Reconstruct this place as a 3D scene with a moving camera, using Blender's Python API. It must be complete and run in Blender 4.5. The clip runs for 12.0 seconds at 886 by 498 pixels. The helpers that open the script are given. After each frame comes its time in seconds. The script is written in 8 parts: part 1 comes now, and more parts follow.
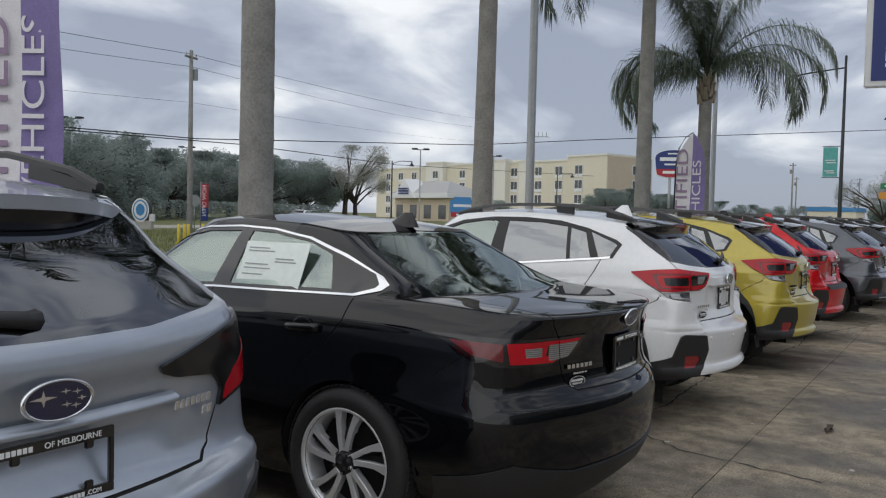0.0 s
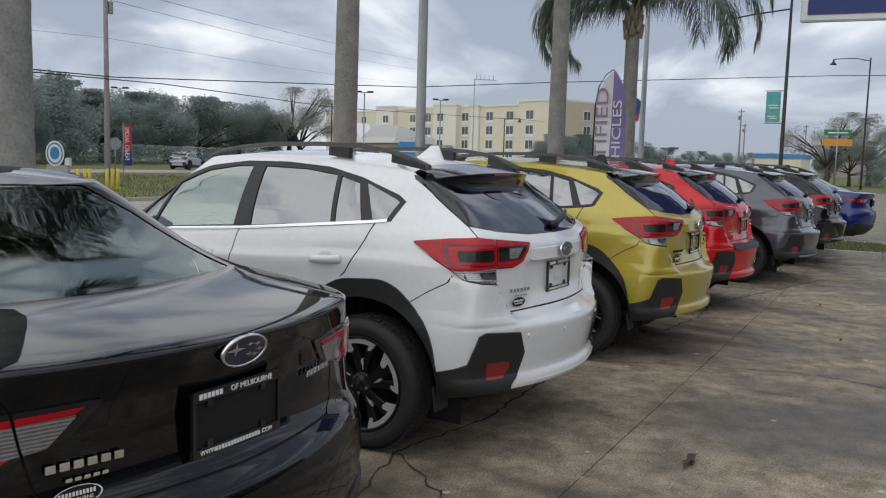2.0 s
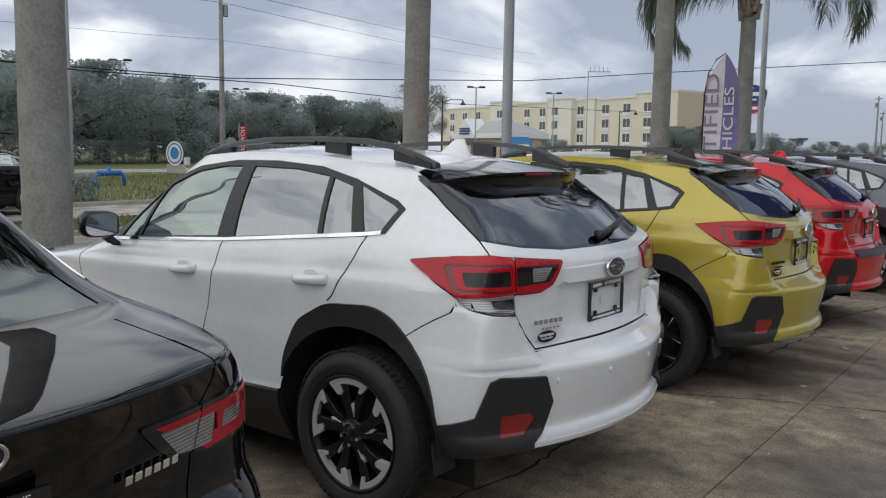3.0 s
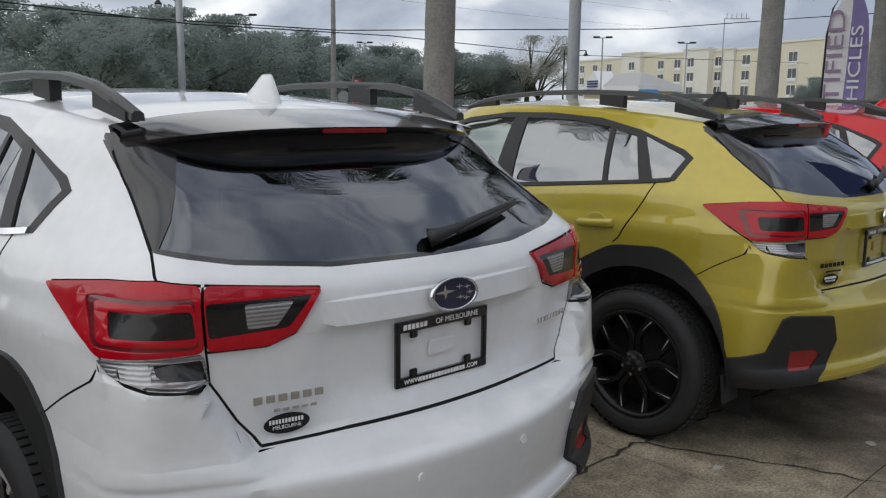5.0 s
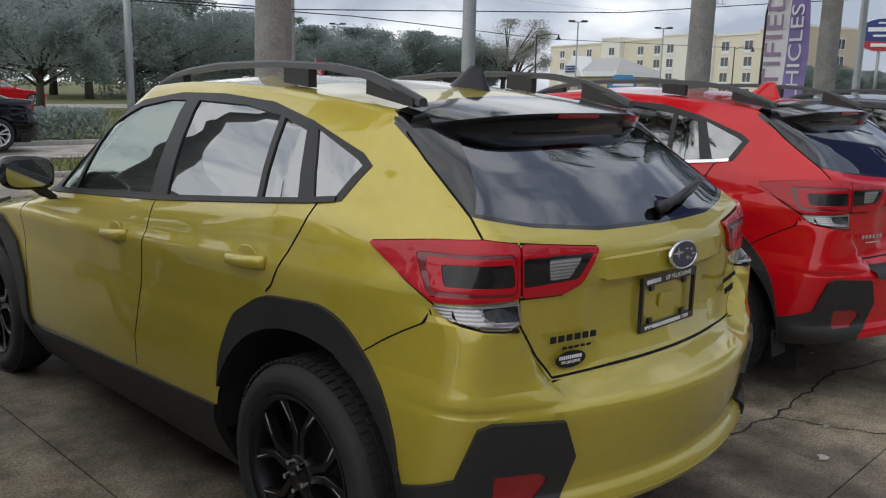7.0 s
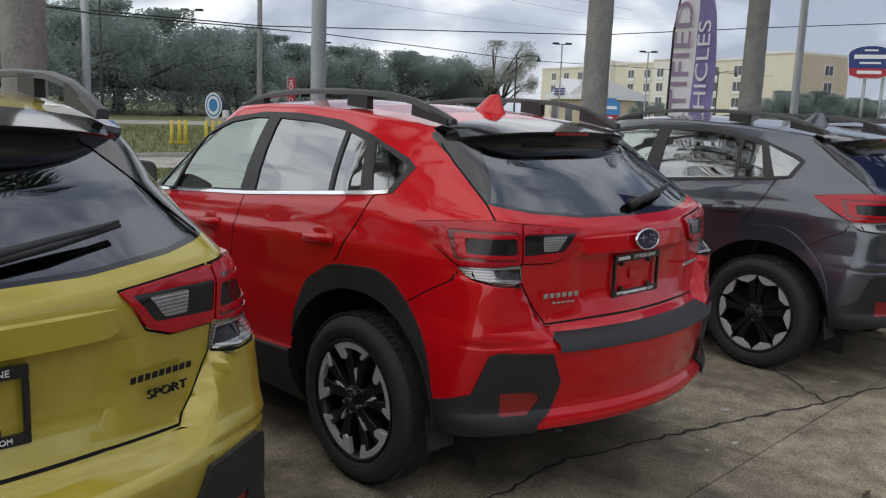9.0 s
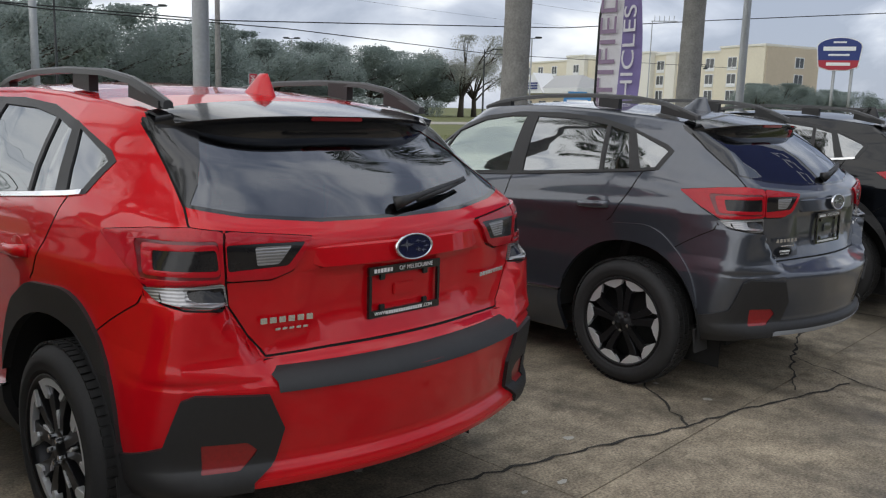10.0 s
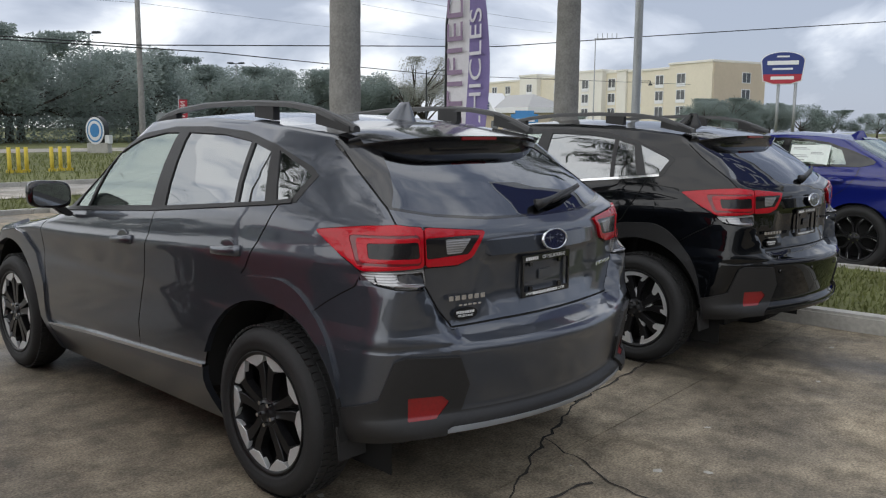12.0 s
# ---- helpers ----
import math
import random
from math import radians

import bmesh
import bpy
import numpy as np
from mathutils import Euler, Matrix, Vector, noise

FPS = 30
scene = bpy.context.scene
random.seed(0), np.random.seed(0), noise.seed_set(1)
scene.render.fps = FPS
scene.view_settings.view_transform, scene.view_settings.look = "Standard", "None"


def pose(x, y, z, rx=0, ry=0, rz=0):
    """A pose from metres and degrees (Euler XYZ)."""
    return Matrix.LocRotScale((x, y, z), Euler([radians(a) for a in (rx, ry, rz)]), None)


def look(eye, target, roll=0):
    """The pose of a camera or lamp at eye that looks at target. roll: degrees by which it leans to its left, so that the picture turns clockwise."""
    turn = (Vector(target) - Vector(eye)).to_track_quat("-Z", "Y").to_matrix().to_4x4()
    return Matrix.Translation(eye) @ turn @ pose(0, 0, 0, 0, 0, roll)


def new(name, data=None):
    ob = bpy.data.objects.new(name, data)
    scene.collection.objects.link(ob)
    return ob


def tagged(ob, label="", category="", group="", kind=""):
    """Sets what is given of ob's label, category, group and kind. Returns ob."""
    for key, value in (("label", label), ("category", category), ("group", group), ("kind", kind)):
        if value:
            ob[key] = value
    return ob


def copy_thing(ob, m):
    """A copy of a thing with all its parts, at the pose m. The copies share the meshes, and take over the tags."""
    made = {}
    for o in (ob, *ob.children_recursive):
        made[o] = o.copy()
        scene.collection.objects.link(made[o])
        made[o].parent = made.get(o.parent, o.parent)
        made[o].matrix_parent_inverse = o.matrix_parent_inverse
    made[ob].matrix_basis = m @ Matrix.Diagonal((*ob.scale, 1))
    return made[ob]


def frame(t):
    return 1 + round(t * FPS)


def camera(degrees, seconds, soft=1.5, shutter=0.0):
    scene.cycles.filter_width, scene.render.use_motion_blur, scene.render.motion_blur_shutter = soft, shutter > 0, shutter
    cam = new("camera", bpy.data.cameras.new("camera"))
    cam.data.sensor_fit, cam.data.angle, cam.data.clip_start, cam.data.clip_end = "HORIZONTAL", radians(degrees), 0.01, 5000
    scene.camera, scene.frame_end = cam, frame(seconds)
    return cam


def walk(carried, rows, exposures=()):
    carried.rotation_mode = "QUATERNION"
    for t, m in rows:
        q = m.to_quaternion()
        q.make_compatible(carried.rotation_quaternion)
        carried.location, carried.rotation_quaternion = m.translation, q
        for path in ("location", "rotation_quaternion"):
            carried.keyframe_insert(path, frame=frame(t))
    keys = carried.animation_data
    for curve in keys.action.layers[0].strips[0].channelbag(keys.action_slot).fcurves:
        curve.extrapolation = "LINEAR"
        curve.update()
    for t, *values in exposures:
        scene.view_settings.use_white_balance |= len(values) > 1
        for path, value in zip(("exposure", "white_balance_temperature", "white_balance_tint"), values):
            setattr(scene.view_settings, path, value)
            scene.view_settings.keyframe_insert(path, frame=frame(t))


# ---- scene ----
cam = camera(55.66, 12.0, soft=1.2)
PATH = [
    (0.0, pose(-9.317, -1.267, 1.499, 87.58, -1.38, -57.78)),
    (0.5, pose(-8.724, -1.261, 1.533, 87.03, -2.31, -58.68)),
    (1.0, pose(-8.165, -1.328, 1.520, 85.75, -2.63, -59.86)),
    (1.5, pose(-7.617, -1.301, 1.508, 84.10, -2.74, -59.81)),
    (2.0, pose(-7.043, -1.353, 1.520, 83.95, -1.61, -60.84)),
    (2.5, pose(-6.548, -1.357, 1.520, 83.85, -1.20, -58.88)),
    (3.0, pose(-6.025, -1.287, 1.534, 83.47, -0.84, -53.00)),
    (3.2, pose(-5.822, -1.286, 1.516, 83.31, -0.89, -50.76)),
    (4.8, pose(-4.295, -1.162, 1.533, 80.58, -0.17, -41.34)),
    (5.0, pose(-4.116, -1.161, 1.517, 80.27, -0.76, -44.19)),
    (5.5, pose(-3.588, -1.120, 1.535, 80.35, -1.26, -48.82)),
    (6.0, pose(-3.139, -1.144, 1.530, 80.08, -0.46, -48.40)),
    (6.5, pose(-2.755, -1.096, 1.511, 79.51, -1.20, -46.37)),
    (6.7, pose(-2.566, -1.070, 1.517, 79.38, -1.29, -45.32)),
    (8.3, pose(-1.058, -1.352, 1.522, 78.73, -2.54, -46.63)),
    (8.5, pose(-0.871, -1.412, 1.515, 80.17, -2.29, -47.41)),
    (9.0, pose(-0.435, -1.551, 1.525, 80.60, -2.23, -45.55)),
    (9.5, pose(0.075, -1.612, 1.510, 80.50, -2.51, -44.51)),
    (10.0, pose(0.598, -1.721, 1.500, 80.36, -1.73, -47.08)),
    (10.5, pose(1.067, -1.798, 1.495, 80.28, -1.38, -46.99)),
    (11.0, pose(1.637, -1.845, 1.518, 81.31, -1.99, -51.25)),
    (11.5, pose(2.107, -1.964, 1.509, 82.16, -1.03, -51.13)),
    (12.0, pose(2.602, -2.012, 1.482, 81.87, -0.39, -49.75)),
]
walk(cam, PATH, [(0.0, -0.08), (1.0, 0.02), (2.5, 0.05), (5.0, -0.02), (6.5, 0.13), (9.0, 0.12), (10.0, 0.2), (12.0, 0.28)])

# ---- world, sun ----
SUN_EL, SUN_AZ = radians(50), radians(290)
world = bpy.data.worlds.new("world")
scene.world = world
world.use_nodes = True
wn, wl = world.node_tree.nodes, world.node_tree.links
wn.clear()
w_out, w_bg = wn.new("ShaderNodeOutputWorld"), wn.new("ShaderNodeBackground")
sky = wn.new("ShaderNodeTexSky")
sky.sky_type, sky.sun_disc, sky.sun_elevation, sky.sun_rotation = "NISHITA", False, SUN_EL, SUN_AZ
sky_dim = wn.new("ShaderNodeMixRGB")
sky_dim.blend_type, sky_dim.inputs[0].default_value = "MULTIPLY", 1.0
sky_dim.inputs[2].default_value = (0.10, 0.10, 0.10, 1)
tc, mp = wn.new("ShaderNodeTexCoord"), wn.new("ShaderNodeMapping")
mp.inputs["Scale"].default_value = (1.0, 1.0, 2.6)
mp.inputs["Location"].default_value = (0.35, 0.1, 0.2)
big, small = wn.new("ShaderNodeTexNoise"), wn.new("ShaderNodeTexNoise")
big.inputs["Scale"].default_value, big.inputs["Detail"].default_value, big.inputs["Distortion"].default_value = 3.0, 8.0, 0.7
small.inputs["Scale"].default_value, small.inputs["Detail"].default_value = 7.0, 6.0
mixn = wn.new("ShaderNodeMath")
mixn.operation = "MULTIPLY_ADD"
mixn.inputs[1].default_value = 0.95
ramp = wn.new("ShaderNodeValToRGB")
for pos, col in ((0.0, (0.33, 0.37, 0.46)), (0.34, (0.50, 0.54, 0.63)), (0.58, (0.74, 0.77, 0.82)), (0.85, (0.93, 0.95, 0.97))):
    el = ramp.color_ramp.elements[0] if pos == 0 else ramp.color_ramp.elements.new(pos)
    el.position, el.color = pos, (*col, 1)
ramp.color_ramp.elements[-1].color = (0.97, 0.98, 0.99, 1)
cover = wn.new("ShaderNodeMixRGB")
cover.inputs[0].default_value = 0.90
wl.new(tc.outputs["Generated"], mp.inputs[0])
wl.new(mp.outputs[0], big.inputs["Vector"])
wl.new(mp.outputs[0], small.inputs["Vector"])
sub = wn.new("ShaderNodeMath")
sub.operation, sub.inputs[1].default_value = "SUBTRACT", 0.5
wl.new(small.outputs["Fac"], sub.inputs[0])
wl.new(sub.outputs[0], mixn.inputs[0])
spread = wn.new("ShaderNodeMapRange")
spread.inputs["From Min"].default_value, spread.inputs["From Max"].default_value = 0.37, 0.65
wl.new(big.outputs["Fac"], spread.inputs["Value"])
wl.new(spread.outputs[0], mixn.inputs[2])
# the cloud cover is thinner towards the north-west
slope, tilt = wn.new("ShaderNodeVectorMath"), wn.new("ShaderNodeMath")
slope.operation, tilt.operation = "DOT_PRODUCT", "MULTIPLY_ADD"
slope.inputs[1].default_value, tilt.inputs[1].default_value = (-0.82, 0.38, 0.45), 0.56
wl.new(tc.outputs["Generated"], slope.inputs[0])
wl.new(slope.outputs["Value"], tilt.inputs[0])
wl.new(mixn.outputs[0], tilt.inputs[2])
wl.new(tilt.outputs[0], ramp.inputs[0])
wl.new(sky.outputs[0], sky_dim.inputs[1])
wl.new(sky_dim.outputs[0], cover.inputs[1])
wl.new(ramp.outputs[0], cover.inputs[2])
wl.new(cover.outputs[0], w_bg.inputs[0])
w_bg.inputs[1].default_value = 1.13
wl.new(w_bg.outputs[0], w_out.inputs[0])
sun_data = bpy.data.lights.new("sun", "SUN")
sun_data.energy, sun_data.angle, sun_data.color = 0.5, radians(100), (1.0, 0.96, 0.90)
sun = new("sun", sun_data)
sun.matrix_world = look((0, 0, 40), (-40 * math.cos(SUN_EL) * math.sin(SUN_AZ), -40 * math.cos(SUN_EL) * math.cos(SUN_AZ), 40 - 40 * math.sin(SUN_EL)))


# ---- materials ----
def material(name, color, rough=0.6, metal=0.0, coat=0.0, spec=0.5, vary=0.12, scale=6.0, bump=0.0, bscale=40.0, rand=0.0, island=0.0, coat_ior=1.5):
    """Principled surface with colour varied at two scales, and a fine relief."""
    m = bpy.data.materials.new(name)
    m.use_nodes = True
    n, l = m.node_tree.nodes, m.node_tree.links
    b = n["Principled BSDF"]
    b.inputs["Roughness"].default_value, b.inputs["Metallic"].default_value = rough, metal
    b.inputs["Coat Weight"].default_value, b.inputs["Coat Roughness"].default_value = coat, 0.03
    b.inputs["Specular IOR Level"].default_value = spec
    b.inputs["Coat IOR"].default_value = coat_ior
    b.inputs["Base Color"].default_value = (*color, 1)
    if vary:
        co = n.new("ShaderNodeTexCoord")
        fac = []
        for s, d in ((scale, 3), (scale * 9, 4)):
            t = n.new("ShaderNodeTexNoise")
            t.inputs["Scale"].default_value, t.inputs["Detail"].default_value = s, d
            l.new(co.outputs["Object"], t.inputs["Vector"])
            fac.append(t)
        add = n.new("ShaderNodeMath")
        add.operation = "ADD"
        l.new(fac[0].outputs["Fac"], add.inputs[0])
        l.new(fac[1].outputs["Fac"], add.inputs[1])
        last = add.outputs[0]
        if rand or island:
            src = n.new("ShaderNodeObjectInfo") if rand else n.new("ShaderNodeNewGeometry")
            ma = n.new("ShaderNodeMath")
            ma.operation, ma.inputs[1].default_value = "MULTIPLY_ADD", rand or island
            l.new(src.outputs["Random" if rand else "Random Per Island"], ma.inputs[0])
            l.new(last, ma.inputs[2])
            last = ma.outputs[0]
        mr = n.new("ShaderNodeMapRange")
        mr.inputs["From Min"].default_value, mr.inputs["From Max"].default_value = 0.6, 1.4 + (rand or island)
        mr.inputs["To Min"].default_value, mr.inputs["To Max"].default_value = 1 - vary, 1 + vary
        l.new(last, mr.inputs["Value"])
        mul = n.new("ShaderNodeVectorMath")
        mul.operation = "SCALE"
        mul.inputs[0].default_value = color
        l.new(mr.outputs[0], mul.inputs["Scale"])
        l.new(mul.outputs[0], b.inputs["Base Color"])
    if bump:
        co = n.new("ShaderNodeTexCoord")
        t = n.new("ShaderNodeTexNoise")
        t.inputs["Scale"].default_value, t.inputs["Detail"].default_value = bscale, 5
        bp = n.new("ShaderNodeBump")
        bp.inputs["Strength"].default_value, bp.inputs["Distance"].default_value = bump, 0.01
        l.new(co.outputs["Object"], t.inputs["Vector"])
        l.new(t.outputs["Fac"], bp.inputs["Height"])
        l.new(bp.outputs[0], b.inputs["Normal"])
    return m


def glass(name, tint, gloss=(1.0, 1.0, 1.0), ior=1.5):
    """A thin pane: tinted see-through with a mirror-like gloss by Fresnel."""
    m = bpy.data.materials.new(name)
    m.use_nodes = True
    n, l = m.node_tree.nodes, m.node_tree.links
    n.clear()
    o, mix = n.new("ShaderNodeOutputMaterial"), n.new("ShaderNodeMixShader")
    tr, gl, fr = n.new("ShaderNodeBsdfTransparent"), n.new("ShaderNodeBsdfGlossy"), n.new("ShaderNodeFresnel")
    tr.inputs[0].default_value = (*tint, 1)
    gl.inputs[0].default_value, gl.inputs["Roughness"].default_value = (*gloss, 1), 0.01
    fr.inputs[0].default_value = ior
    l.new(fr.outputs[0], mix.inputs[0])
    l.new(tr.outputs[0], mix.inputs[1])
    l.new(gl.outputs[0], mix.inputs[2])
    l.new(mix.outputs[0], o.inputs[0])
    return m


def paint(name, color, metal=0.35, rough=0.38, spec=0.12, coat_ior=1.65):
    """Clear-coated car paint."""
    return material(name, color, rough, metal, 1.0, spec, 0.05, 3.0, coat_ior=coat_ior)


M = {
    "white": paint("white_paint", (0.75, 0.76, 0.77), 0.0, 0.35),
    "yellow": paint("yellow_green_paint", (0.46, 0.37, 0.046), 0.30),
    "red": paint("red_paint", (0.56, 0.004, 0.010), 0.10, 0.38, 0.05, 1.5),
    "grey": paint("dark_grey_paint", (0.070, 0.078, 0.096), 0.60, 0.30),
    "black": paint("black_paint", (0.0025, 0.003, 0.004), 0.0, 0.4, 0.0, 1.5),
    "silver": paint("silver_paint", (0.40, 0.44, 0.50), 0.6),
    "blue": paint("blue_paint", (0.008, 0.014, 0.15), 0.2, 0.4, 0.0),
    "rail": material("satin_rail_plastic", (0.045, 0.046, 0.048), 0.38, vary=0.1),
    "plastic": material("black_plastic", (0.017, 0.017, 0.018), 0.5, vary=0.15, bump=0.08, bscale=400),
    "gloss_black": material("gloss_black_plastic", (0.008, 0.008, 0.009), 0.12, coat=0.5, vary=0),
    "rubber": material("tyre_rubber", (0.020, 0.020, 0.021), 0.75, vary=0.2, scale=8, bump=0.1, bscale=90),
    "chrome": material("chrome", (0.75, 0.76, 0.78), 0.12, 1.0, vary=0),
    "alloy": material("machined_alloy", (0.74, 0.75, 0.77), 0.36, 0.6, vary=0.06),
    "black_alloy": material("black_alloy", (0.018, 0.018, 0.020), 0.32, 0.5, vary=0.1),
    "gap": material("panel_gap_shadow", (0.006, 0.006, 0.006), 0.9, vary=0),
    "well": material("wheel_well_liner", (0.010, 0.010, 0.010), 0.9, vary=0.2),
    "under": material("underbody", (0.012, 0.012, 0.012), 0.9, vary=0.2),
    "seat": material("dark_seat_fabric", (0.035, 0.035, 0.038), 0.9, vary=0.2, bump=0.2, bscale=200),
    "lens_red": material("red_lamp_lens", (0.42, 0.003, 0.012), 0.22, 0.0, 0.6, 0.2, vary=0.12, scale=12),
    "lens_deep": material("deep_red_lamp_lens", (0.13, 0.003, 0.008), 0.2, 0.0, 1.0, 0.3, vary=0.25, scale=30),
    "lens_dark": material("smoked_lamp_lens", (0.012, 0.011, 0.012), 0.15, 0.0, 0.35, 0.3, vary=0.3, scale=20),
    "lens_clear": material("clear_lamp_lens", (0.36, 0.36, 0.37), 0.15, 0.5, 0.8, vary=0.2, scale=8),
    "reflector": material("red_reflector", (0.25, 0.008, 0.010), 0.3, 0, 0.5, vary=0.2, scale=80),
    "decal": material("white_lettering", (0.8, 0.8, 0.8), 0.5, vary=0),
    "badge_blue": material("badge_blue", (0.006, 0.010, 0.05), 0.15, 0.2, 1.0, vary=0),
    "glass_clear": glass("clear_car_glass", (0.72, 0.84, 0.77), (0.84, 0.95, 0.89), 3.8),
    "glass_dark": glass("privacy_glass", (0.04, 0.043, 0.047), (0.92, 0.95, 0.97), 3.6),
    "glass_hatch": glass("dark_rear_glass", (0.022, 0.024, 0.032), (0.88, 0.92, 1.0), 2.25),
}

M["galv"] = material("galvanised_steel", (0.30, 0.315, 0.32), 0.5, 0.5, vary=0.15, scale=3)


def ribs(m, scale, strength, dark):
    """Level optic ribs moulded into a lamp lens, the grooves' shade put into the colour."""
    n, l = m.node_tree.nodes, m.node_tree.links
    b = n["Principled BSDF"]
    co, wv, bp = n.new("ShaderNodeTexCoord"), n.new("ShaderNodeTexWave"), n.new("ShaderNodeBump")
    wv.bands_direction = "Z"
    wv.inputs["Scale"].default_value, wv.inputs["Distortion"].default_value, wv.inputs["Detail"].default_value = scale, 0.6, 1.0
    bp.inputs["Strength"].default_value, bp.inputs["Distance"].default_value = strength, 0.004
    l.new(co.outputs["Object"], wv.inputs["Vector"])
    l.new(wv.outputs["Fac"], bp.inputs["Height"])
    l.new(bp.outputs[0], b.inputs["Normal"])
    mr, sc = n.new("ShaderNodeMapRange"), n.new("ShaderNodeVectorMath")
    mr.inputs["To Min"].default_value, mr.inputs["To Max"].default_value, sc.operation = dark, 1.15, "SCALE"
    l.new(wv.outputs["Fac"], mr.inputs["Value"])
    l.new(b.inputs["Base Color"].links[0].from_socket, sc.inputs[0])
    l.new(mr.outputs[0], sc.inputs["Scale"])
    l.new(sc.outputs[0], b.inputs["Base Color"])


ribs(M["lens_clear"], 36, 0.25, 0.55)


def link_mesh(name, verts, faces, mat, parent=None, label="", smooth=True, normals=None):
    me = bpy.data.meshes.new(name)
    me.from_pydata([tuple(v) for v in verts], [], faces)
    me.materials.append(mat)
    me.polygons.foreach_set("use_smooth", [smooth] * len(me.polygons))
    me.update()
    if normals is not None:
        me.normals_split_custom_set_from_vertices([tuple(v) for v in normals])
    ob = new(name, me)
    if parent:
        ob.parent = parent
    return tagged(ob, label)


def part(name, bm, mat, parent=None, label="", smooth=False):
    me = bpy.data.meshes.new(name)
    bm.to_mesh(me)
    bm.free()
    me.materials.append(mat)
    me.polygons.foreach_set("use_smooth", [smooth] * len(me.polygons))
    ob = new(name, me)
    if parent:
        ob.parent = parent
    return tagged(ob, label)


def box_into(bm, x0, y0, z0, x1, y1, z1, bevel=0.0):
    m = Matrix.LocRotScale(((x0 + x1) / 2, (y0 + y1) / 2, (z0 + z1) / 2), None, (abs(x1 - x0), abs(y1 - y0), abs(z1 - z0)))
    r = bmesh.ops.create_cube(bm, size=1.0, matrix=m)
    if bevel:
        es = list({e for v in r["verts"] for e in v.link_edges})
        bmesh.ops.bevel(bm, geom=es, offset=bevel, segments=2, affect="EDGES")
    return bm


def tube(pts, radii, sides=10, cap=True):
    """Verts and faces of a tube along points."""
    vs, fs = [], []
    for k, p in enumerate(pts):
        p = Vector(p)
        d = (Vector(pts[min(k + 1, len(pts) - 1)]) - Vector(pts[max(k - 1, 0)])).normalized()
        a = d.orthogonal().normalized() if abs(d.z) > 0.9 else d.cross(Vector((0, 0, 1))).normalized()
        b = d.cross(a)
        r = radii[k] if hasattr(radii, "__len__") else radii
        vs += [p + r * (math.cos(2 * math.pi * i / sides) * a + math.sin(2 * math.pi * i / sides) * b) for i in range(sides)]
    for k in range(len(pts) - 1):
        for i in range(sides):
            j = (i + 1) % sides
            fs.append((k * sides + i, k * sides + j, (k + 1) * sides + j, (k + 1) * sides + i))
    if cap:
        fs.append(tuple(range(sides))[::-1])
        fs.append(tuple((len(pts) - 1) * sides + i for i in range(sides)))
    return vs, fs


def rounded(poly, r):
    """The polygon with its corners rounded off."""
    out = []
    n = len(poly)
    for k in range(n):
        p, a, b = Vector(poly[k]), Vector(poly[k - 1]), Vector(poly[(k + 1) % n])
        la, lb = (a - p).length, (b - p).length
        s, e = p + (a - p) * min(r / la, 0.4), p + (b - p) * min(r / lb, 0.4)
        for q in (0.0, 0.33, 0.67, 1.0):
            m = s * (1 - q) ** 2 + p * 2 * q * (1 - q) + e * q * q
            out.append((m.x, m.y))
    return out


# ---- car bodies: one skin over level outlines, cut into its panels ----
def lerp_table(table, key):
    """Rows of (key, values...) interpolated smoothly at key."""
    ks = [r[0] for r in table]
    return [float(np.interp(key, ks, [r[c] for r in table])) for c in range(1, len(table[0]))]


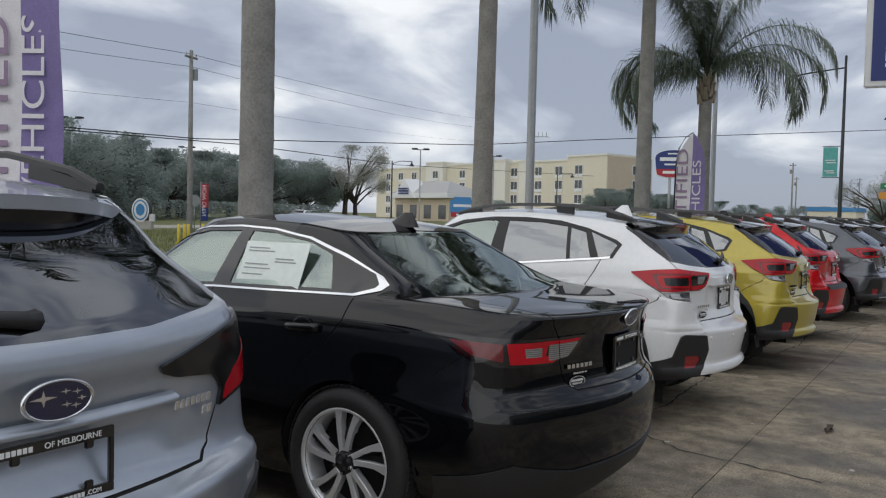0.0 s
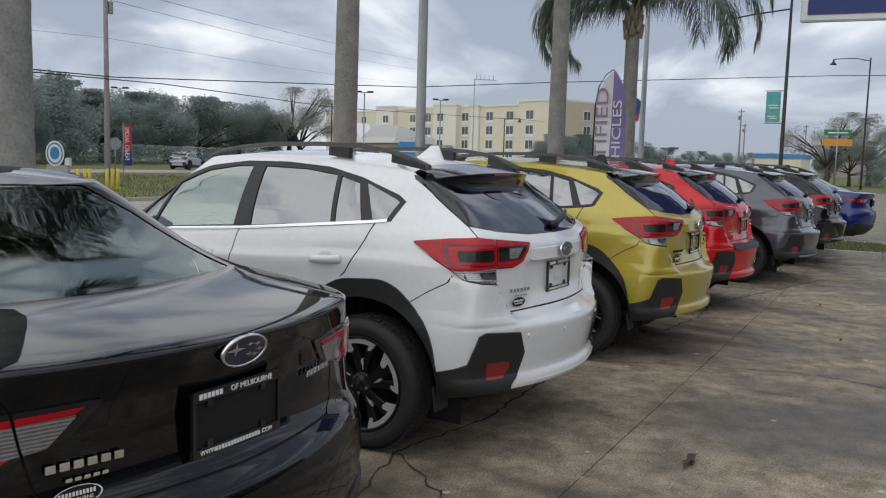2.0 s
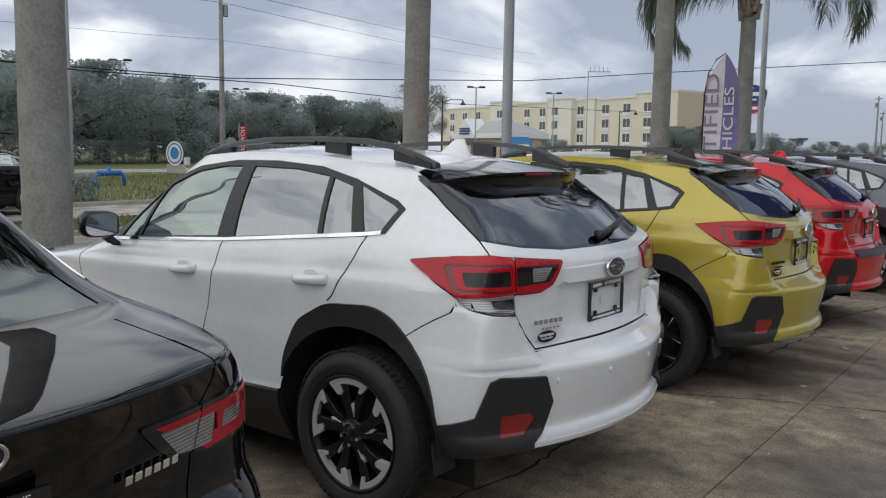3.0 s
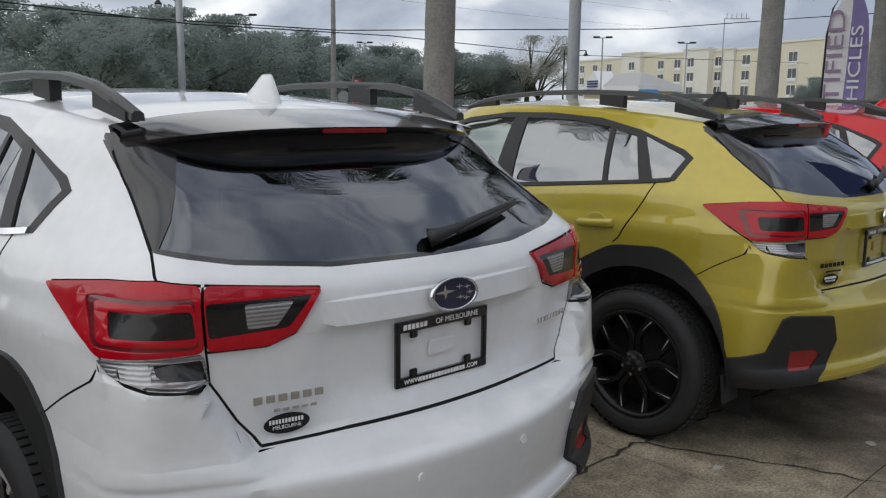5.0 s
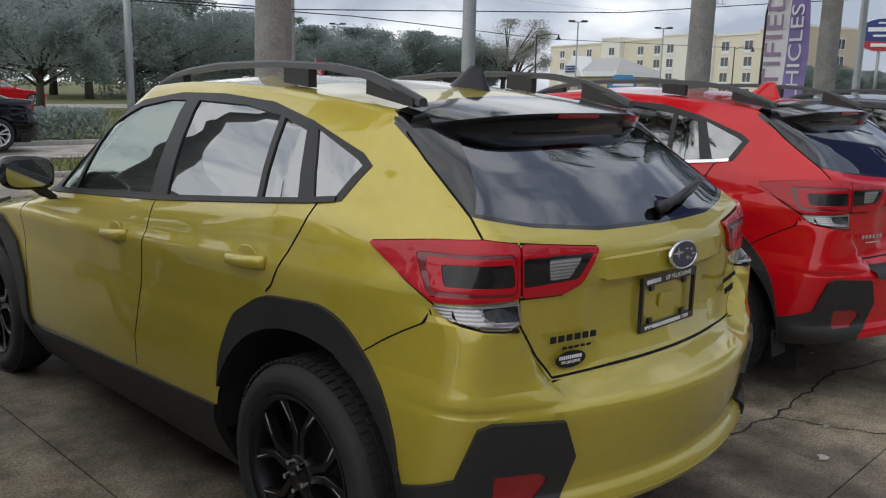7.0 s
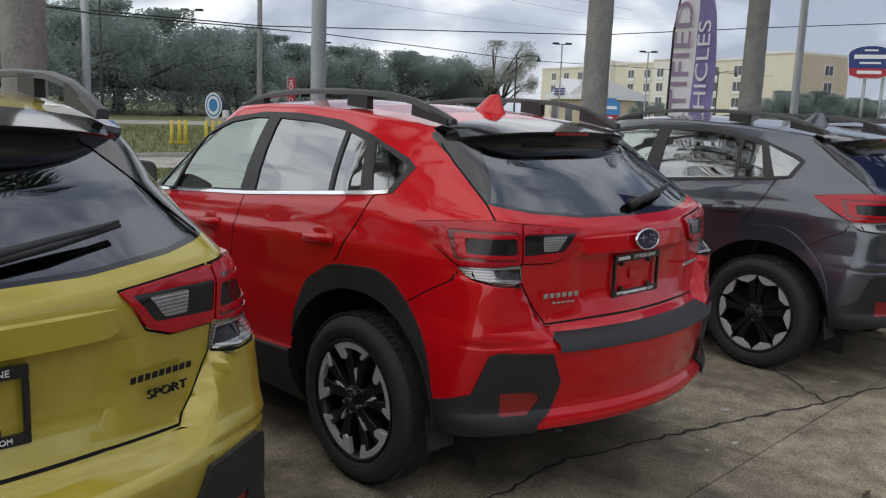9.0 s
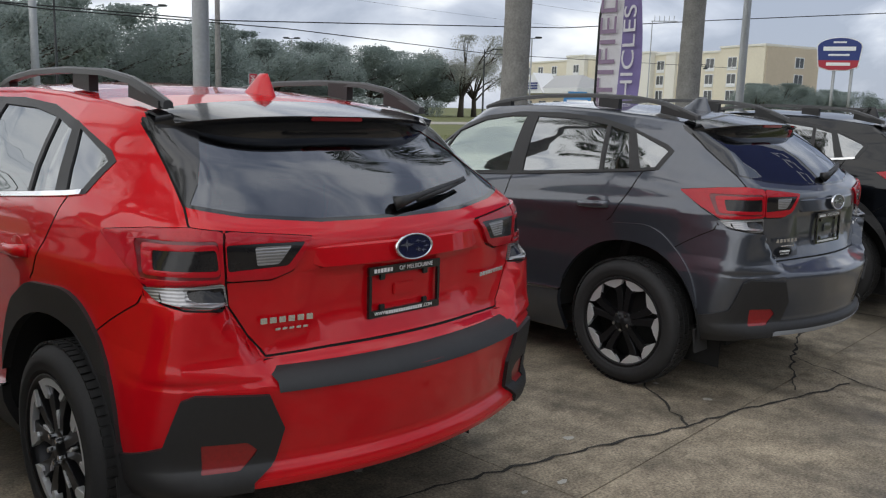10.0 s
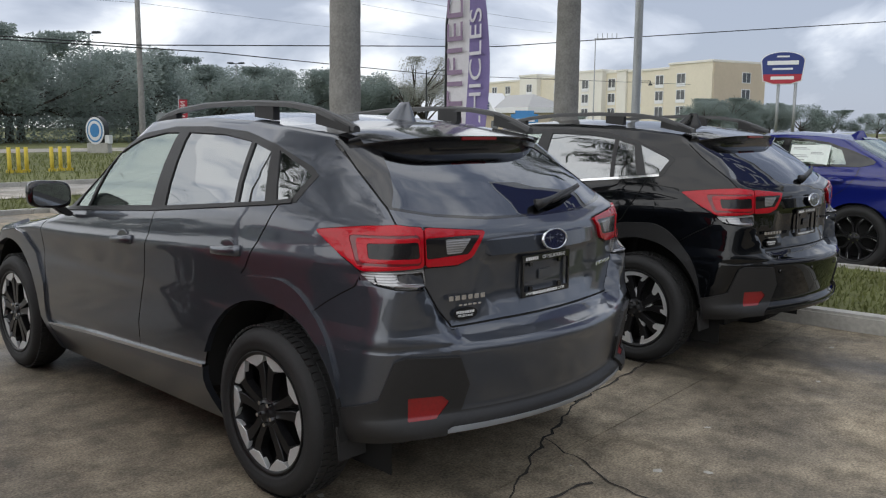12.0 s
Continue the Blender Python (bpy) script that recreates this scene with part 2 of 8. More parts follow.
class Skin:
    """The left half of a car's outer surface; u to the right, v forward from the tail, z up."""

    def __init__(self, spec):
        self.s = spec
        self.v, self.f = [], []
        rings = []
        body, green = spec["body"], spec["green"]
        for z in spec["body_levels"]:
            rings.append(self.outline(lerp_table(body, z), z, None))
        for t in spec["green_levels"]:
            rings.append(self.outline(lerp_table(green, t), None, t))
        top = rings[-1]
        c0, c1 = spec["roof_spine"]
        for k in spec["roof_levels"]:
            ring = []
            for u, v, z in top:
                vs = min(max(v, c0), c1)
                uu, vv = u * (1 - k), v + (vs - v) * k
                ring.append((uu, vv, z + (self.roof_z(vv) - z) * (1 - (1 - k) ** 2)))
            rings.append(ring)
        n = len(rings[0])
        for r in rings:
            self.v += [list(p) for p in r]
        for j in range(len(rings) - 1):
            for i in range(n - 1):
                q = (j * n + i, j * n + i + 1, (j + 1) * n + i + 1, (j + 1) * n + i)
                self.f.append([q, "body"])
        if "recess" in spec:
            u1, z0, z1, deep = spec["recess"]
            for p in self.v:
                if p[1] < 0.4:
                    a = min(1.0, max(0.0, (u1 - abs(p[0])) / 0.07))
                    b = min(1.0, max(0.0, min((p[2] - z0) / 0.06, (z1 - p[2]) / 0.03)))
                    p[1] += deep * a * a * (3 - 2 * a) * b * b * (3 - 2 * b)
        self.f = [[q, r, self.extent(q)] for q, r in self.f]
        self.find_normals()

    def roof_z(self, v):
        return lerp_table(self.s["roof_line"], v)[0]

    def belt(self, u, v):
        return lerp_table(self.s["belt"], v)[0] - self.s["belt_dip"] * max(0.0, 1 - (u / 0.67) ** 2) * (v < 1.2)

    def outline(self, row, z, t):
        vr, bow, w, rad, vf, fbow, tap = row
        taper = self.s["taper"]

        def half(v):
            k = lerp_table(taper, v)[0]
            return w * (1 - tap * (1 - k)) * (1 - 0.10 * max(0.0, (v - self.s["nose"]) / 1.3) ** 2)

        def rear(u):
            return vr + bow * (abs(u) / 0.67) ** 2

        def front(u):
            return vf - fbow * (abs(u) / 0.7) ** 2

        vc, uc = vr + bow, w
        for _ in range(12):
            uc = half(vc)
            vc = rear(uc)
        fc = vf
        for _ in range(12):
            fu = half(fc)
            fc = front(fu)
        pts = []
        n1, n2, n3, n4, n5 = 15, 9, 62, 7, 9
        for i in range(n1):
            u = (uc - rad) * i / n1
            pts.append((u, rear(u)))
        a, c, b = (uc - rad, rear(uc - rad)), (uc, vc), (half(vc + rad), vc + rad)
        for i in range(n2):
            q = i / n2
            pts.append(tuple((1 - q) ** 2 * a[k] + 2 * q * (1 - q) * c[k] + q * q * b[k] for k in (0, 1)))
        fr = min(0.22, 0.5 * (fc - vc - rad))
        for i in range(n3):
            v = vc + rad + (fc - fr - vc - rad) * i / n3
            pts.append((half(v), v))
        a, c, b = (half(fc - fr), fc - fr), (fu, fc), (fu - fr, front(fu - fr))
        for i in range(n4):
            q = i / n4
            pts.append(tuple((1 - q) ** 2 * a[k] + 2 * q * (1 - q) * c[k] + q * q * b[k] for k in (0, 1)))
        for i in range(n5 + 1):
            u = (fu - fr) * (1 - i / n5)
            pts.append((u, front(u)))
        out = []
        for u, v in pts:
            if t is None:
                zz = z
                if z > 0.8:
                    zz = 0.8 + (z - 0.8) / (self.s["belt_nominal"] - 0.8) * (self.belt(u, v) - 0.8)
            else:
                b0 = self.belt(u, v)
                zz = b0 + (lerp_table(self.s["edge"], v)[0] - b0) * t
            out.append((-u, v, zz))
        return out

    def find_normals(self):
        vs = np.array(self.v)
        nn = np.zeros_like(vs)
        for q, *_ in self.f:
            p = vs[list(q)]
            c = np.cross(p[1] - p[0], p[2] - p[0]) if len(q) == 3 else np.cross(p[2] - p[0], p[3] - p[1])
            for i in q:
                nn[i] += c
        nn[np.abs(vs[:, 0]) < 1e-6, 0] = 0
        ln = np.linalg.norm(nn, axis=1, keepdims=True)
        nn = nn / np.maximum(ln, 1e-9)
        mid = np.array([0, 2.2, 0.8])
        if (nn * (vs - mid)).sum() < 0:
            nn = -nn
            self.flip = True
        else:
            self.flip = False
        self.n = [list(p) for p in nn]

    # coordinates in which the panels are drawn: S from the side, R from behind, D round the tail corner, T from above
    def co(self, kind, i):
        u, v, z = self.v[i]
        if kind == "S":
            return v, z
        if kind == "R":
            return u, z
        if kind == "T":
            return u, v
        return u - v, z

    def ok(self, kind, q, where):
        u = sum(self.v[i][0] for i in q) / len(q)
        v = sum(self.v[i][1] for i in q) / len(q)
        z = sum(self.v[i][2] for i in q) / len(q)
        return where(u, v, z)

    def cut(self, kind, p, q, lo, hi, where):
        dx, dy = q[0] - p[0], q[1] - p[1]
        ln = math.hypot(dx, dy)
        dx, dy = dx / ln, dy / ln
        cache, out = {}, []
        dist = {}

        def side(i):
            if i not in dist:
                a, b = self.co(kind, i)
                d = (a - p[0]) * dy - (b - p[1]) * dx
                dist[i] = 0.0 if abs(d) < 4e-4 else d
            return dist[i]

        for face in self.f:
            ids = face[0]
            if self.apart(kind, face, lo, hi):
                out.append(face)
                continue
            ds = [side(i) for i in ids]
            if max(ds) <= 0 or min(ds) >= 0 or not self.ok(kind, ids, where):
                out.append(face)
                continue
            a, b = [], []
            n = len(ids)
            for k in range(n):
                i, j = ids[k], ids[(k + 1) % n]
                di, dj = ds[k], ds[(k + 1) % n]
                if di >= 0:
                    a.append(i)
                if di <= 0:
                    b.append(i)
                if di * dj < 0:
                    key = (min(i, j), max(i, j))
                    if key not in cache:
                        s = di / (di - dj)
                        self.v.append([self.v[i][c] + s * (self.v[j][c] - self.v[i][c]) for c in range(3)])
                        m = Vector([self.n[i][c] + s * (self.n[j][c] - self.n[i][c]) for c in range(3)]).normalized()
                        self.n.append(list(m))
                        cache[key] = len(self.v) - 1
                    a.append(cache[key])
                    b.append(cache[key])
            for part_ids in (a, b):
                if len(part_ids) >= 3:
                    out.append([tuple(part_ids), face[1], self.extent(part_ids)])
        self.f = out

    def extent(self, ids):
        us, vs, zs = zip(*(self.v[i] for i in ids))
        return min(us), max(us), min(vs), max(vs), min(zs), max(zs)

    def apart(self, kind, face, lo, hi):
        u0, u1, v0, v1, z0, z1 = face[2]
        if kind == "S":
            return v1 < lo[0] or v0 > hi[0] or z1 < lo[1] or z0 > hi[1]
        if kind == "R":
            return u1 < lo[0] or u0 > hi[0] or z1 < lo[1] or z0 > hi[1]
        return u1 - v0 < lo[0] or u0 - v1 > hi[0] or z1 < lo[1] or z0 > hi[1]

    def region(self, name, kind, poly, where=lambda u, v, z: True, over=None):
        """Cut the polygon's edges into the skin and give its faces to the named panel."""
        lo = (min(p[0] for p in poly), min(p[1] for p in poly))
        hi = (max(p[0] for p in poly), max(p[1] for p in poly))
        for k in range(len(poly)):
            self.cut(kind, poly[k], poly[(k + 1) % len(poly)], lo, hi, where)
        for face in self.f:
            if (over and face[1] not in over) or self.apart(kind, face, lo, hi):
                continue
            cs = [self.co(kind, i) for i in face[0]]
            x, y = sum(c[0] for c in cs) / len(cs), sum(c[1] for c in cs) / len(cs)
            if not (lo[0] <= x <= hi[0] and lo[1] <= y <= hi[1]) or not self.ok(kind, face[0], where):
                continue
            inside = False
            for k in range(len(poly)):
                (x1, y1), (x2, y2) = poly[k], poly[(k + 1) % len(poly)]
                if (y1 > y) != (y2 > y) and x < (x2 - x1) * (y - y1) / (y2 - y1) + x1:
                    inside = not inside
            if inside:
                face[1] = name

    def seam(self, kind, line, width=0.006, where=lambda u, v, z: True, over=("body",), name="gap"):
        for p, q in zip(line, line[1:]):
            dx, dy = q[0] - p[0], q[1] - p[1]
            ln = math.hypot(dx, dy)
            nx, ny = -dy / ln * width / 2, dx / ln * width / 2
            self.region(name, kind, [(p[0] + nx, p[1] + ny), (q[0] + nx, q[1] + ny), (q[0] - nx, q[1] - ny), (p[0] - nx, p[1] - ny)], where, over)

    def emit(self, names, ob_name, mat, parent, side=0, lift=0.0, label="", rim=0.0, soft=0.0, split=False):
        """One panel as a mesh: side -1 left, 1 right, 0 both. lift: how proud it stands; rim: depth of its edge."""
        names = (names,) if isinstance(names, str) else names
        faces = [f[0] for f in self.f if f[1] in names]
        if split:
            for piece in self.pieces(faces):
                for sgn in (-1, 1):
                    link_mesh(ob_name, *self.shifted(piece, sgn, lift), mat, parent, label)
            return None
        used = sorted({i for q in faces for i in q})
        verts, norms, polys = [], [], []
        bow = self.outward(faces) if rim else {}
        for sgn in ((-1, 1) if side == 0 else (side,)):
            base = len(verts)
            at = {i: base + k for k, i in enumerate(used)}
            for i in used:
                p, m = self.v[i], self.n[i]
                verts.append((p[0] * -sgn + m[0] * -sgn * lift, p[1] + m[1] * lift, p[2] + m[2] * lift))
                if i in bow:
                    m = (Vector(m) + soft * bow[i]).normalized()
                norms.append((m[0] * -sgn, m[1], m[2]))
            rev = (sgn == 1) != self.flip
            for q in faces:
                t = tuple(at[i] for i in q)
                polys.append(t[::-1] if rev else t)
            if rim:
                count = {}
                for q in faces:
                    for k in range(len(q)):
                        e = (q[k], q[(k + 1) % len(q)])
                        count[frozenset(e)] = None if frozenset(e) in count else e
                for e in count.values():
                    if e is None or (abs(self.v[e[0]][0]) < 1e-5 and abs(self.v[e[1]][0]) < 1e-5):
                        continue
                    ids = []
                    for i in e:
                        p, m = self.v[i], self.n[i]
                        ids.append(len(verts))
                        verts.append((p[0] * -sgn + m[0] * -sgn * (lift - rim), p[1] + m[1] * (lift - rim), p[2] + m[2] * (lift - rim)))
                        norms.append(None)
                    a, b = at[e[0]], at[e[1]]
                    aa, bb = len(verts), len(verts) + 1
                    verts += [verts[a], verts[b]]
                    norms += [None, None]
                    t = (aa, ids[0], ids[1], bb)
                    polys.append(t[::-1] if rev else t)
        if rim:
            return self.with_rim(ob_name, verts, polys, norms, mat, parent, label)
        return link_mesh(ob_name, verts, polys, mat, parent, label, True, norms)

    def push_corners(self, deep, seam):
        """Let the bumper's corners stand proud of the tailgate, outside the seam given as (z, u - v) rows."""
        def ease(x):
            x = min(1.0, max(0.0, x))
            return x * x * (3 - 2 * x)

        near = set()
        for i, p in enumerate(self.v):
            if 0.66 < p[2] < 1.0 and p[1] < 0.66:
                near.add(i)
                out = lerp_table(seam, p[2])[0] - (p[0] - p[1])
                p[1] -= deep * ease(out / 0.06) * ease((0.945 - p[2]) / 0.03) * ease((0.58 - p[1]) / 0.24) * ease((p[2] - 0.70) / 0.03)
        add = {i: Vector() for i in near}
        for q, *_ in self.f:
            if near.isdisjoint(q):
                continue
            ps = [Vector(self.v[i]) for i in q]
            c = sum(((ps[k] - ps[0]).cross(ps[k + 1] - ps[0]) for k in range(1, len(ps) - 1)), Vector())
            for i in q:
                if i in add:
                    add[i] += c
        for i, m in add.items():
            if m.length > 1e-9:
                if m.dot(Vector(self.n[i])) < 0:
                    m = -m
                self.n[i] = list(m.normalized())

    def outward(self, faces):
        """For the corners on a panel's edge: the way that points off the panel."""
        edge = {}
        for q in faces:
            for k in range(len(q)):
                key = frozenset((q[k], q[(k + 1) % len(q)]))
                edge[key] = None if key in edge else q
        out = {}
        for key, q in edge.items():
            if q is None or len(key) < 2:
                continue
            i, j = key
            if abs(self.v[i][0]) < 1e-5 and abs(self.v[j][0]) < 1e-5:
                continue
            a, b = Vector(self.v[i]), Vector(self.v[j])
            c = sum((Vector(self.v[k]) for k in q), Vector()) / len(q)
            d = (b - a).normalized()
            w = (a + b) / 2 - c
            w -= d * w.dot(d)
            if w.length < 1e-6:
                continue
            for k in key:
                out[k] = out.get(k, Vector()) + w.normalized() * (b - a).length
        return {k: w.normalized() for k, w in out.items() if w.length > 1e-6}

    def pieces(self, faces):
        """Faces sorted into connected pieces."""
        root = {}

        def find(i):
            while root.setdefault(i, i) != i:
                i = root[i]
            return i

        for q in faces:
            for i in q[1:]:
                root[find(i)] = find(q[0])
        out = {}
        for q in faces:
            out.setdefault(find(q[0]), []).append(q)
        return list(out.values())

    def shifted(self, faces, sgn, lift):
        used = sorted({i for q in faces for i in q})
        at = {i: k for k, i in enumerate(used)}
        verts = [((self.v[i][0] + self.n[i][0] * lift) * -sgn, self.v[i][1] + self.n[i][1] * lift, self.v[i][2] + self.n[i][2] * lift) for i in used]
        rev = (sgn == 1) != self.flip
        return verts, [tuple(at[i] for i in (q[::-1] if rev else q)) for q in faces]

    def with_rim(self, ob_name, verts, polys, norms, mat, parent, label):
        full = [Vector(n) if n else Vector((0, 0, 0)) for n in norms]
        for q in polys:
            if norms[q[0]] is None or norms[q[1]] is None:
                a, b, c = (Vector(verts[i]) for i in q[:3])
                m = (b - a).cross(c - a)
                if m.length > 0:
                    m.normalize()
                for i in q:
                    if norms[i] is None:
                        full[i] = m
        full = [m if m.length > 0 else Vector((0, 0, 1)) for m in full]
        return link_mesh(ob_name, verts, polys, mat, parent, label, True, full)


CROSSOVER = {
    "body_levels": [0.20, 0.26, 0.31, 0.36, 0.385, 0.40, 0.425, 0.438, 0.45, 0.475, 0.5, 0.53, 0.56, 0.6, 0.64, 0.67, 0.69, 0.7, 0.71, 0.725, 0.75, 0.78, 0.81, 0.84, 0.87, 0.9, 0.93, 0.955, 0.975, 0.995, 1.015, 1.035, 1.05, 1.065, 1.08, 1.095, 1.108, 1.12],
    "green_levels": [0.05, 0.1, 0.18, 0.26, 0.34, 0.42, 0.5, 0.58, 0.66, 0.74, 0.82, 0.88, 0.94, 1.0],
    "roof_levels": [0.04, 0.1, 0.2, 0.35, 0.5, 0.65, 0.8, 0.9, 1.0],
    "roof_spine": (0.95, 2.2),
    "body": [
        (0.20, 0.24, 0.12, 0.78, 0.20, 4.20, 0.25, 0.6),
        (0.30, 0.12, 0.13, 0.84, 0.20, 4.35, 0.25, 0.5),
        (0.36, 0.075, 0.14, 0.868, 0.20, 4.41, 0.25, 0.4),
        (0.40, 0.050, 0.165, 0.882, 0.12, 4.43, 0.25, 0.35),
        (0.425, 0.055, 0.168, 0.885, 0.11, 4.44, 0.25, 0.35),
        (0.45, 0.078, 0.165, 0.887, 0.10, 4.45, 0.25, 0.35),
        (0.50, 0.066, 0.170, 0.888, 0.10, 4.46, 0.25, 0.35),
        (0.56, 0.053, 0.172, 0.888, 0.10, 4.46, 0.25, 0.35),
        (0.61, 0.044, 0.173, 0.888, 0.10, 4.46, 0.25, 0.38),
        (0.65, 0.036, 0.175, 0.888, 0.10, 4.45, 0.25, 0.4),
        (0.69, 0.034, 0.172, 0.888, 0.10, 4.43, 0.25, 0.45),
        (0.71, 0.062, 0.163, 0.888, 0.09, 4.41, 0.25, 0.5),
        (0.73, 0.130, 0.140, 0.888, 0.09, 4.39, 0.25, 0.55),
        (0.78, 0.160, 0.122, 0.886, 0.08, 4.35, 0.25, 0.65),
        (0.87, 0.168, 0.115, 0.894, 0.08, 4.25, 0.27, 0.85),
        (0.94, 0.166, 0.112, 0.903, 0.11, 4.00, 0.30, 0.95),
        (0.965, 0.163, 0.112, 0.903, 0.11, 3.88, 0.30, 0.97),
        (0.99, 0.163, 0.112, 0.890, 0.11, 3.78, 0.30, 1.0),
        (1.04, 0.160, 0.115, 0.882, 0.10, 3.52, 0.30, 1.1),
        (1.08, 0.170, 0.130, 0.873, 0.08, 3.40, 0.30, 1.3),
        (1.12, 0.205, 0.180, 0.855, 0.06, 3.30, 0.30, 1.6),
    ],
    "green": [
        (0.0, 0.205, 0.180, 0.855, 0.06, 3.30, 0.30, 1.6),
        (0.25, 0.300, 0.160, 0.825, 0.06, 3.09, 0.27, 2.0),
        (0.5, 0.405, 0.140, 0.785, 0.06, 2.87, 0.23, 2.4),
        (0.75, 0.530, 0.115, 0.735, 0.06, 2.64, 0.19, 2.3),
        (1.0, 0.665, 0.090, 0.665, 0.06, 2.42, 0.15, 2.0),
    ],
    "taper": [(0.0, 0.78), (0.2, 0.81), (0.4, 0.865), (0.615, 0.925), (0.8, 0.96), (1.04, 0.99), (1.5, 1.0)],
    "edge": [(0.6, 1.44), (0.76, 1.455), (1.0, 1.485), (1.28, 1.51), (1.6, 1.524), (1.9, 1.522), (2.15, 1.505), (2.4, 1.462), (2.7, 1.38)],
    "roof_line": [(0.6, 1.46), (0.8, 1.495), (1.0, 1.525), (1.3, 1.55), (1.8, 1.566), (2.2, 1.545), (2.45, 1.50)],
    "belt": [(0.2, 1.20), (0.4, 1.20), (0.9, 1.198), (1.75, 1.12), (2.63, 1.05), (3.3, 1.02)],
    "belt_dip": 0.06, "belt_nominal": 1.12, "nose": 3.0, "recess": (0.40, 0.785, 1.02, 0.020),
}


def lathe(profile, steps=48, axis_u=True):
    """Turn (radius, offset) pairs about the axle; offset runs outwards."""
    vs, fs = [], []
    for r, o in profile:
        for k in range(steps):
            a = 2 * math.pi * k / steps
            vs.append((o, r * math.cos(a), r * math.sin(a)))
    n = len(profile)
    for j in range(n - 1):
        for k in range(steps):
            l = (k + 1) % steps
            fs.append((j * steps + k, j * steps + l, (j + 1) * steps + l, (j + 1) * steps + k))
    return vs, fs


def prism(poly, d0, d1, bevel=0.003):
    """A plate with the outline poly (in the wheel's plane), from offset d0 to the face d1, its edge chamfered."""
    n = len(poly)
    cx, cy = sum(p[0] for p in poly) / n, sum(p[1] for p in poly) / n
    ins = []
    for x, y in poly:
        l = math.hypot(x - cx, y - cy)
        k = max(0.0, 1 - bevel / l) if l else 1
        ins.append((cx + (x - cx) * k, cy + (y - cy) * k))
    vs = [(d0, x, y) for x, y in poly] + [(d1 - bevel, x, y) for x, y in poly] + [(d1, x, y) for x, y in ins]
    fs = []
    for a in (0, n):
        fs += [(a + k, a + (k + 1) % n, a + n + (k + 1) % n, a + n + k) for k in range(n)]
    fs.append(tuple(range(2 * n, 3 * n)))
    return vs, fs


def add_mesh(bm, vs, fs):
    made = [bm.verts.new(v) for v in vs]
    for f in fs:
        try:
            bm.faces.new([made[i] for i in f])
        except ValueError:
            pass


